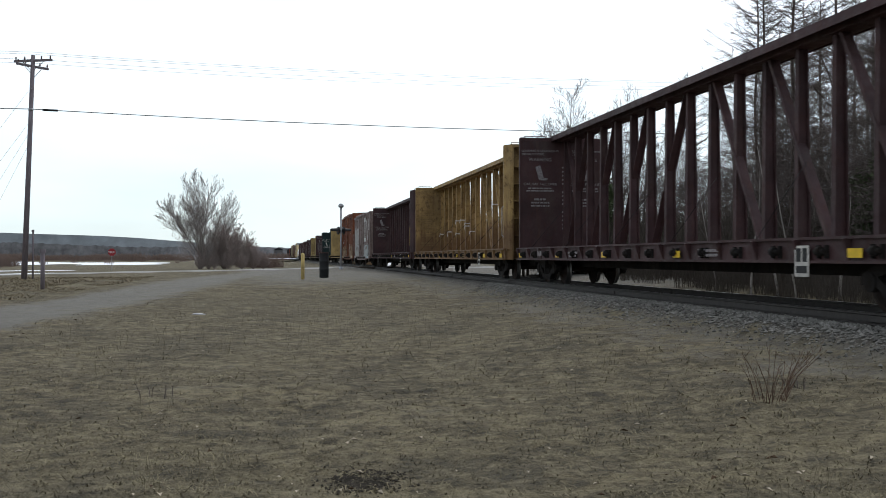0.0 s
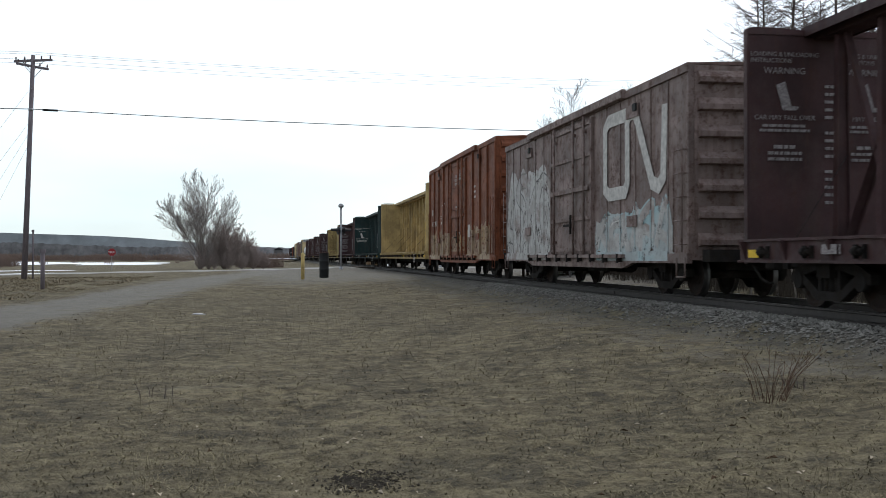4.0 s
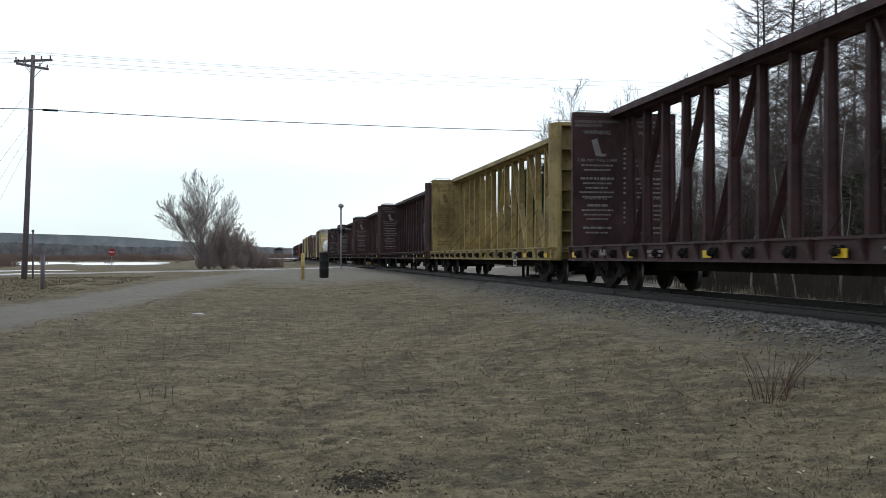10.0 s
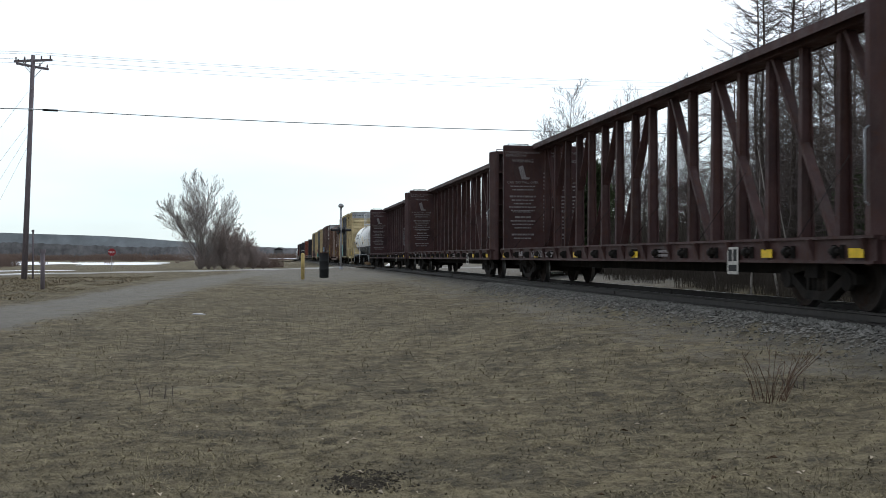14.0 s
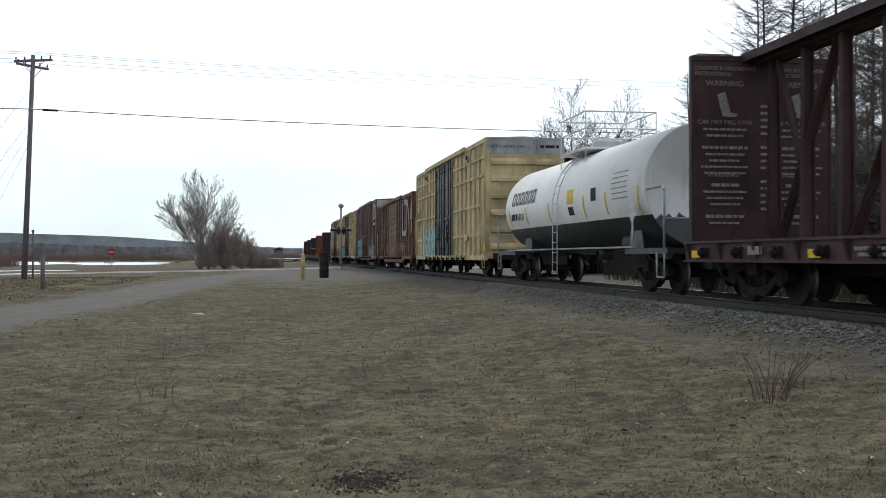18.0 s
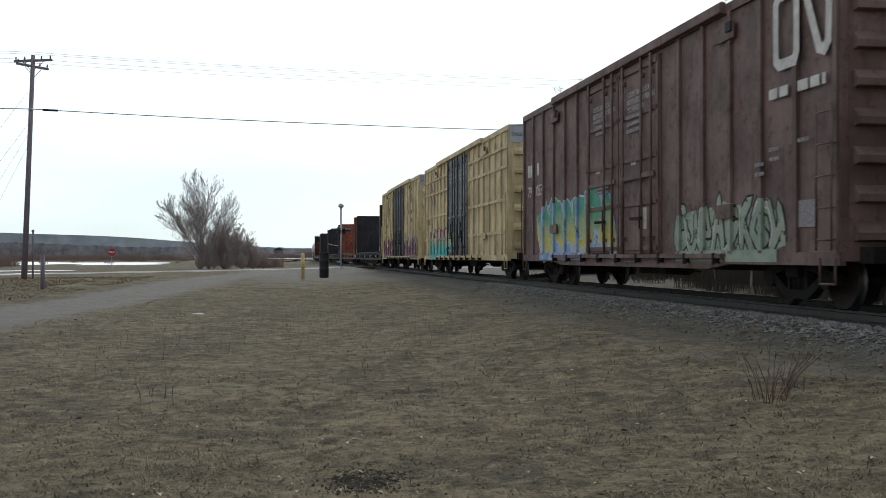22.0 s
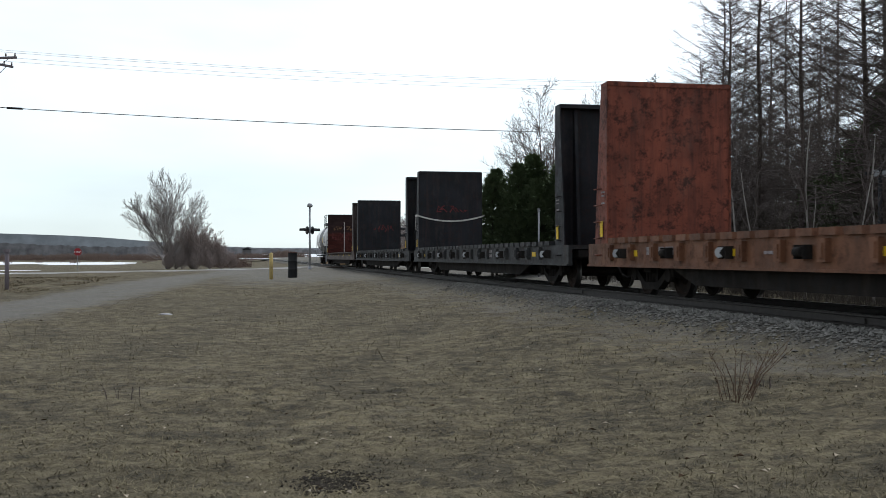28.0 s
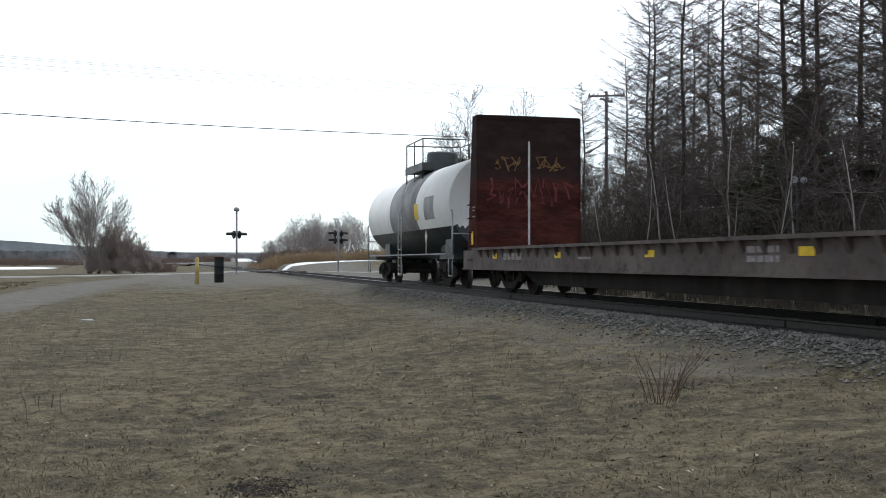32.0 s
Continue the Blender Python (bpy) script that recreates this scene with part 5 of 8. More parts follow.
n_tank = join(tank_car("white tank car with a black belly and small orange bars", 8.5, 6.7, 1.37, 2.47, 1.80), 321.5)
for y, s in ((6.1, -0.10), (3.9, 0.0), (1.2, 0.02), (-2.2, 0.03), (-4.0, 0.03), (-6.2, 0.1)):
    tank_patch(n_tank, "reflector", YELLOW_MARK, 1.37, 2.47, y - 0.05, y + 0.05, 1.92, 2.46, "orange reflective bar", slant=s)
tank_patch(n_tank, "warning_panel", YELLOW_MARK, 1.37, 2.47, -1.35, -0.75, 2.32, 2.70, "yellow warning panel")
tank_patch(n_tank, "notice_panel", BLACK_MARK, 1.37, 2.47, -1.3, -0.8, 2.02, 2.24)
tank_patch(n_tank, "notice_panel", BLACK_MARK, 1.37, 2.47, -3.3, -2.9, 2.30, 2.62)
for k in range(6):
    tank_patch(n_tank, "stencil", TANK_GREY, 1.37, 2.47, -5.6, -4.5, 2.25 + 0.12 * k, 2.272 + 0.12 * k)
# the owner's wordmark as six heavy outlined blocks, and the car number
for k in range(6):
    y = 5.75 - k * 0.52
    for a, b, c, f in ((0.0, 0.42, 2.56, 2.66), (0.0, 0.42, 2.88, 2.98), (0.0, 0.12, 2.66, 2.88), (0.30, 0.42, 2.66, 2.88)):
        tank_patch(n_tank, "wordmark", TANK_BLACK, 1.37, 2.47, y - 0.40 + a, y - 0.40 + b, c, f)
lettering("42112", 0.30, BLACK_MARK, n_tank, (-1.392, 4.75, 2.08), wide=0.9)
stencil_lines([(5.35, 2.09, 0.75, 0.21)], BLACK_MARK, n_tank, -1.392)
# hazard diamond and its post
part("hazard_placard", Shape().add([(-1.5, -6.3, 1.62), (-1.5, -6.02, 1.9), (-1.5, -6.3, 2.18), (-1.5, -6.58, 1.9)], [(0, 1, 2, 3)]).rod((-1.49, -6.3, 1.1), (-1.49, -6.3, 1.7), 0.02), WHITE_MARK, n_tank, "white and yellow diamond placard")

BELTS = (1.75, 2.85, 3.95, 4.6)
o = join(box_car("tall yellow box car with black doors and teal graffiti", TBOX, 9.25, 10.1, 5.27, post_n=19, belts=BELTS, doors=((-2.35, -0.02), (0.02, 2.4)), door_paint=DOOR_BLACK,
                 end_top=GREY_ROOF, roof_paint=GREY_ROOF, end_ribs=6, post_d=0.065, post_w=0.09), 340.35)
graffiti(o, SPRAY_TEAL, SPRAY_TEAL, -1.512, 2.45, 6.4, 0.98, 2.4, 21, "pale teal sprayed piece with black outlines", 5, ragged=0.12, shine_paint=SPRAY_TEAL, weight=0.34)
lettering("638211", 0.34, BLACK_FADED, o, (-1.454, 8.95, 2.55), wide=1.35)
stencil_lines([(8.6, 3.0, 1.0, 0.3)], BLACK_FADED, o, -1.453)
cross_mark(o, -1.453, 7.3, 3.75, 0.68)
reflectors(o, [-9.2, 9.2], -1.52, 1.15, 0.25, 0.3)

p = join(box_car("brown box car with a large white emblem and ribbed door", WARM_BROWN, 9.24, 10.05, 4.55, post_n=18, doors=((-1.85, 1.2), (1.27, 2.65)), door_ribs=9, belly=0.22, end_ribs=6, post_d=0.07, rods_on=False), 360.65)
emblem(p, FADED_PINK, -1.522, -7.26, 2.3, 1.8, 4.7, 0.30)
tag_scrawl(p, WHITE_MARK, -1.525, -9.2, -8.6, 2.3, 4.2, 4, 5, 0.035)
tag_scrawl(p, WHITE_MARK, -1.525, -6.3, -5.5, 1.05, 1.75, 6, 4, 0.035)
tag_scrawl(p, WHITE_MARK, -1.525, -5.1, -4.3, 1.15, 1.85, 9, 4, 0.035)
tag_scrawl(p, WHITE_DIM, -1.525, -2.9, -2.3, 1.2, 1.8, 8, 4, 0.03)
reflectors(p, [-8.9, -3.9, 3.4], -1.53, 1.15, 0.62, 0.09)
reflectors(p, [8.95, 9.2], -1.60, 1.05, 1.5, 0.05)
reflectors(p, [1.0], -1.51, 0.84, 0.12, 0.3)
stencil_lines([(y, z, 0.28, 0.22) for y in (8.0, 6.9, 5.7) for z in (3.45, 3.1, 2.65)] + [(y, z, 0.25, 0.05) for y in (7.9, 6.9) for z in (2.45, 2.35, 1.9, 1.8)], WHITE_DIM, p, -1.454)
stencil_lines([(1.95, 3.95 - 0.11 * k, 0.5, 0.05) for k in range(6)] + [(-0.6, 2.95, 1.6, 0.05), (-0.2, 3.15, 0.9, 0.06)], WHITE_DIM, p, -1.5)

q = join(box_car("tall dark brown box car with green, blue and yellow graffiti", CN_BROWN, 9.22, 10.2, 5.24, post_n=16, doors=((-2.45, -0.02), (0.02, 2.5)), end_top=GREY_ROOF, end_ribs=7, post_d=0.06, belly=0.1), 381.22)
emblem(q, WHITE_MARK, -1.515, -8.25, 3.85, 1.05, 1.8, 0.17)
stencil_lines([(-7.5, 3.36, 0.6, 0.16), (-8.5, 3.36, 0.8, 0.16)], WHITE_MARK, q, -1.515)
lettering("793", 0.46, WHITE_MARK, q, (-1.455, 8.75, 2.72), wide=1.05)
lettering("053", 0.46, WHITE_MARK, q, (-1.455, 7.72, 2.72), wide=1.05)
stencil_lines([(8.62, 3.32, 0.22, 0.36), (8.3, 3.32, 0.26, 0.36), (7.5, 3.32, 0.22, 0.36)], WHITE_MARK, q, -1.455)
graffiti(q, SPRAY_SKY, SPRAY_RAINBOW, -1.517, 2.55, 7.3, 0.98, 2.5, 31, "large sprayed piece in blue, green and yellow", 4, CHALK, ragged=0.12, weight=0.42)
graffiti(q, SPRAY_SKY, SPRAY_RAINBOW, -1.517, 0.5, 2.45, 1.05, 2.55, 36, "large sprayed piece in blue, green and yellow", 2, SPRAY_SKY, ragged=0.15, weight=0.42)
graffiti(q, SPRAY_PALE, SPRAY_PALE, -1.517, -7.6, -3.2, 0.98, 1.95, 32, "pale green sprayed piece", 8)
stencil_lines([(-1.0, 3.9, 0.9, 0.08), (-1.0, 3.75, 0.8, 0.08), (-1.0, 3.6, 0.9, 0.08), (1.3, 4.1, 0.9, 0.08), (1.3, 3.95, 0.9, 0.08), (1.3, 3.8, 0.7, 0.08), (1.2, 2.5, 1.0, 0.06), (1.2, 2.4, 0.9, 0.06), (-6.9, 2.2, 0.3, 0.06), (-6.9, 2.35, 0.3, 0.06), (-7.4, 2.4, 0.3, 0.06), (-7.4, 2.55, 0.3, 0.06), (-8.3, 2.6, 0.3, 0.06)], WHITE_DIM, q, -1.54)
part("placard", Shape().box(-1.475, -1.470, -8.55, -8.0, 1.35, 1.75), WHITE_DIM, q, "white framed inspection stencil plate")

r = join(box_car("tall yellow box car with black doors and turquoise graffiti", TBOX, 9.6, 10.75, 5.27, post_n=19, belts=BELTS, doors=((-2.35, -0.02), (0.02, 2.4)), door_paint=DOOR_BLACK,
                 end_top=GREY_ROOF, roof_paint=GREY_ROOF, end_ribs=6, post_d=0.065, post_w=0.09), 402.15)
graffiti(r, SPRAY_FRINGE, SPRAY_MIX, -1.512, 2.45, 7.9, 0.98, 2.35, 41, "large sprayed piece in turquoise, cream and crimson", 6, INK, ragged=0.25, weight=0.34)
graffiti(r, SPRAY_MIX, SPRAY_MIX, -1.520, 0.6, 2.35, 1.05, 2.3, 42, "turquoise end of the sprayed piece across the door", 2, SPRAY_WINE, ragged=0.25, weight=0.34)
cross_mark(r, -1.453, 6.85, 3.9, 0.55)
lettering("670250", 0.32, BLACK_FADED, r, (-1.454, 8.9, 2.5), wide=1.25)
stencil_lines([(-7.3, 1.45, 0.35, 0.3)], YELLOW_MARK, r, -1.453)

s_car = join(box_car("tall pale-yellow box car with black doors and purple graffiti", TBOX, 9.34, 10.5, 5.27, post_n=15, doors=((-2.75, -0.22), (-0.18, 2.2)), door_paint=DOOR_BLACK,
                     end_top=GREY_ROOF, roof_paint=GREY_ROOF, end_ribs=6, post_d=0.065), 423.21)
graffiti(s_car, SPRAY_WINE, SPRAY_PURPLE, -1.517, 2.3, 8.4, 0.98, 2.35, 51, "purple and white sprayed shapes", 5, CHALK, ragged=0.5, weight=0.4)
graffiti(s_car, SPRAY_WINE, SPRAY_PURPLE, -1.517, -8.9, -2.85, 0.98, 2.3, 52, "purple and white sprayed shapes", 6, CHALK, ragged=0.5, weight=0.3)
cross_mark(s_car, -1.453, 6.75, 4.0, 0.72)
lettering("next\nload", 0.30, BLACK_FADED, s_car, (-1.454, 8.85, 3.75))
lettering("any\nroad", 0.30, BLACK_FADED, s_car, (-1.454, 5.45, 4.0))
lettering("670606", 0.36, BLACK_FADED, s_car, (-1.454, 8.5, 2.5), wide=1.3)
stencil_lines([(6.9, 2.85, 1.5, 0.24)], BLACK_FADED, s_car, -1.453)
reflectors(s_car, [9.2], -1.56, 1.5, 0.8, 0.1)
stencil_lines([(-5.9, 4.0, 1.6, 0.45), (-5.9, 3.35, 2.4, 0.22), (-5.9, 2.9, 1.1, 0.22)], BLACK_FADED, s_car, -1.453)

for car, text in ((o, "EXCESS HEIGHT CAR"), (r, "EXCESS HEIGHT CAR"), (s_car, "EXCESS HEIGHT CAR")):
    hb = {o: 9.25, r: 9.6, s_car: 9.34}[car]
    lettering(text, 0.145, BLACK_MARK, car, (-1.38, -hb - 0.034, 4.93), turn=(90, 0, 0), thick=0.002)
    end_stencils([(0.95, 4.93, 0.75, 0.11)], BLACK_MARK, car, -hb - 0.032)

join(bulkhead_flat("black bulkhead flat car, empty, with tall dark end walls", FLAT_GREY, FLAT_BLACK, FLAT_GREY, seed=61), 445.4)
join(bulkhead_flat("rust-brown bulkhead flat car, empty, with a faded red end wall", FLAT_ORANGE, FLAT_RED, FLAT_ORANGE, seed=62), 469.7)
join(bulkhead_flat("dark grey bulkhead flat car, slack white strap on its end wall", FLAT_GREY, FLAT_BLACK, FLAT_BLACK, strap=True, seed=63), 494.0)
join(bulkhead_flat("dark grey bulkhead flat car, empty, with black end walls", FLAT_GREY, FLAT_BLACK, FLAT_BLACK, seed=64), 518.3)
x_flat = join(bulkhead_flat("brown bulkhead flat car, empty, with a rusted and scrawled end wall", FLAT_BROWN, RUST_TWO, FLAT_BROWN, stripe=True, seed=65, plate=True), 542.6)
SPRAY_OLD = plain("faded_orange_spray", (0.20, 0.11, 0.05), 0.8, vary=0.5, scale=6)
SPRAY_DULL_RED = plain("dull_red_spray", (0.13, 0.03, 0.03), 0.8, vary=0.5, scale=6)
end_scrawl(x_flat, SPRAY_OLD, FLAT_IN - 0.01, -1.0, -0.3, 3.25, 3.65, 70, 5)
end_scrawl(x_flat, SPRAY_OLD, FLAT_IN - 0.01, 0.3, 0.95, 3.25, 3.65, 71, 5)
end_scrawl(x_flat, SPRAY_DULL_RED, FLAT_IN - 0.01, -1.2, 1.2, 2.3, 3.1, 72, 9, 0.06)
end_scrawl(CARS[-2][0], SPRAY_DULL_RED, FLAT_IN - 0.01, -0.4, 1.0, 2.6, 3.1, 73, 6, 0.045)
end_scrawl(CARS[-3][0], SPRAY_DULL_RED, FLAT_IN - 0.01, -0.6, 0.8, 2.85, 3.2, 74, 6, 0.05)
tail = join(tank_car("short white tank car with a grey band, last of the train", 6.95, 6.1, 1.42, 2.6, 1.92, band=(0.0, 1.7), rails_dark=True), 561.75)
tank_patch(tail, "warning_panel", YELLOW_MARK, 1.42, 2.6, -2.3, -1.8, 2.25, 2.75, "yellow warning panel")
tank_patch(tail, "notice_panel", TANK_GREY, 1.42, 2.6, -4.3, -3.1, 2.2, 2.9)
part("hazard_placard", Shape().add([(-1.47, -3.6, 1.42), (-1.47, -3.44, 1.66), (-1.47, -3.6, 1.90), (-1.47, -3.76, 1.66)], [(0, 1, 2, 3)]).rod((-1.46, -3.6, 1.14), (-1.46, -3.6, 1.5), 0.02), WHITE_MARK, tail, "white diamond placard")


# ---- ground ----
def smooth(a, b, x):
    t = min(1.0, max(0.0, (x - a) / (b - a)))
    return t * t * (3 - 2 * t)


def road_y(x):
    """The middle of the road that crosses the line."""
    return CROSS_Y + 0.62 * (x - TRACK_X) * (1 if x < TRACK_X else 0.3) * 0.9


LANE = [(-10.5, 8.0), (-7.4, 22.0), (-5.8, 36.0), (-4.6, 48.0), (-2.8, 64.0), (-0.6, 78.0), (1.0, 90.0)]


def lane_gap(x, y):
    """Distance to the middle of the gravel lane."""
    best = 1e9
    for (ax, ay), (bx, by) in zip(LANE, LANE[1:]):
        dx, dy = bx - ax, by - ay
        u = min(1.0, max(0.0, ((x - ax) * dx + (y - ay) * dy) / (dx * dx + dy * dy)))
        best = min(best, math.hypot(x - ax - u * dx, y - ay - u * dy))
    return best


def ground_z(x, y):
    d = x - TRACK_X
    if d < 0:
        z = -0.58 + 0.26 * smooth(1.0, 6.6, x) - 0.10 * smooth(-2, -30, x)
        z += (0.30 - 0.12 * smooth(0, 7, x)) * smooth(30, 66, y)
    else:
        z = -0.50 + 0.25 * smooth(4, 14, d) + 0.40 * smooth(2.5, 7, d) * smooth(26, 46, y)
    rd = abs(y - road_y(x))
    if -110 < x < 90:
        crown = -0.06 + RAIL_Z * (1 - smooth(3, 9, abs(d))) - 0.26 * smooth(4, 34, abs(d))
        k = 1 - smooth(3.6, 9.0 if d < 0 else 7.0, rd)
        z = z * (1 - k) + crown * k
    if d > 2.9:  # the land rises a little past the crossing
        z += 0.92 * smooth(95, 124, y) * smooth(2.9, 4.5, d)
    far = smooth(104, 190, y - 0.5 * (x - TRACK_X) * (1 if x < TRACK_X else 0))
    z -= 0.25 * far
    bed = 1 - smooth(1.45, 2.5, abs(d))
    z = z * (1 - bed) - (0.185 - RAIL_Z - 0.035 * smooth(0.95, 1.2, abs(d))) * bed
    if y < 130:
        near = max(0.0, 1 - abs(y) / 60)
        z += (1 - bed) * (0.05 * noise.noise((x * 0.45, y * 0.45, 0)) + (0.035 * noise.noise((x * 1.3, y * 1.3, 3)) + 0.024 * noise.noise((x * 3.1, y * 3.1, 9)) + 0.026 * noise.noise((x * 6.5, y * 6.5, 4))) * near)
    return z


def steps(lo, hi, fine_lo, fine_hi, fine, grow=1.22):
    out = list(np.arange(fine_lo, fine_hi + 1e-6, fine))
    s, x = fine, fine_lo
    while x > lo:
        s *= grow
        x -= s
        out.insert(0, x)
    s, x = fine, out[-1]
    while x < hi:
        s *= grow
        x += s
        out.append(x)
    return [float(v) for v in out]


gx = steps(-3500, 3500, -6, 9.6, 0.10, 1.06)
gy = steps(-400, 4500, 4.8, 14, 0.10, 1.035)
gverts = [(x, y, ground_z(x, y)) for y in gy for x in gx]
nx = len(gx)
gfaces = [(j * nx + i, j * nx + i + 1, (j + 1) * nx + i + 1, (j + 1) * nx + i) for j in range(len(gy) - 1) for i in range(nx - 1)]
ground_mesh = bpy.data.meshes.new("ground")
ground_mesh.from_pydata(gverts, [], gfaces)
ground_mesh.polygons.foreach_set("use_smooth", [True] * len(gfaces))
gravel_attr = ground_mesh.attributes.new("gravel", "FLOAT", "POINT")
ballast_attr = ground_mesh.attributes.new("ballast", "FLOAT", "POINT")
road_attr = ground_mesh.attributes.new("road", "FLOAT", "POINT")
gravel_vals, ballast_vals, road_vals = [], [], []
for x, y, z in gverts:
    g = 0.0
    if -40 < x < 12 and 10 < y < 120:
        g = 1 - smooth(0.8, 3.0, lane_gap(x, y))
        g = max(g, 0.85 * smooth(40, 60, y) * smooth(-4, 1, x), 0.55 * smooth(3.6, 6.6, x))
    rd = abs(y - road_y(x))
    if x > TRACK_X:
        g = max(g, 0.9 * smooth(2.5, 4.0, x - TRACK_X) * (1 - smooth(9, 14, x - TRACK_X)) * smooth(30, 44, y))
    road_vals.append(1 - smooth(3.2, 3.9, rd) if -150 < x < 120 else 0.0)
    if -150 < x < 120:
        g = max(g, 1 - smooth(3.4, 4.6, rd))
    gravel_vals.append(g)
    ballast_vals.append(1 - smooth(1.5, 2.5, abs(x - TRACK_X)) if x < TRACK_X else 1 - smooth(1.6, 2.6, x - TRACK_X))
gravel_attr.data.foreach_set("value", gravel_vals)
ballast_attr.data.foreach_set("value", ballast_vals)
road_attr.data.foreach_set("value", road_vals)


def ground_material():
    m, n, l, b = node_material("matted_dry_grass", 0.95)
    co = n.new("ShaderNodeTexCoord").outputs["Object"]
    big = noise_of(n, l, 0.16, 4, 0.6, vec=co)
    mid = noise_of(n, l, 1.1, 5, 0.65, vec=co)
    fine = noise_of(n, l, 26, 5, 0.75, vec=co)
    straw = noise_of(n, l, 9, 4, 0.7, vec=co, stretch_by=(1, 1.3, 1))
    patch = noise_of(n, l, 2.2, 7, 0.72, vec=co)
    tuft = noise_of(n, l, 5.5, 7, 0.75, vec=co)
    wide = noise_of(n, l, 0.75, 5, 0.65, vec=co)
    crumb = noise_of(n, l, 55, 4, 0.7, vec=co)
    clump = noise_of(n, l, 3.8, 8, 0.72, vec=co)
    grass = mix_of(n, l, ramp_of(n, l, big, 0.42, 0.58), (0.118, 0.101, 0.066), (0.166, 0.139, 0.087))
    grass = mix_of(n, l, ramp_of(n, l, wide, 0.50, 0.60, 0, 0.75), grass, (0.066, 0.059, 0.045))
    grass = mix_of(n, l, ramp_of(n, l, patch, 0.47, 0.57, 0, 0.8), grass, (0.050, 0.044, 0.033))
    grass = mix_of(n, l, ramp_of(n, l, mid, 0.50, 0.62, 0, 0.6), grass, (0.192, 0.164, 0.106))
    grass = mix_of(n, l, ramp_of(n, l, clump, 0.50, 0.62, 0, 0.75), grass, (0.206, 0.176, 0.116))
    grass = mix_of(n, l, ramp_of(n, l, clump, 0.50, 0.38, 0, 0.75), grass, (0.056, 0.049, 0.038))
    grass = mix_of(n, l, ramp_of(n, l, straw, 0.50, 0.64, 0, 0.35), grass, (0.186, 0.159, 0.105))
    grass = mix_of(n, l, ramp_of(n, l, tuft, 0.50, 0.60, 0, 0.65), grass, (0.045, 0.040, 0.031))
    grass = mix_of(n, l, ramp_of(n, l, fine, 0.48, 0.64, 0, 0.25), grass, (0.042, 0.037, 0.029))
    grass = mix_of(n, l, ramp_of(n, l, crumb, 0.56, 0.66, 0, 0.22), grass, (0.259, 0.227, 0.160))
    stone = noise_of(n, l, 22, 3, 0.6, vec=co)
    gravel = mix_of(n, l, ramp_of(n, l, stone, 0.35, 0.65), (0.120, 0.114, 0.103), (0.212, 0.202, 0.181))
    gravel = mix_of(n, l, ramp_of(n, l, mid, 0.45, 0.7, 0, 0.6), gravel, (0.110, 0.099, 0.081))
    gravel = mix_of(n, l, ramp_of(n, l, wide, 0.45, 0.6, 0, 0.6), gravel, (0.144, 0.137, 0.125))
    gravel = mix_of(n, l, ramp_of(n, l, clump, 0.46, 0.34, 0, 0.5), gravel, (0.081, 0.073, 0.060))
    asphalt = mix_of(n, l, ramp_of(n, l, stone, 0.3, 0.7), (0.25, 0.245, 0.235), (0.33, 0.325, 0.31))
    cob = n.new("ShaderNodeTexVoronoi")
    cob.inputs["Scale"].default_value = 16
    l.new(co, cob.inputs["Vector"])
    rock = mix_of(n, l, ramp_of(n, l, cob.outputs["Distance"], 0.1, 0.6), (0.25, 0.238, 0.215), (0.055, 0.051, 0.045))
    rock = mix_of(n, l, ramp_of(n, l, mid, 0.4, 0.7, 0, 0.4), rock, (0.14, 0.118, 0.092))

    def masked(name, lo, hi, spread):
        at = n.new("ShaderNodeAttribute")
        at.attribute_name = name
        add = n.new("ShaderNodeMath")
        add.operation = "MULTIPLY_ADD"
        l.new(ramp_of(n, l, mid, 0.25, 0.75, -spread, spread), add.inputs[0])
        add.inputs[1].default_value = 1.0
        l.new(at.outputs["Fac"], add.inputs[2])
        return ramp_of(n, l, add.outputs[0], lo, hi)

    col = mix_of(n, l, masked("gravel", 0.25, 0.95, 0.5), grass, gravel)
    col = mix_of(n, l, masked("road", 0.3, 0.7, 0.15), col, asphalt)
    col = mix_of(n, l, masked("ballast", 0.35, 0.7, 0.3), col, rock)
    l.new(col, b.inputs["Base Color"])
    hgt = n.new("ShaderNodeMath")
    hgt.operation = "ADD"
    l.new(tuft, hgt.inputs[0])
    l.new(straw, hgt.inputs[1])
    bump_of(n, l, b, hgt.outputs[0], 0.9, 0.06)
    return m


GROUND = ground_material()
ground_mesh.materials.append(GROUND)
ground = tagged(new("ground", ground_mesh), "matted dry winter grass with a gravel lane and ballast", "ground", kind="structure")

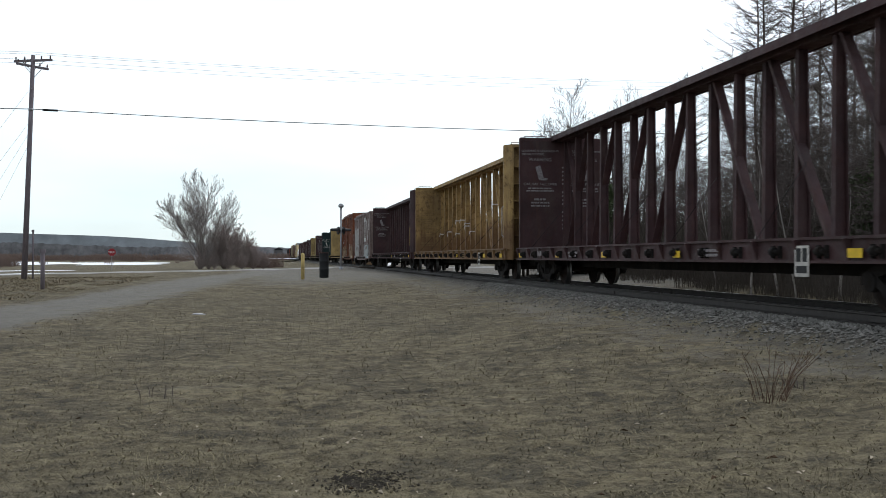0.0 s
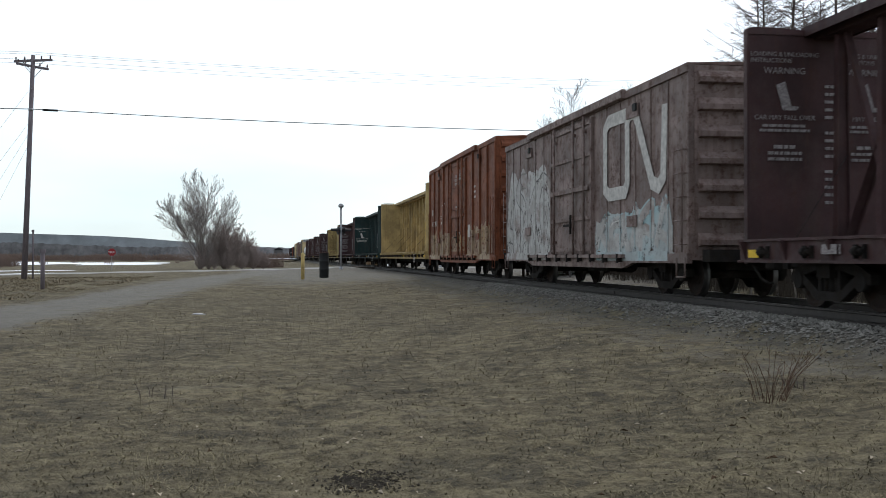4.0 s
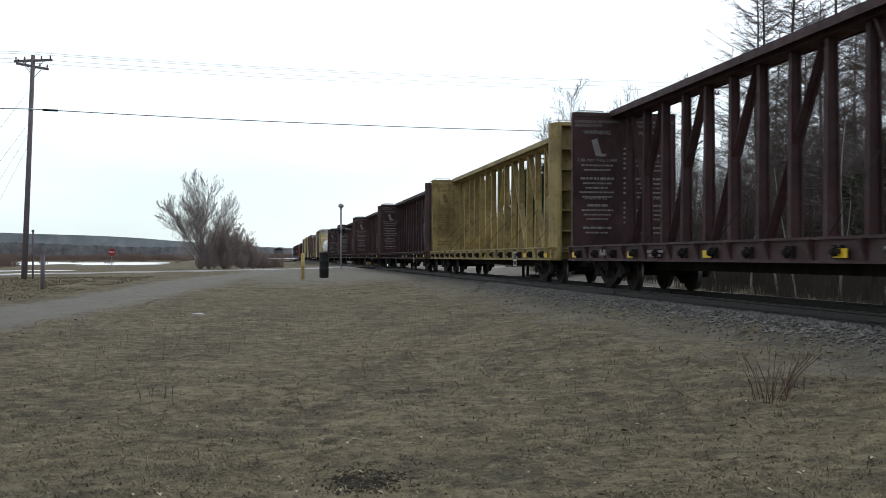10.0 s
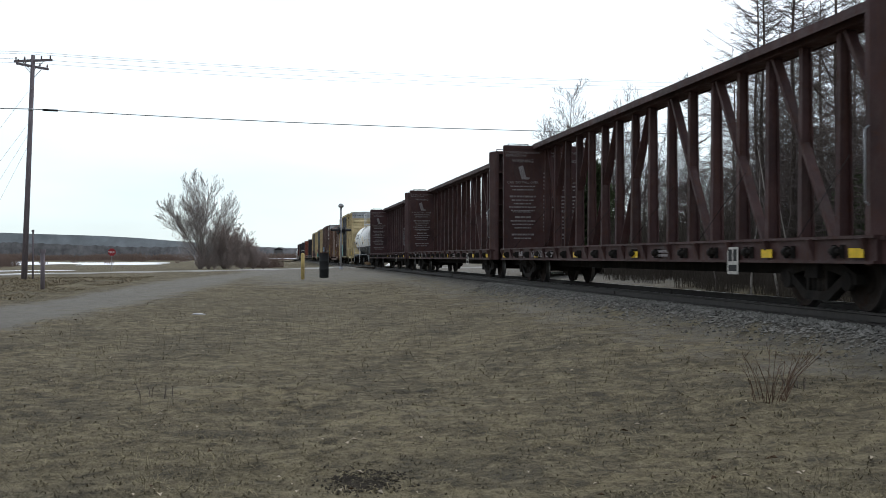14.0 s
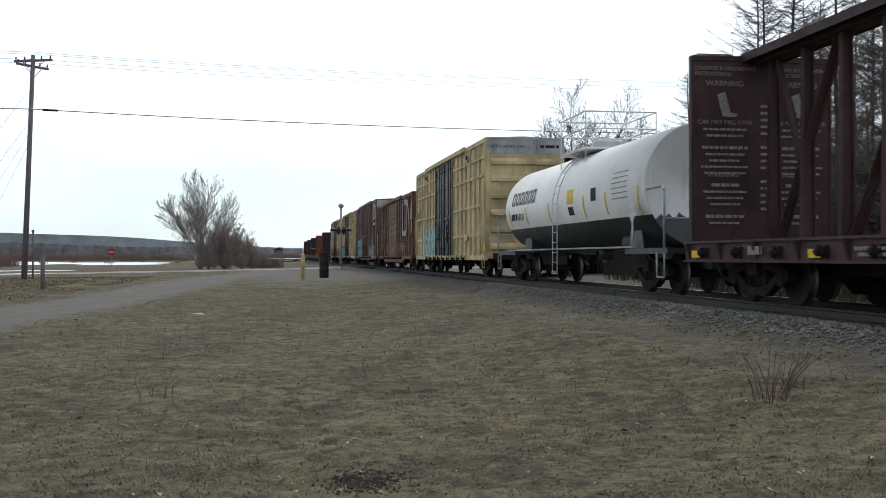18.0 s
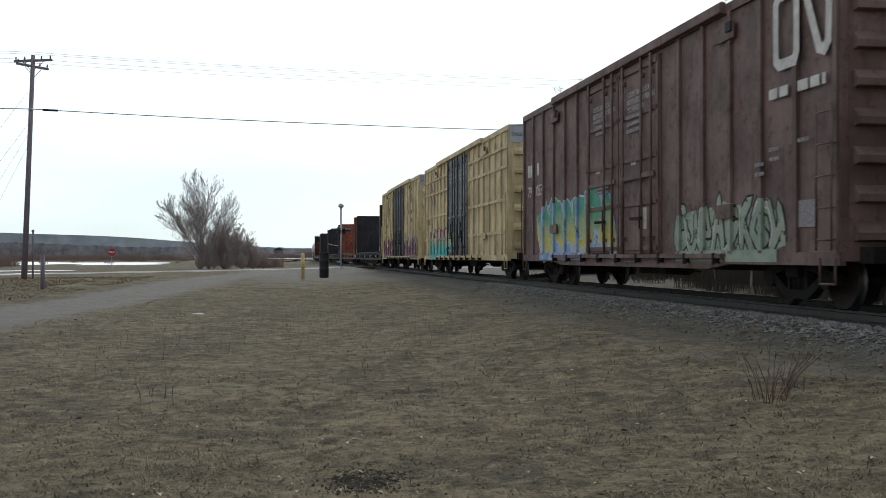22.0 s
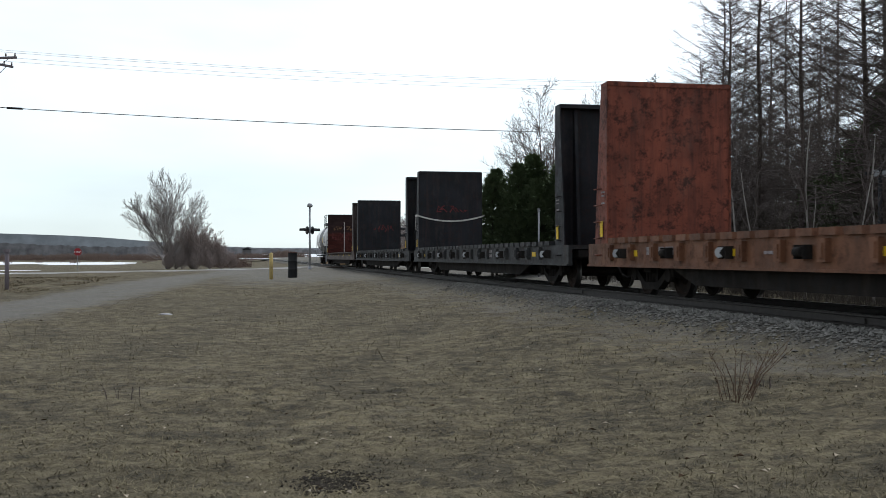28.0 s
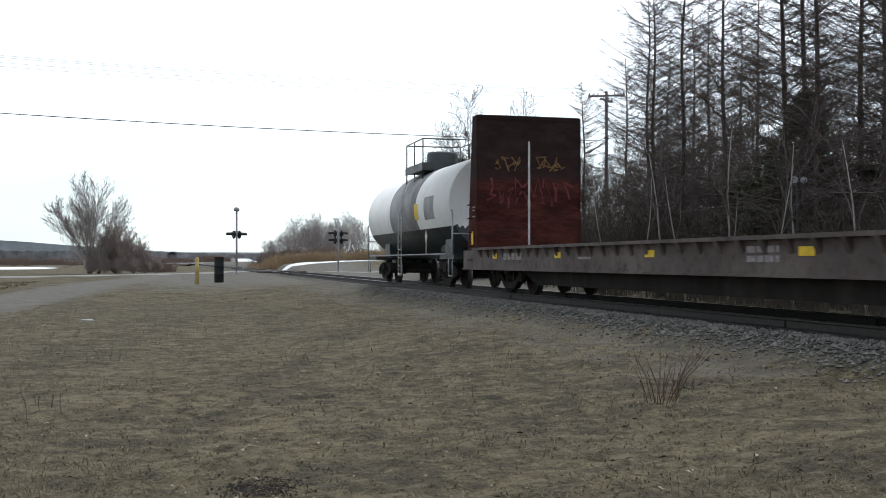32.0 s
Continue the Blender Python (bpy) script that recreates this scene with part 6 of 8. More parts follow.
# ---- railway ----
track = thing("railway_track", "single railway track on dark ties and stone ballast", "railway track", kind="structure", at=(TRACK_X, 0, RAIL_Z))
RAIL_SEC = [(-0.07, -0.175), (0.07, -0.175), (0.07, -0.155), (0.012, -0.135), (0.012, -0.045), (0.036, -0.03), (0.036, -0.006), (0.03, 0.0), (-0.03, 0.0), (-0.036, -0.006), (-0.036, -0.03), (-0.012, -0.045), (-0.012, -0.135), (-0.07, -0.155)]
for s in (-1, 1):
    sh = Shape().sweep_y([(x + s * 0.7525, z) for x, z in RAIL_SEC], -60, 900)
    me = sh.mesh("rail", RAIL, RAIL_HEAD)
    for pl in me.polygons:
        if pl.normal.z > 0.9 and pl.center.z > -0.01:
            pl.material_index = 1
    part("rail", me, None, track, "rusty steel rail with a bright worn head")
    bars = Shape()
    for y in (13.5, 25.6, 37.5, 49.4, 61.3):
        for o in (-0.03, 0.03):
            bars.box(s * 0.7525 + o - 0.012, s * 0.7525 + o + 0.012, y - 0.45, y + 0.45, -0.13, -0.05)
    part("joint_bar", bars, RAIL, track)
tie = Shape().box(-1.28, 1.28, -0.115, 0.115, -0.36, -0.172).mesh("tie", TIE)
spike = Shape()
rnd = random.Random(5)
for k in range(230):
    y = 4 + k * 0.52
    t = part("tie", tie, None, track)
    t.matrix_basis = pose(rnd.uniform(-0.04, 0.04), y + rnd.uniform(-0.03, 0.03), rnd.uniform(-0.012, 0.006), 0, 0, rnd.uniform(-1.5, 1.5))
    for s in (-1, 1):
        spike.box(s * 0.7525 - 0.17, s * 0.7525 + 0.17, y - 0.09, y + 0.09, -0.172, -0.16)
part("tie_plate", spike, RAIL, track)
# planks and asphalt where the road crosses
part("crossing_panel", Shape().box(-0.66, 0.66, CROSS_Y - 5.5, CROSS_Y + 4.5, -0.2, -0.012).box(-2.2, -0.86, CROSS_Y - 5.5, CROSS_Y + 4.5, -0.2, -0.02).box(0.86, 2.2, CROSS_Y - 4.5, CROSS_Y + 5.5, -0.2, -0.02), TIE, track)

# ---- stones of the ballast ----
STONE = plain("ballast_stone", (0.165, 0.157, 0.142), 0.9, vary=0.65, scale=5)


def scatter_stones(count, seed, place, size):
    r = random.Random(seed)
    sh = Shape()
    base = [(1, 0, 0), (-1, 0, 0), (0, 1, 0), (0, -1, 0), (0, 0, 1), (0, 0, -1)]
    faces = [(0, 2, 4), (2, 1, 4), (1, 3, 4), (3, 0, 4), (2, 0, 5), (1, 2, 5), (3, 1, 5), (0, 3, 5)]
    for _ in range(count):
        x, y = place(r)
        s = r.uniform(*size)
        z = ground_z(x, y) + s * 0.25
        sx, sy, sz, a = s * r.uniform(.7, 1.2), s * r.uniform(.7, 1.2), s * r.uniform(.5, .9), r.uniform(0, 6.28)
        ca, sa_ = math.cos(a), math.sin(a)
        vs = []
        for p, q_, w in base:
            j = r.uniform(.75, 1.2)
            p, q_, w = p * sx * j, q_ * sy * j, w * sz * j
            vs.append((x + p * ca - q_ * sa_, y + p * sa_ + q_ * ca, z + w))
        sh.add(vs, faces)
    return sh


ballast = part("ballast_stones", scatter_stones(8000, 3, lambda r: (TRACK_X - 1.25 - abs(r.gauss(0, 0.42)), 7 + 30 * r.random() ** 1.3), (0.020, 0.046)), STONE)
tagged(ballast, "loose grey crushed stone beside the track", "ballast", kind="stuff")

# ---- grass ----
def grass_material():
    m, n, l, b = node_material("dry_grass_blades", 0.9)
    geo = n.new("ShaderNodeNewGeometry").outputs["Random Per Island"]
    cr = n.new("ShaderNodeValToRGB")
    el = cr.color_ramp.elements
    el[0].position, el[0].color = 0.0, (0.108, 0.092, 0.060, 1)
    el[1].position, el[1].color = 1.0, (0.235, 0.203, 0.132, 1)
    e = el.new(0.55)
    e.color = (0.191, 0.162, 0.102, 1)
    l.new(geo, cr.inputs[0])
    co = n.new("ShaderNodeTexCoord").outputs["Object"]
    col = mix_of(n, l, ramp_of(n, l, noise_of(n, l, 3.8, 8, 0.72, vec=co), 0.49, 0.36, 0, 0.4), cr.outputs[0], (0.095, 0.083, 0.059))
    col = mix_of(n, l, ramp_of(n, l, noise_of(n, l, 2.2, 7, 0.72, vec=co), 0.47, 0.57, 0, 0.3), col, (0.085, 0.075, 0.056))
    col = mix_of(n, l, ramp_of(n, l, noise_of(n, l, 0.75, 5, 0.65, vec=co), 0.50, 0.60, 0, 0.6), col, (0.070, 0.062, 0.047))
    l.new(col, b.inputs["Base Color"])
    return m


BLADE = grass_material()


def blades(count, seed, place, tall, lean=0.9, wide=0.004, flat=0.78):
    r = random.Random(seed)
    verts, faces = [], []
    for _ in range(count):
        x, y = place(r)
        z = ground_z(x, y)
        h = r.uniform(*tall)
        a, c = r.uniform(0, 6.28), r.uniform(0.75, 1.0) * lean
        dx, dy = math.cos(a), math.sin(a)
        w = wide * r.uniform(0.7, 1.5) * (1 + math.hypot(x, y) * 0.05)
        k = len(verts)
        px, py = -dy * w, dx * w
        mx, my, mz = x + dx * h * c * 0.6, y + dy * h * c * 0.6, z + h * (1 - flat * c)
        tx, ty, tz = x + dx * h * c * 1.5, y + dy * h * c * 1.5, z + h * (1 - flat * c) * r.uniform(0.3, 1.5)
        verts += [(x - px, y - py, z - 0.01), (x + px, y + py, z - 0.01), (mx + px * 0.8, my + py * 0.8, mz), (mx - px * 0.8, my - py * 0.8, mz), (tx, ty, max(tz, z + 0.006))]
        faces += [(k, k + 1, k + 2, k + 3), (k + 3, k + 2, k + 4)]
    sh = Shape()
    sh.v, sh.f, sh.s = verts, faces, [False] * len(faces)
    return sh


def lawn(r):
    while True:
        d = 5.0 + 42 * r.random() ** 2.1
        a = radians(r.uniform(-19, 39))
        x, y = d * math.sin(a), d * math.cos(a)
        if x < TRACK_X - 2.0 and noise.noise((x * 0.5, y * 0.5, 7)) > -0.9 + 0.8 * r.random() and lane_gap(x, y) > 1.6:
            return x, y


tagged(part("dry_grass", blades(75000, 11, lawn, (0.04, 0.11), 1.0, 0.0024, 0.93), BLADE), "short matted straw-coloured winter grass", "grass", kind="stuff")


def weeds(r):
    while True:
        d = 6.0 + 20 * r.random()
        a = radians(r.uniform(-17, 38))
        x, y = d * math.sin(a), d * math.cos(a)
        if x < TRACK_X - 2.2 and noise.noise((x * 0.8, y * 0.8, 21)) > 0.32:
            return x, y


tagged(part("weed_stalks", blades(420, 12, weeds, (0.08, 0.2), 0.6, 0.0011, 0.4), BLADE), "thin dry weed stalks standing in the grass", "weeds", kind="stuff")


def ditch(r):
    while True:
        x, y = r.uniform(-20, -7), r.uniform(38, 66)
        if lane_gap(x, y) > 3.0 and noise.noise((x * 0.4, y * 0.4, 5)) > -0.25:
            return x, y


tagged(part("tall_dry_grass", blades(11000, 13, ditch, (0.08, 0.22), 1.0, 0.0050, 0.84), plain("tan_ditch_grass", (0.155, 0.126, 0.083), 0.95, vary=0.3, scale=1.5)), "knee-high tan grass in the ditch by the lane", "grass", kind="stuff")


def litter(count, seed):
    """Small curled dead leaves and bits lying on the grass."""
    r = random.Random(seed)
    sh = Shape()
    for _ in range(count):
        x, y = lawn(r)
        z, s, a = ground_z(x, y) + 0.03, r.uniform(0.012, 0.035) * (1 + math.hypot(x, y) * 0.02), r.uniform(0, 6.28)
        c, d = math.cos(a) * s, math.sin(a) * s
        sh.add([(x - c, y - d, z), (x + d * 0.5, y - c * 0.5, z + s * 0.4), (x + c, y + d, z + s * 0.1), (x - d * 0.5, y + c * 0.5, z + s * 0.5)], [(0, 1, 2, 3)])
    return sh


tagged(part("leaf_litter", litter(220, 41), plain("pale_dead_leaf", (0.36, 0.31, 0.24), 0.9, vary=0.4, scale=3)), "scattered pale dead leaves and bits on the grass", "litter", kind="stuff")
tagged(part("dark_litter", litter(110, 42), plain("brown_dead_leaf", (0.07, 0.045, 0.028), 0.9, vary=0.4, scale=3)), "scattered dark brown dead leaves on the grass", "litter", kind="stuff")


# ---- trees ----
def bark(name, color, vary=0.4):
    m, n, l, b = node_material(name, 0.95)
    f = noise_of(n, l, 4, 6, 0.7, stretch_by=(3, 3, 0.5))
    l.new(mix_of(n, l, ramp_of(n, l, f, 0.3, 0.7), tuple(c * (1 - vary) for c in color), tuple(c * (1 + vary) for c in color)), b.inputs["Base Color"])
    bump_of(n, l, b, f, 0.5, 0.02)
    return m


BARK_DARK = bark("larch_bark", (0.085, 0.068, 0.060))
BARK_GREY = bark("grey_bark", (0.13, 0.115, 0.105))
BARK_PALE = bark("pale_birch_bark", (0.27, 0.245, 0.22))
TWIG = bark("twig_bark", (0.118, 0.098, 0.090))
# lone tree's twigs: colour lightened to stand in for haze
TWIG_HAZED = bark("hazed_grey_twigs", (0.29, 0.26, 0.245))
TWIG_ROSE = bark("rosy_grey_twigs", (0.33, 0.272, 0.25))
TWIG_RED = bark("reddish_twigs", (0.19, 0.14, 0.118))
NEEDLE = bark("spruce_needles", (0.125, 0.160, 0.088))


def stick(sh, a, b, r0, r1, seg=3):
    ax, ay, az = a
    bx, by, bz = b
    dx, dy, dz = bx - ax, by - ay, bz - az
    ln = math.sqrt(dx * dx + dy * dy + dz * dz) or 1e-6
    dx, dy, dz = dx / ln, dy / ln, dz / ln
    ux, uy, uz = (-dy, dx, 0.0) if abs(dz) < 0.9 else (0.0, -dz, dy)
    m = math.sqrt(ux * ux + uy * uy + uz * uz) or 1e-6
    ux, uy, uz = ux / m, uy / m, uz / m
    vx, vy, vz = dy * uz - dz * uy, dz * ux - dx * uz, dx * uy - dy * ux
    k = len(sh.v)
    for (px, py, pz), r in ((a, r0), (b, r1)):
        for i in range(seg):
            c, s = math.cos(6.2832 * i / seg) * r, math.sin(6.2832 * i / seg) * r
            sh.v.append((px + ux * c + vx * s, py + uy * c + vy * s, pz + uz * c + vz * s))
    for i in range(seg):
        sh.f.append((k + i, k + (i + 1) % seg, k + (i + 1) % seg + seg, k + i + seg))
        sh.s.append(seg > 4)


def tube(sh, pts, radii, seg=7):
    """One connected tapering stem through points."""
    k = len(sh.v)
    for i, (x, y, z) in enumerate(pts):
        for j in range(seg):
            sh.v.append((x + math.cos(6.2832 * j / seg) * radii[i], y + math.sin(6.2832 * j / seg) * radii[i], z))
    for i in range(len(pts) - 1):
        for j in range(seg):
            a, b = k + i * seg + j, k + i * seg + (j + 1) % seg
            sh.f.append((a, b, b + seg, a + seg))
            sh.s.append(True)


def larch_shapes(seed, height):
    """A slim trunk with whorls of thin branches that rise from the trunk and break into fine spurs."""
    r = random.Random(seed)
    trunk, crown = Shape(), Shape()
    lean_x, lean_y = r.uniform(-.3, .3), r.uniform(-.3, .3)
    axis = lambda h: (lean_x * (h / height) ** 2 + 0.05 * math.sin(h * 0.9 + seed), lean_y * (h / height) ** 2 + 0.05 * math.cos(h * 0.7 + seed), h)
    base = 0.0060 * height + 0.02
    hs = [height * k / 16 for k in range(17)]
    tube(trunk, [axis(a) for a in hs], [base * (1 - a / height) ** 0.8 + 0.012 for a in hs], 8)
    h = height * 0.10
    while h < height * 0.985:
        u = h / height
        reach = 0.30 * height * (1 - u) ** 0.7 * (0.6 + 0.4 * min(1, u * 3)) + 0.2
        for _ in range(r.choice((2, 3, 3))):
            a = r.uniform(0, 6.283)
            ln = reach * r.uniform(0.45, 1.1)
            p = axis(h + r.uniform(-.15, .15))
            rise = r.uniform(0.25, 0.75) if u > 0.35 else r.uniform(-0.15, 0.4)
            pts = [p]
            n = 5
            for k in range(1, n + 1):
                f = k / n
                bend = 0.12 * f * f
                pts.append((p[0] + math.cos(a + bend) * ln * f + r.uniform(-.04, .04), p[1] + math.sin(a + bend) * ln * f + r.uniform(-.04, .04), p[2] + ln * (rise * f - 0.18 * f * (1 - f)) + r.uniform(-.03, .03)))
            rb = 0.008 + 0.006 * ln
            for k in range(n):
                stick(crown, pts[k], pts[k + 1], rb * (1 - k / n) + 0.003, rb * (1 - (k + 1) / n) + 0.003)
                for _t in range(r.choice((5, 6, 7))):
                    f = r.random()
                    q = [pts[k][i] + (pts[k + 1][i] - pts[k][i]) * f for i in range(3)]
                    b2 = a + r.choice((-1, 1)) * r.uniform(0.3, 1.2)
                    l2 = ln * r.uniform(0.12, 0.36) * (1 - 0.12 * k)
                    e = (q[0] + math.cos(b2) * l2, q[1] + math.sin(b2) * l2, q[2] + l2 * (rise * 0.7 + r.uniform(-0.45, 0.35)))
                    stick(crown, q, e, 0.0065, 0.0035)
                    for _s in range(r.choice((1, 2, 3))):
                        g = r.uniform(0.25, 0.9)
                        b3 = b2 + r.choice((-1, 1)) * r.uniform(0.4, 1.1)
                        l3 = l2 * r.uniform(0.25, 0.6)
                        q2 = [q[i] + (e[i] - q[i]) * g for i in range(3)]
                        stick(crown, q2, (q2[0] + math.cos(b3) * l3, q2[1] + math.sin(b3) * l3, q2[2] + l3 * r.uniform(-0.5, 0.6)), 0.0052, 0.003)
        h += height * r.uniform(0.012, 0.022)
    return trunk, crown


def broad_shapes(seed, height, spread=0.5, levels=4, trunk_r=None, fork=0.2, thin=0.010, kids=(7, 6, 5, 4)):
    """A bare broad-leaved tree: limbs that fork to fine twigs. spread: how far the limbs lean out."""
    r = random.Random(seed)
    trunk, crown = Shape(), Shape()
    r0 = trunk_r or height * 0.016

    def grow(p, d, ln, rad, level):
        sh = trunk if level == 0 else crown
        n = 6 if level == 0 else (5 if level == 1 else 3)
        pts, dirs = [p], [d]
        for k in range(n):
            d = (d + Vector((r.uniform(-1, 1), r.uniform(-1, 1), r.uniform(-0.7, 1))) * (0.10 + 0.05 * level) + Vector((0, 0, 0.07))).normalized()
            p = p + d * (ln / n)
            pts.append(p), dirs.append(d)
        if level == 0:
            tube(trunk, [tuple(q) for q in pts], [max(thin, rad * (1 - 0.8 * k / n)) for k in range(n + 1)], 9)
        for k in range(n if level else 0):
            ra, rb = rad * (1 - 0.8 * k / n), rad * (1 - 0.8 * (k + 1) / n)
            stick(sh, tuple(pts[k]), tuple(pts[k + 1]), max(ra, thin), max(rb, thin * 0.8), 7 if level < 2 else 3)
        if level >= levels:
            return
        turn = r.uniform(0, 6.28)
        m = kids[level]
        for k in range(m):
            f = (fork + (1 - fork) * (k + r.random() * 0.7) / m) if level == 0 else (0.18 + 0.8 * (k + r.random() * 0.8) / m)
            f = min(f, 0.98)
            i = min(n - 1, int(f * n))
            q = pts[i].lerp(pts[i + 1], f * n - i)
            base = dirs[i + 1]
            turn += 2.4 + r.uniform(-.5, .5)
            side = base.orthogonal().normalized()
            side.rotate(Matrix.Rotation(turn, 3, base))
            a = spread * r.uniform(0.75, 1.35)
            way = (base * math.cos(a) + side * math.sin(a)).normalized()
            share = (1.0 - 0.55 * f) if level else (0.95 - 0.4 * f)
            grow(q, way, ln * share * r.uniform(0.55, 0.8), rad * (1 - 0.75 * f) * r.uniform(0.5, 0.7), level + 1)

    grow(Vector((0, 0, -0.2)), Vector((0, 0, 1)), height * 0.8, r0, 0)
    k = height / max(v[2] for v in crown.v)  # to the full height
    for sh in (trunk, crown):
        sh.v = [(a * k, b * k, c * k) for a, b, c in sh.v]
    return trunk, crown


def bush_shape(seed, height, width, stems=60, thin=0.006, flare=0.3):
    r = random.Random(seed)
    sh = Shape()
    for _ in range(stems):
        a, d = r.uniform(0, 6.283), width * math.sqrt(r.random()) * 0.5
        p = (math.cos(a) * d, math.sin(a) * d, -0.05)
        h = height * r.uniform(0.55, 1.0) * (1 - 0.35 * (d / width) ** 1)
        lx, ly = math.cos(a) * r.uniform(0, flare) * h + r.uniform(-.15, .15) * h, math.sin(a) * r.uniform(0, flare) * h + r.uniform(-.15, .15) * h
        mid = (p[0] + lx * 0.4, p[1] + ly * 0.4, h * 0.5)
        tip = (p[0] + lx, p[1] + ly, h)
        stick(sh, p, mid, thin * 2, thin * 1.4)
        stick(sh, mid, tip, thin * 1.4, thin * 0.6)
        for _k in range(r.choice((3, 4, 5))):
            f = r.uniform(0.25, 0.95)
            q = [mid[i] + (tip[i] - mid[i]) * f for i in range(3)] if r.random() < 0.6 else [p[i] + (mid[i] - p[i]) * f for i in range(3)]
            b = r.uniform(0, 6.283)
            l2 = h * r.uniform(0.12, 0.35)
            stick(sh, q, (q[0] + math.cos(b) * l2 * 0.6, q[1] + math.sin(b) * l2 * 0.6, q[2] + l2 * r.uniform(0.4, 0.9)), thin, thin * 0.5)
    return sh


def spruce_shapes(seed, height, width):
    """A dense evergreen: needle tufts all through a rounded cone with a lumpy outline."""
    r = random.Random(seed)
    trunk, crown = Shape(), Shape()
    stick(trunk, (0, 0, -0.2), (0, 0, height * 0.95), 0.011 * height + 0.02, 0.01, 8)
    for _ in range(3300):
        u = r.random() ** 1.25
        a = r.uniform(0, 6.283)
        lump = 0.9 + 0.7 * noise.noise((math.cos(a) * 2.2 + seed, math.sin(a) * 2.2, u * 7))
        reach = (width * 0.5 * max(0.02, 1 - u) ** 0.6 * max(0.35, lump) + 0.06) * math.sqrt(r.uniform(0.1, 1.0))
        c = (math.cos(a) * reach, math.sin(a) * reach, height * (0.13 + 0.86 * u))
        for _n in range(4):
            b = a + r.uniform(-1.5, 1.5)
            s = r.uniform(0.14, 0.30)
            w = s * 0.3
            k0 = len(crown.v)
            crown.v += [(c[0] - math.sin(b) * w, c[1] + math.cos(b) * w, c[2]), (c[0] + math.sin(b) * w, c[1] - math.cos(b) * w, c[2]), (c[0] + math.cos(b) * s, c[1] + math.sin(b) * s, c[2] + r.uniform(-0.3, 0.9) * s)]
            crown.f.append((k0, k0 + 1, k0 + 2))
            crown.s.append(False)
    return trunk, crown


def tree_from(name, shapes, mats, label, category="tree", group=""):
    ob = thing(name, label, category, group)
    part("trunk", shapes[0], mats[0], ob)
    part("crown", shapes[1], mats[1], ob)
    return ob


def place_tree(ob, x, y, turn, scale=1.0, first=False):
    z = ground_z(x, y) - 0.05
    m = pose(x, y, z, 0, 0, turn)
    c = ob if first else copy_thing(ob, m)
    c.matrix_basis = m @ Matrix.Scale(scale, 4)
    return c


r_ = random.Random(77)
larches = [tree_from("larch", larch_shapes(100 + k, 15.0), (BARK_DARK, TWIG), "tall leafless larch with drooping side branches", "tree", "larches of the wood") for k in range(4)]
LARCH_AT = [(22.2, 53.6, 0.72), (21.81, 44.99, 0.92), (20.74, 42.18, 0.93), (21.33, 40.75, 1.02), (27.69, 49.82, 1.00), (21.39, 37.30, 1.00), (31.32, 51.18, 1.10), (20.62, 31.92, 1.05), (22.26, 33.24, 1.10), (20.39, 29.67, 1.00), (23.77, 32.17, 1.08), (21.94, 28.54, 1.10), (20.43, 25.92, 1.00), (26.00, 30.40, 1.10), (32.24, 59.87, 1.10), (32.51, 64.24, 1.05), (37.68, 63.69, 1.20), (25.45, 26.85, 1.10), (25.97, 56.30, 0.85)]
for k, (x, y, s) in enumerate(LARCH_AT):
    place_tree(larches[k % 4], x, y, r_.uniform(0, 360), s, first=k < 4)
bare = [tree_from("bare_tree", broad_shapes(200 + k, 10.0, 0.66, kids=(9, 8, 6, 4), thin=0.009), (BARK_GREY, TWIG), "leafless broad-leaved tree with forking limbs", "tree", "bare trees") for k in range(3)]
BARE_AT = [(18.5, 60.5, 1.18), (21.0, 62.0, 1.15), (24.5, 54.0, 0.7), (22.0, 49.0, 0.62), (25.5, 46.0, 0.8), (27.0, 52.0, 0.75), (23.0, 44.0, 0.6), (29.0, 40.0, 0.95), (27.5, 34.0, 1.0), (28.5, 29.0, 1.0), (26.5, 24.0, 1.0)]
for k in range(34):
    BARE_AT.append((r_.uniform(21.5, 36), r_.uniform(50, 82), r_.uniform(0.62, 0.98)) if k < 24 else (r_.uniform(26, 38), r_.uniform(24, 50), r_.uniform(0.9, 1.25)))
for k, (x, y, s) in enumerate(BARE_AT):
    place_tree(bare[k % 3], x, y, r_.uniform(0, 360), s, first=k < 3)
spruces = [tree_from("spruce", spruce_shapes(300 + k, 6.6, 4.2), (BARK_DARK, NEEDLE), "dense dark-green spruce near the track", "tree", "spruces") for k in range(2)]
for k, (x, y, s) in enumerate([(15.3, 57.0, 0.96), (16.4, 57.8, 1.04), (17.5, 56.0, 0.95), (14.1, 58.2, 0.9), (14.8, 60.0, 0.95), (18.6, 58.5, 0.95), (15.9, 55.6, 0.8), (17.0, 59.5, 0.92), (14.9, 56.0, 0.7), (23.99, 35.68, 1.15), (22.05, 34.57, 0.84), (25.32, 33.51, 0.7), (21.5, 27.5, 0.55), (23.2, 30.0, 0.65), (20.8, 24.6, 0.5), (22.4, 38.5, 0.6), (24.6, 41.0, 0.7), (22.8, 22.6, 0.6), (25.5, 37.0, 0.75), (26.5, 45.5, 0.7), (27.0, 88.0, 1.0), (29.5, 92.0, 1.1)]):
    place_tree(spruces[k % 2], x, y, r_.uniform(0, 360), s, first=k < 2)
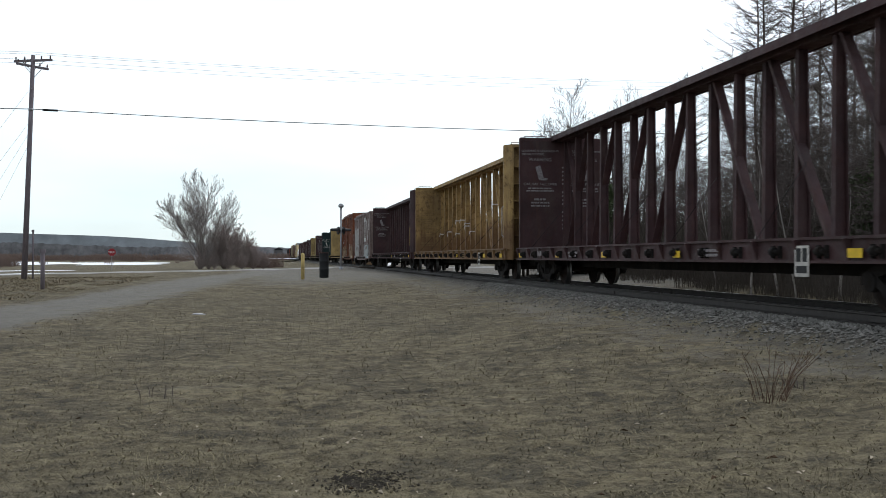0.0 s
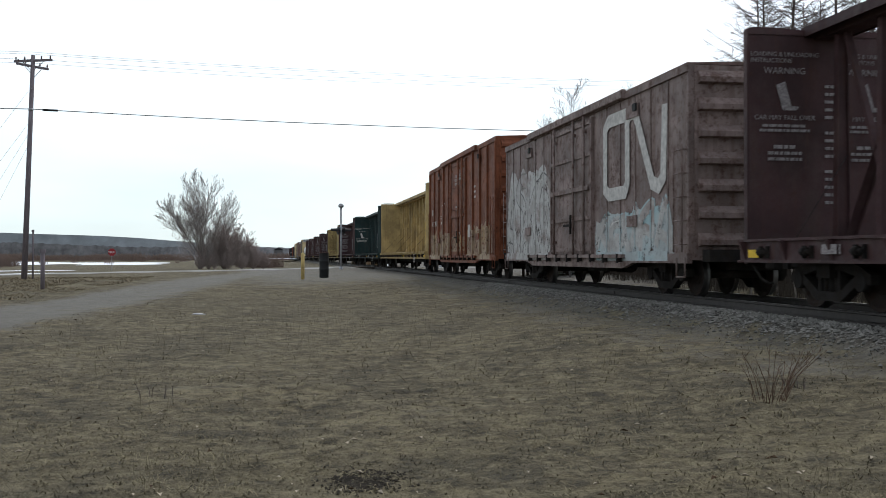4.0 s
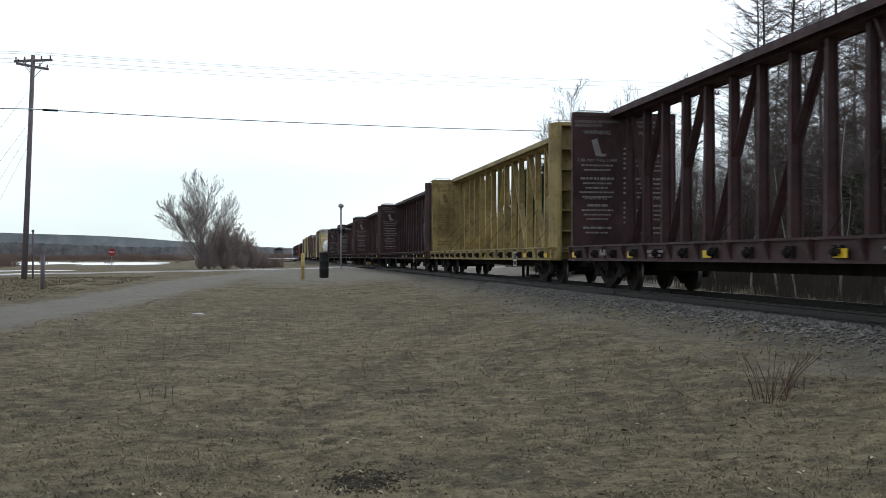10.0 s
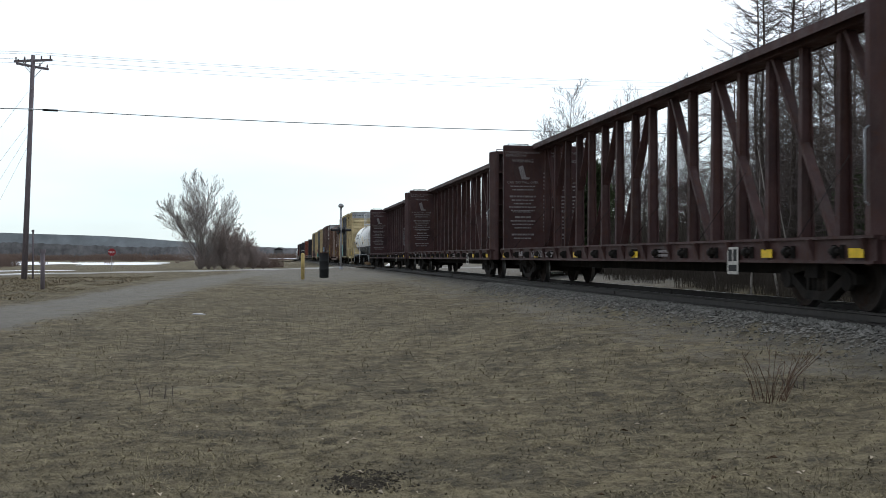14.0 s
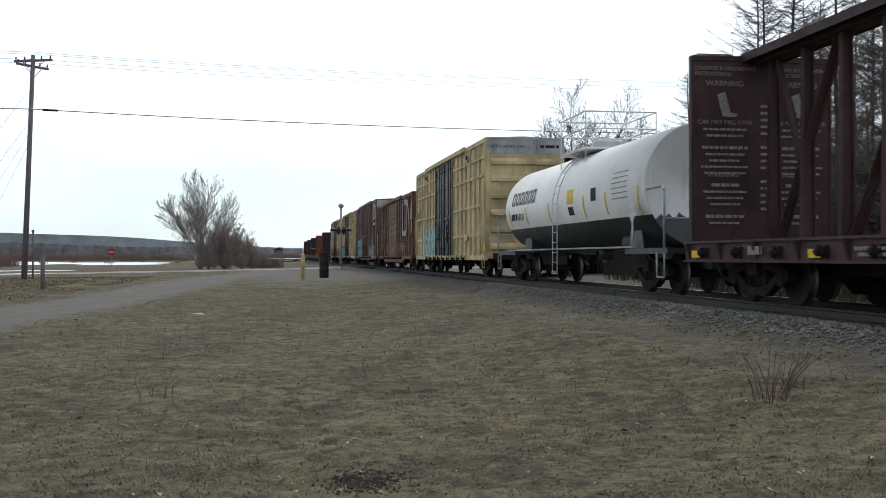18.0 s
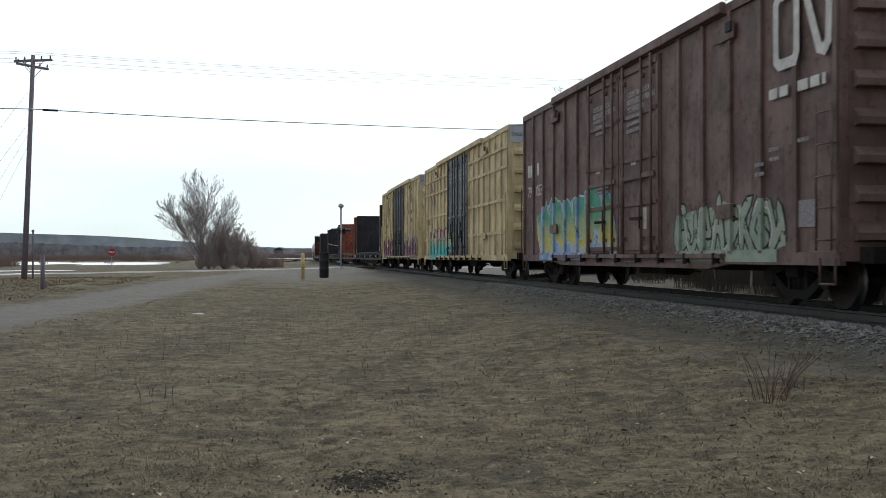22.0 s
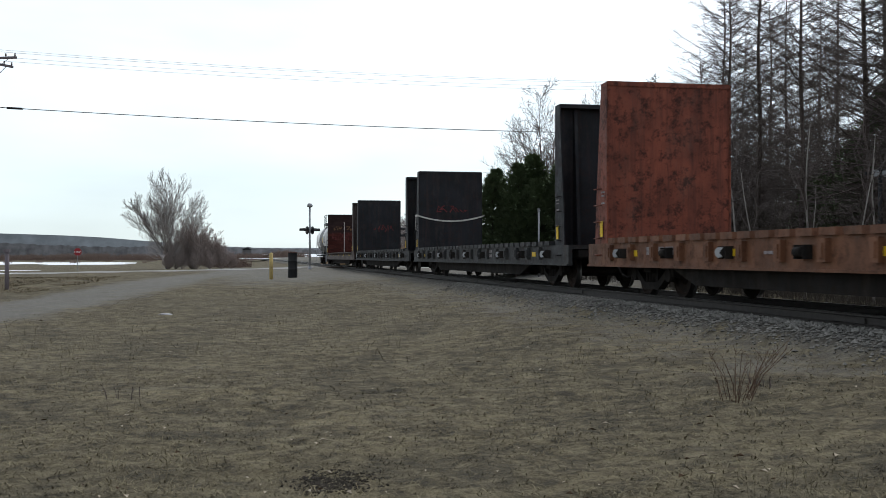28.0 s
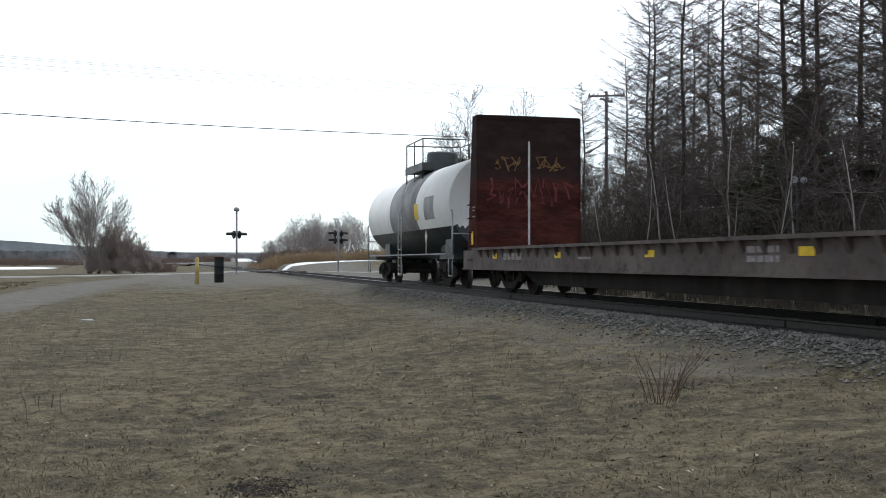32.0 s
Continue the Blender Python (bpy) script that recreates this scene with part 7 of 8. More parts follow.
# the big bare tree across the road and the thicket beside it
def vase_shapes(seed, height, width, stems=9, thin=0.010, low=0.04):
    """A bare tree whose limbs part near the ground and fan out to a rounded crown of fine twigs."""
    r = random.Random(seed)
    trunk, crown = Shape(), Shape()
    tube(trunk, [(0, 0, -0.3), (0.02, 0, 0.5), (0, 0.05, 1.3), (0.05, 0.0, 2.2)], [0.03 * height * w * (1 if low > 0 else 0.3) for w in (1.0, 0.7, 0.55, 0.3)], 9)

    def grow(p, d, ln, rad, level):
        n = (7, 4, 3, 2)[level]
        pts = [p]
        for _ in range(n):
            d = (d + Vector((r.uniform(-1, 1), r.uniform(-1, 1), r.uniform(-0.6, 0.9))) * (0.11 + 0.05 * level) + Vector((0, 0, 0.05 + 0.04 * level))).normalized()
            pts.append(pts[-1] + d * (ln / n))
        for k in range(n):
            ra, rb_ = rad * (1 - 0.85 * k / n), rad * (1 - 0.85 * (k + 1) / n)
            stick(crown, tuple(pts[k]), tuple(pts[k + 1]), max(ra, thin), max(rb_, thin * 0.8), 6 if level == 0 else 3)
        if level == 3:
            return
        for k in range((13, 8, 5)[level]):
            f = (0.16 if level == 0 else 0.1) + 0.84 * (k + r.random()) / (13, 8, 5)[level]
            i = min(n - 1, int(f * n))
            q = pts[i].lerp(pts[i + 1], min(1.0, f * n - i))
            base = (pts[i + 1] - pts[i]).normalized()
            side = base.orthogonal().normalized()
            side.rotate(Matrix.Rotation(r.uniform(0, 6.283), 3, base))
            a = r.uniform(0.35, 0.8)
            grow(q, base * math.cos(a) + side * math.sin(a), ln * (0.62 - 0.34 * f) * r.uniform(0.7, 1.2), rad * (1 - 0.8 * f) * 0.5, level + 1)

    for k in range(stems):
        a, lean = 2.4 * k + r.uniform(-.3, .3), 0.10 + 0.95 * (k / (stems - 1)) ** 0.8
        way = Vector((math.cos(a) * math.sin(lean), math.sin(a) * math.sin(lean), math.cos(lean)))
        reach = 1 / math.sqrt((math.sin(lean) / (width * 0.5)) ** 2 + (math.cos(lean) / height) ** 2)
        grow(Vector((0, 0, r.uniform(low, 0.04 + 3.7 * low) * height)), way, reach * 0.80, 0.0085 * height, 0)
    return trunk, crown


lone = tree_from("bare_tree", vase_shapes(211, 9.1, 11.4, 12), (BARK_GREY, TWIG_HAZED), "spreading leafless tree beside the road", "tree")
place_tree(lone, -7.1, 108.0, 200, 1.0, first=True)
thicket = tree_from("thicket_shrub", vase_shapes(214, 5.2, 6.4, 14, 0.008, 0.0), (TWIG_ROSE, TWIG_ROSE), "dense rounded leafless shrub of reddish twigs", "shrub", "shrubs of the thicket")
place_tree(thicket, -4.6, 107.5, 50, 1.0, first=True)
for x, y, turn, size in ((-3.0, 108.2, 190, 0.8), (-1.9, 107.6, 300, 0.55), (-6.2, 107.0, 140, 0.62), (-4.9, 109.0, 250, 0.95), (-0.9, 108.8, 80, 0.36), (-5.6, 105.8, 20, 0.34), (-4.2, 105.6, 120, 0.38), (-2.9, 105.9, 210, 0.34), (-6.9, 106.2, 320, 0.30)):
    place_tree(thicket, x, y, turn, size)

sapling = tree_from("sapling", broad_shapes(231, 3.0, 0.5, 2, trunk_r=0.022, fork=0.45, kids=(5, 3, 2), thin=0.004), (BARK_PALE, TWIG), "slim pale-barked sapling at the wood's edge", "tree", "pale saplings")
for k, (x, y, s) in enumerate([(15.5, 32.4, 1.9), (15.9, 31.2, 2.2), (15.5, 29.3, 1.8), (16.2, 28.2, 2.3), (15.8, 25.4, 1.8), (18.0, 31.2, 1.6), (16.8, 22.4, 2.0), (16.2, 36.6, 1.5), (17.4, 26.6, 2.1)]):
    place_tree(sapling, x, y, 70 * k, s, first=k == 0)

# brush in the wood and along the far side of the line
brush = Shape()
bank = [bush_shape(400 + k, 2.6, 2.2, 46, 0.008) for k in range(5)]
rb = random.Random(9)


def strew(sh, src, x, y, s):
    z = ground_z(x, y)
    a = rb.uniform(0, 6.283)
    c, d = math.cos(a) * s, math.sin(a) * s
    sh.add([(x + vx * c - vy * d, y + vx * d + vy * c, z + vz * s) for vx, vy, vz in src.v], src.f)


for k in range(520):
    y = rb.uniform(16, 100)
    x = rb.uniform(17.6, 34) if y < 60 else rb.uniform(22, 50)
    if k > 400:
        x, y = rb.uniform(17.5, 30), rb.uniform(40, 72)
    strew(brush, rb.choice(bank), x, y, rb.uniform(0.6, 1.5))
for _ in range(110):  # low growth along the far bank
    strew(brush, rb.choice(bank), rb.uniform(15.2, 19.0), rb.uniform(17, 46), rb.uniform(0.22, 0.5))
tagged(part("undergrowth", brush, bark("undergrowth_twigs", (0.075, 0.064, 0.054))), "tangled leafless undergrowth at the wood's edge", "undergrowth", kind="stuff")


# ---- far country ----
far_wood = Shape()
rf = random.Random(31)
small = [broad_shapes(500 + k, 8.0, 0.62, 4, thin=0.008, fork=0.1, kids=(9, 7, 5, 3)) for k in range(3)]
for _ in range(110):
    y = rf.uniform(146, 190)
    a = 5.0 + 12.5 * rf.random()
    x = y * math.tan(radians(a))
    s = rf.uniform(0.75, 1.1) * (0.45 + 0.45 * smooth(5.0, 7.5, a))
    for sh in rf.choice(small):
        strew(far_wood, sh, x, y, s)
tagged(part("far_wood", far_wood, bark("far_pale_twigs", (0.27, 0.235, 0.225))), "distant leafless wood beyond the crossing", "trees", kind="stuff")
brushes = Shape()
wide = [bush_shape(450 + k, 2.4, 5.0, 90, 0.02) for k in range(3)]
for _ in range(80):
    y = rf.uniform(134, 150)
    strew(brushes, rf.choice(wide), y * math.tan(radians(rf.uniform(4.9, 19))), y, rf.uniform(0.5, 0.95))
for _ in range(14):
    strew(brushes, rf.choice(wide), rf.uniform(-3, 0.5), rf.uniform(118, 150), rf.uniform(0.3, 0.6))
reeds = Shape()
stem = [bush_shape(480 + k, 1.5, 4.0, 160, 0.014, 0.15) for k in range(3)]
for _ in range(90):
    y = rf.uniform(126, 136)
    strew(reeds, rf.choice(stem), y * math.tan(radians(rf.uniform(5.0, 19))), y, rf.uniform(0.6, 1.0))
tagged(part("reeds", reeds, bark("tan_reeds", (0.34, 0.25, 0.16))), "band of tan dead reeds beyond the crossing", "reeds", kind="stuff")
for _ in range(50):
    strew(brushes, rf.choice(wide), rf.uniform(-64, -40), rf.uniform(150, 200), rf.uniform(0.5, 1.2))
for _ in range(260):
    strew(brushes, rf.choice(wide), rf.uniform(-170, 30), rf.uniform(440, 600), rf.uniform(0.7, 1.6))
for _ in range(24):
    strew(brushes, rf.choice(wide), rf.uniform(-110, -20), rf.uniform(230, 420), rf.uniform(0.2, 0.5))
tagged(part("far_brush", brushes, TWIG_RED), "reddish leafless brush across the fields", "brush", kind="stuff")


def ridge(name, label, dist, half, height, seed, mat, rough=0.25, lo=-4.0, tooth=0.0, n=420, deep=40):
    """A long wooded rise seen far off: a bank with an uneven crest."""
    sh = Shape()
    vs = []
    rr = random.Random(seed)
    for k in range(n + 1):
        u = -1 + 2 * k / n
        x = u * half
        h = height(x) * (1 + rough * noise.noise((x * 0.004, seed, 0))) + tooth * rr.random()
        vs += [(x, dist, lo), (x, dist + deep, max(lo + 1, h)), (x, dist + deep + 100, lo)]
    sh.add(vs, [(3 * k, 3 * k + 3, 3 * k + 4, 3 * k + 1) for k in range(n)] + [(3 * k + 1, 3 * k + 4, 3 * k + 5, 3 * k + 2) for k in range(n)])
    return tagged(part(name, sh, mat), label, "hill", kind="structure")


# the haze of distance is mixed into both base colours: paler, greyer, bluer
HAZED_HILL = plain("hazed_wooded_hill", (0.19, 0.205, 0.215), 1.0, vary=0.22, scale=0.03)
HAZED_WOODS = plain("hazed_leafless_woods", (0.155, 0.150, 0.152), 1.0, vary=0.35, scale=0.25)
ridge("far_hill", "long low wooded hill on the horizon, coloured blue-grey as through haze", 2600, 3200, lambda x: float(np.interp(x, (-1500, -629, -310, -45, 54, 900), (40, 61, 46, 27, 23, 24))), 3, HAZED_HILL, 0.06, -6)
ridge("far_woods", "dark band of leafless woods across the fields, greyed as through haze", 640, 1400, lambda x: 7.0 + 3.0 * smooth(-60, -160, x) - 2.5 * smooth(-40, 60, x), 5, HAZED_WOODS, 0.4, -4, tooth=0.9, n=1800, deep=3)

SNOW = plain("old_snow", (0.78, 0.80, 0.83), 0.7, vary=0.06, scale=2)


def snow_patch(x, y, rx, ry, seed, turn=0.0, lift=0.05):
    sh = Shape()
    n, rings = 48, 6
    lies = y < 150  # near ones lie on the uneven ground
    flat = max(ground_z(x + dx, y + dy) for dx in (-rx, 0, rx) for dy in (-ry, 0, ry)) + 0.01
    ca, sa_ = math.cos(radians(turn)), math.sin(radians(turn))
    vs = []
    for j in range(rings + 1):
        for k in range(n):
            a = 2 * math.pi * k / n
            q = (0.75 + 0.45 * noise.noise((math.cos(a) * 1.6 + seed, math.sin(a) * 1.6, seed * 0.37))) * (j + 0.05) / (rings + 0.05)
            p, w = rx * q * math.cos(a), ry * q * math.sin(a)
            p, w = p * ca - w * sa_, p * sa_ + w * ca
            z = (ground_z(x + p, y + w) + 0.05 * (1 - (j / rings) ** 4) + 0.02) if lies else flat + lift * (1 - j / rings)
            vs.append((p, w, z - flat))
    sh.add(vs, [(j * n + k, j * n + (k + 1) % n, (j + 1) * n + (k + 1) % n, (j + 1) * n + k) for j in range(rings) for k in range(n)], True)
    ob = part("snow_patch", sh, SNOW)
    ob.matrix_basis = pose(x, y, flat)
    return tagged(ob, "thin leftover patch of old snow on the field", "snow", "snow patches")


ridge("snow_field", "strip of snow on the field below the far woods", 590, 60, lambda x: 0.9 + 1.7 * smooth(8, 14, x) * smooth(52, 46, x) + 0.8 * smooth(-2, -10, x), 8, SNOW, 0.1, -1.6, n=200, deep=25)
snow_patch(-52, 262, 30, 62, 1)
snow_patch(-86, 300, 34, 70, 2)
snow_patch(-32, 235, 12, 34, 3)
snow_patch(-70, 200, 20, 14, 9)
snow_patch(-23, 100, 6.0, 1.6, 4, 22)
snow_patch(-17.5, 76.5, 3.6, 0.5, 5, 28)
snow_patch(5.2, 330, 9, 36, 6)
snow_patch(15.2, 118, 4.6, 3.5, 7)
snow_patch(21.5, 119, 3.0, 2.0, 12)
snow_patch(16.5, 60.0, 1.6, 3.0, 8)

# ---- roadside things ----
WOOD_POLE = bark("weathered_pole", (0.17, 0.145, 0.155), 0.25)
GALV = plain("galvanised_pipe", (0.30, 0.30, 0.31), 0.5, 0.6)
BLACK = plain("matt_black", (0.016, 0.016, 0.017), 0.6)
BOLLARD = painted("bollard_yellow", (0.52, 0.385, 0.14), rust=(0.22, 0.13, 0.06), wear=0.4)
SIGN_RED = plain("stop_sign_red", (0.30, 0.025, 0.03), 0.5, vary=0.1)
SIGN_WHITE = plain("sign_white", (0.7, 0.7, 0.68), 0.5, vary=0.05)
LENS = plain("dark_red_lens", (0.09, 0.012, 0.012), 0.2)
CABLE = plain("cable_black", (0.09, 0.09, 0.095), 0.7)
INSULATOR = plain("brown_insulator", (0.12, 0.08, 0.07), 0.3)


def utility_pole(x, y, height, turn, lean, label, arm_turn=55):
    ob = thing("utility_pole", label, "utility pole", "utility poles", at=(x, y, ground_z(x, y)))
    ob.rotation_euler = (0, radians(lean), radians(turn))
    part("pole", Shape().rod((0, 0, -0.5), (0, 0, height), 0.165, 12, 0.11), WOOD_POLE, ob)
    for z, w, s in ((height - 0.30, 1.25, 1), (height - 0.62, 0.95, -1)):
        arm = part("crossarm", Shape().box(-0.06, 0.06, -w, w, z - 0.06, z + 0.06).path([(0.05, w * 0.6, z), (0.05, 0.08, z - 0.6), (0.05, -w * 0.6, z)], 0.018), WOOD_POLE, ob)
        arm.rotation_euler = (0, 0, radians(arm_turn * s))
        for k in (-0.92, -0.45, 0.45, 0.92):
            part("insulator", Shape().lathe([(z + 0.06, 0.015), (z + 0.12, 0.05), (z + 0.18, 0.035), (z + 0.22, 0.05), (z + 0.26, 0.0)], "z", (0, k * w, 0), 8), INSULATOR, arm)
    part("pole_band", Shape().rod((0, 0, height - 3.1), (0, 0, height - 2.95), 0.13, 10).rod((0, -0.5, height - 1.9), (0, 0.5, height - 1.9), 0.02, 5), GALV, ob)
    return ob


P1, P2, P0 = (-13.48, 60.9), (29.2, 66.6), (-56.0, 52.0)
H1 = 12.4
wire_turn = math.degrees(math.atan2(P2[1] - P1[1], P2[0] - P1[0]))
pole_a = utility_pole(*P1, H1, wire_turn, 2.0, "tall weathered wooden utility pole with two crossarms")
pole_b = utility_pole(*P2, 12.4, wire_turn, 0, "wooden utility pole at the wood's edge")
pole_c = utility_pole(*P0, 12.4, wire_turn, 0, "tall weathered wooden utility pole beside the road")
wires = thing("overhead_wires", "thin overhead power and telephone wires", "wires", kind="structure")


def span(a, b, sag, rad, n=18):
    sh = Shape()
    pts = [tuple(a[i] + (b[i] - a[i]) * k / n - (sag * 4 * (k / n) * (1 - k / n) if i == 2 else 0) for i in range(3)) for k in range(n + 1)]
    for p, q in zip(pts, pts[1:]):
        stick(sh, p, q, rad, rad, 4)
    return part("wire", sh, CABLE, wires)


za, zb, zc = (ground_z(*p) for p in (P1, P2, P0))
tip = math.sin(radians(2.0)) * H1
for off, dz, rad in ((-1.1, -0.05, 0.007), (-0.5, -0.05, 0.007), (0.55, -0.36, 0.007), (1.1, -0.05, 0.007)):
    nxv, nyv = -math.sin(radians(wire_turn)) * off, math.cos(radians(wire_turn)) * off
    span((P1[0] + tip + nxv, P1[1] + nyv, za + H1 + dz), (P2[0] + nxv, P2[1] + nyv, zb + 12.4 + dz), 0.35, rad)
    span((P1[0] + tip + nxv, P1[1] + nyv, za + H1 + dz), (P0[0] + nxv, P0[1] + nyv, zc + 12.4 + dz), 0.4, rad)
span((P1[0] + tip * 0.75, P1[1], za + 9.4), (P2[0], P2[1], zb + 9.0), 0.25, 0.022)
span((P1[0] + tip * 0.75, P1[1], za + 9.4), (P0[0], P0[1], zc + 9.4), 0.3, 0.022)
part("splice_case", Shape().rod((P1[0] + tip * 0.75 + 0.6, P1[1] + 0.08, za + 9.38), (P1[0] + tip * 0.75 + 1.4, P1[1] + 0.18, za + 9.37), 0.06, 8), BLACK, wires)
for k, (dx, zt) in enumerate(((-3.6, 10.4), (-3.0, 8.6), (-2.4, 8.0), (-1.9, 7.4))):
    span((P1[0] + 0.2, P1[1], za + zt), (P1[0] + dx * 1.6, P1[1] - 4.5 + k, ground_z(P1[0] + dx * 1.6, P1[1] - 4.5 + k)), 0.0, 0.006, 2)


def crossing_signal(x, y, height, turn, label, rows=(), bell=True, spread=0.42):
    ob = thing("crossing_signal", label, "crossing signal", "crossing signals", at=(x, y, ground_z(x, y)))
    ob.rotation_euler = (0, 0, radians(turn))
    part("mast", Shape().rod((0, 0, -0.3), (0, 0, height), 0.075, 10).rod((0, 0, -0.2), (0, 0, 0.2), 0.14, 10), GALV, ob, "galvanised steel mast")
    if bell:
        part("bell", Shape().lathe([(height, 0.05), (height + 0.05, 0.20), (height + 0.2, 0.22), (height + 0.32, 0.13), (height + 0.36, 0.0)], "z", seg=14), GALV, ob)
    for z in rows:
        arm = [(-spread, 0, z)] + [(-spread * math.cos(math.pi * k / 6), 0, z + 0.30 * math.sin(math.pi * k / 6)) for k in range(1, 6)] + [(spread, 0, z)]
        part("light_arm", Shape().path(arm, 0.035), GALV, ob)
        for s in (-1, 1):
            lamp = part("lamp", Shape().lathe([(-0.12, 0.0), (-0.12, 0.12), (0.0, 0.19), (0.0, 0.32), (0.025, 0.32), (0.025, 0.0)], "z", seg=18), BLACK, ob)
            lamp.matrix_basis = pose(s * spread, 0, z, 0, 90 * s, 0)
            hood = Shape()
            for k in range(12):
                a, b = math.pi * (k - 1) / 10, math.pi * k / 10
                x0, x1 = s * (spread + 0.02), s * (spread + 0.62)
                hood.add([(x0, 0.19 * math.cos(a), z + 0.19 * math.sin(a)), (x0, 0.19 * math.cos(b), z + 0.19 * math.sin(b)), (x1, 0.14 * math.cos(b), z + 0.16 * math.sin(b)), (x1, 0.14 * math.cos(a), z + 0.16 * math.sin(a))], [(0, 1, 2, 3)])
            part("hood", hood, BLACK, ob)
            part("lens", Shape().rod((s * (spread + 0.027), 0, z), (s * (spread + 0.045), 0, z), 0.15, 14), LENS, ob)
    return ob


crossing_signal(5.4, 83.4, 4.85, 22, "railway crossing signal mast with hooded lamps and a bell", rows=(3.05,), spread=0.22)
crossing_signal(15.1, 94.0, 4.75, 18, "railway crossing signal mast with four hooded lamps", rows=(3.42, 2.80), bell=False, spread=0.30)

bol = thing("bollard", "weathered yellow steel pipe bollard by the road", "bollard", at=(1.65, 57.5, ground_z(1.65, 57.5)))
part("pipe", Shape().rod((0, 0, -0.3), (0, 0, 1.36), 0.1, 14).lathe([(1.36, 0.1), (1.42, 0.07), (1.45, 0.0)], "z", seg=14), BOLLARD, bol)
binx, biny = 2.95, 60.5
bin_ = thing("black_bin", "black steel drum bin with a rusty rim", "bin", at=(binx, biny, ground_z(binx, biny)))
part("drum", Shape().lathe([(0.0, 0.0), (0.0, 0.25), (0.05, 0.265), (0.45, 0.265), (0.47, 0.28), (0.5, 0.265), (0.92, 0.265), (0.94, 0.28), (0.97, 0.265), (1.4, 0.265), (1.43, 0.28), (1.44, 0.25), (1.2, 0.25)], "z", seg=24), BLACK, bin_)
part("rim", Shape().lathe([(1.40, 0.268), (1.40, 0.285), (1.45, 0.285), (1.45, 0.25)], "z", seg=24), RUST_PANEL, bin_, "rusty rim")

stop = thing("stop_sign", "red octagonal stop sign on a thin post", "road sign", at=(-14.7, 101.5, ground_z(-14.7, 101.5)))
stop.rotation_euler = (0, 0, radians(12))
part("post", Shape().box(-0.03, 0.03, -0.02, 0.02, -0.3, 2.1), GALV, stop)
octo = Shape()
o8 = [(0.36 * math.cos(radians(22.5 + 45 * k)), 1.72 + 0.36 * math.sin(radians(22.5 + 45 * k))) for k in range(8)]
octo.add([(x, -0.03, z) for x, z in o8] + [(x, -0.024, z) for x, z in o8], [tuple(range(8)), tuple(range(15, 7, -1))] + [(k, (k + 1) % 8, (k + 1) % 8 + 8, k + 8) for k in range(8)])
plate = part("sign_plate", octo, SIGN_RED, stop)
lettering("STOP", 0.26, SIGN_WHITE, plate, (-0.32, -0.034, 1.63), turn=(90, 0, 0), thick=0.001, wide=0.95)


def marker_post(x, y, h, mat, label, rad=0.06, name="marker_post"):
    ob = thing(name, label, "post", "roadside posts", at=(x, y, ground_z(x, y)))
    part("post", Shape().rod((0, 0, -0.2), (0, 0, h), rad, 8), mat, ob)
    part("cap", Shape().box(-rad * 1.2, rad * 1.2, -rad * 1.2, rad * 1.2, h, h + 0.14), mat, ob)
    return ob


marker_post(-9.55, 46.5, 1.55, WOOD_POLE, "short wooden post beside the lane", 0.09)
marker_post(-13.15, 61.5, 2.6, WOOD_POLE, "thin dark stake near the utility pole", 0.05)
marker_post(-25.0, 98.0, 1.2, SIGN_WHITE, "short white marker post across the road", 0.06)
marker_post(15.2, 52.5, 3.4, GALV, "thin grey post beside the spruces", 0.05)
# a pair of white round targets on a post beyond the line
tgt = thing("target_post", "dark post with two white round reflector discs", "signal", at=(19.35, 29.2, ground_z(19.35, 29.2)))
part("post", Shape().rod((0, 0, -0.2), (0, 0, 4.0), 0.07, 8).box(-0.5, 0.5, -0.04, 0.04, 3.75, 3.85), BLACK, tgt)
for s in (-0.17, 0.17):
    part("disc", Shape().rod((s - 0.05, -0.1, 3.8), (s - 0.06, -0.12, 3.8), 0.11, 18), GREY_ROOF, tgt, "pale reflector disc")
shed = thing("far_building", "small dark building far across the fields", "building", at=(3.5, 560, ground_z(3.5, 560)))
part("wall", Shape().box(-2.2, 2.2, -3, 3, -1, 5.0), HAZED_WOODS, shed)
part("roof", Shape().sweep_y([(-2.6, 5.0), (2.6, 5.0), (0.0, 6.6)], -3.2, 3.2), BLACK, shed)

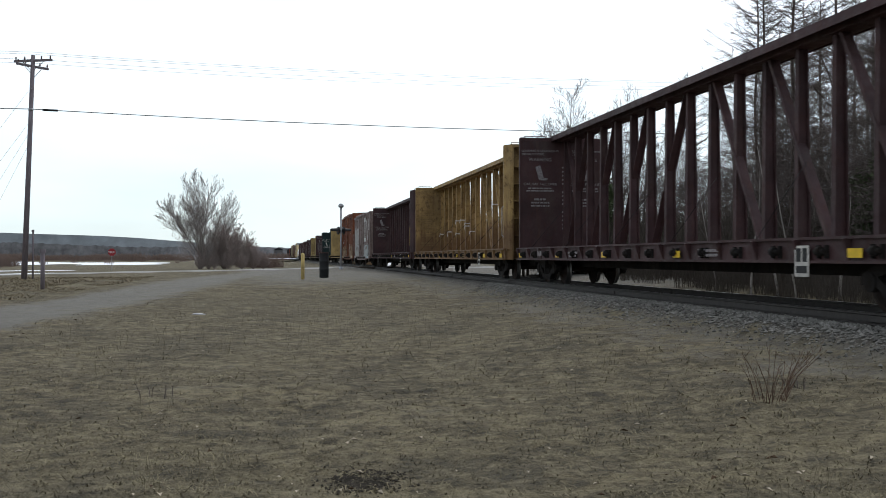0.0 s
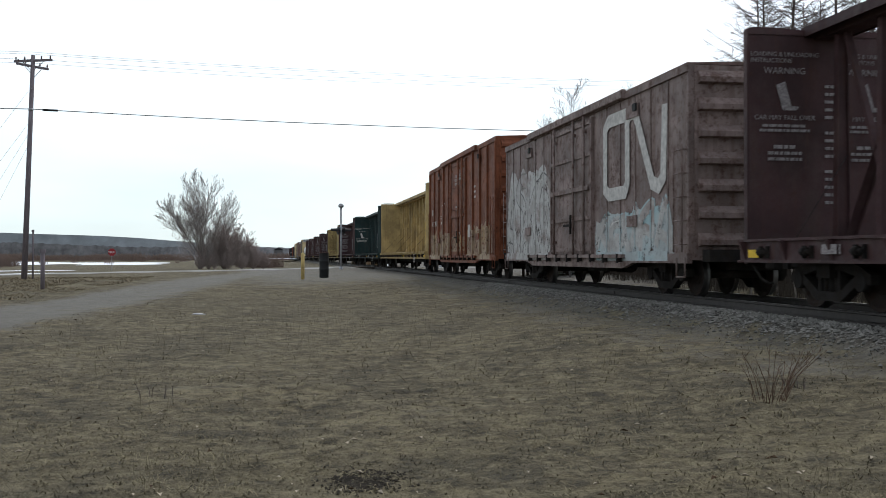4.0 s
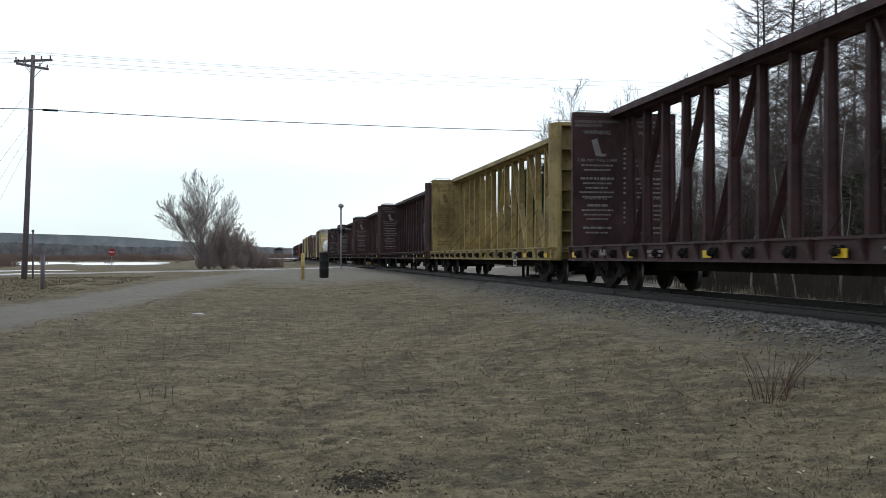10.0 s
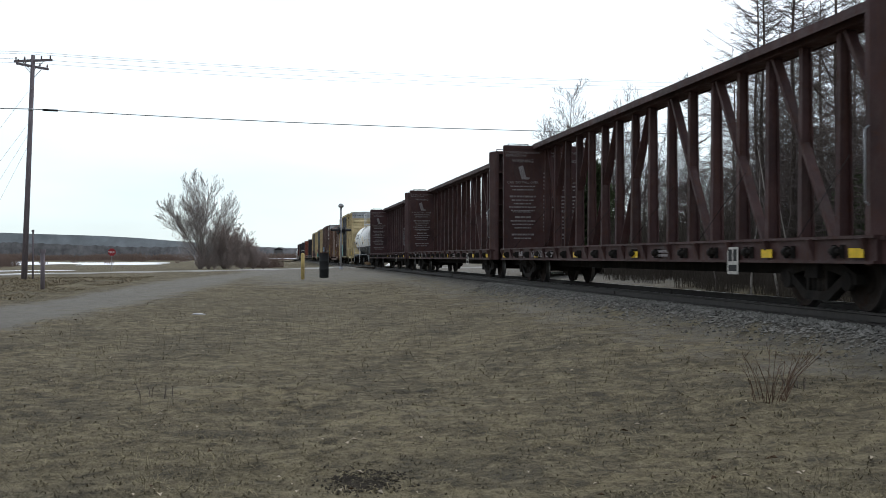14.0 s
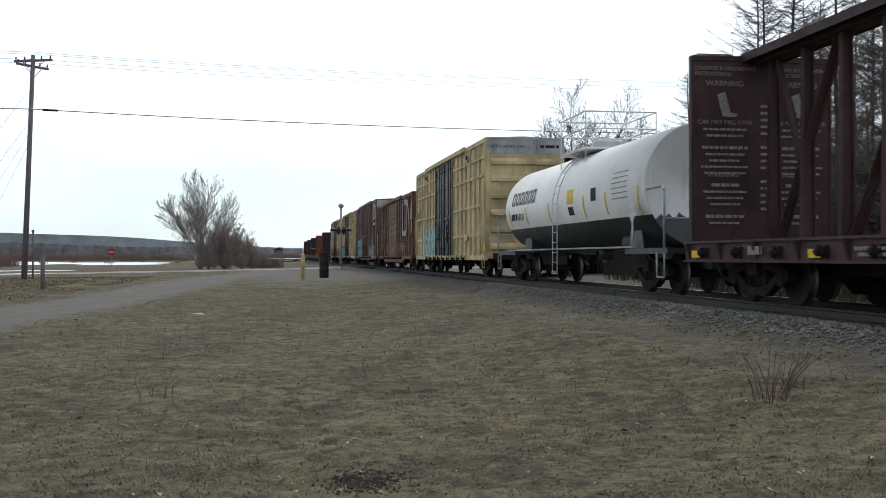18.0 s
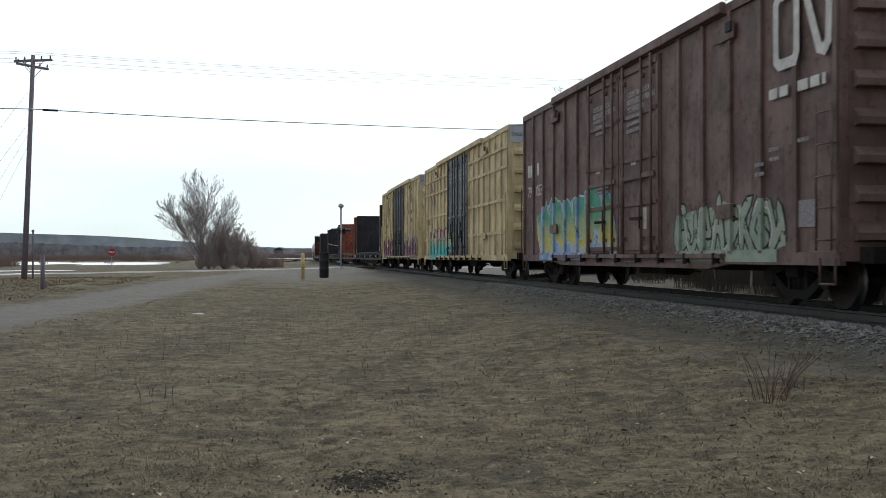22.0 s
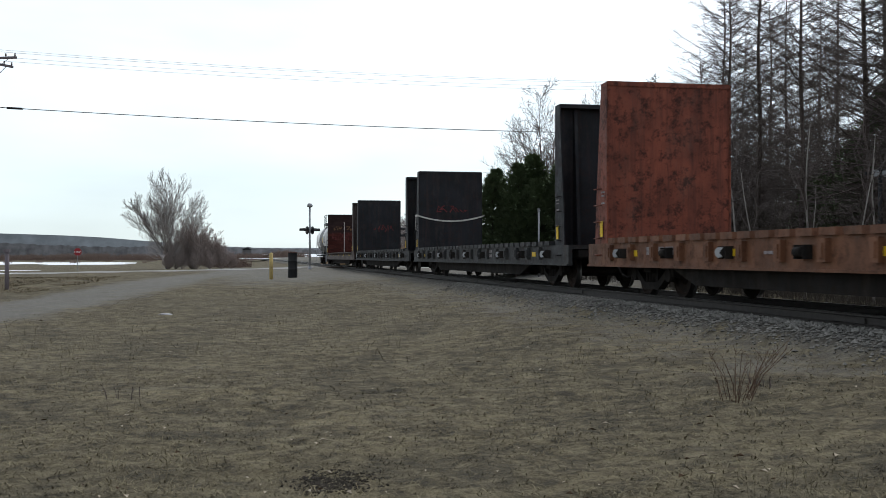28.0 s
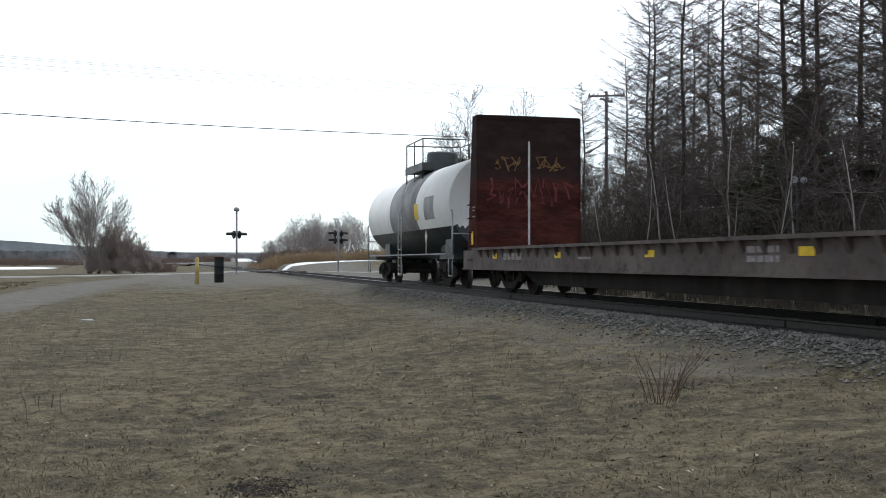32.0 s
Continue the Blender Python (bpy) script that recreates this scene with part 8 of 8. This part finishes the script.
# near bits: a dark tuft, a twiggy bush, a pale stone
STEM = bark("rusty_stems", (0.11, 0.072, 0.052))
twig = thing("twig_bush", "small leafless bush of thin reddish stems in the grass", "bush", at=(4.5, 9.0, ground_z(4.5, 9.0)))
for k in range(26):
    part("stem", bush_shape(900 + k, 0.60, 0.30, 1, 0.0021, 1.1), STEM, twig)
for (x, y, h, w, n, sd) in ((5.1, 9.6, 0.22, 0.3, 7, 901), (-1.2, 11.5, 0.20, 0.4, 6, 903)):
    t = thing("weed", "low dry weed with bare stems", "weed", "dry weeds", at=(x, y, ground_z(x, y)))
    tagged(part("stalk", bush_shape(sd, h, w, n, 0.003, 0.5), TWIG, t), kind="stuff")
pale = thing("flat_stone", "pale flat stone lying in the grass", "stone", at=(-1.9, 28.0, ground_z(-1.9, 28.0)))
part("stone", Shape().lathe([(-0.05, 0.14), (0.0, 0.2), (0.03, 0.12), (0.035, 0.0)], "z", seg=9), GALV, pale)
CHAR = plain("dark_soil", (0.046, 0.040, 0.033), 1.0, vary=0.4, scale=12)
mound = scatter_stones(1500, 8, lambda r: (0.61 + r.gauss(0, 0.105), 6.98 + r.gauss(0, 0.15)), (0.006, 0.017))
tagged(part("dark_clod", mound, CHAR), "dark clod of charred soil in the grass", "soil", kind="stuff")


# ---- what moves ----
DISTANCE = [(0.0, 0.0), (6.0, 97.8), (12.0, 195.6), (18.0, 293.4), (24.0, 391.2), (24.6, 401.0), (25.5, 415.9), (26.8, 437.6), (28.0, 458.4), (29.4, 482.25), (30.4, 499.4), (31.3, 514.9), (32.0, 526.9)]


def travelled(t):
    for (a, p), (b, q) in zip(DISTANCE, DISTANCE[1:]):
        if t <= b:
            return p + (q - p) * (t - a) / (b - a)
    return DISTANCE[-1][1]


def motions():
    for car, at in CARS:
        walk(car, [(t, pose(TRACK_X, at - s, 0)) for t, s in DISTANCE])
    first = wheelsets[0]
    walk(first, [(k / FPS, pose(0, 0, 0, math.degrees(travelled(k / FPS) / WHEEL_R))) for k in range(int(32 * FPS) + 1)])
    roll = first.animation_data
    for w in wheelsets[1:]:  # all wheels turn alike
        w.rotation_mode = "QUATERNION"
        keys = w.animation_data_create()
        keys.action = roll.action
        keys.action_slot = roll.action_slot


motions()
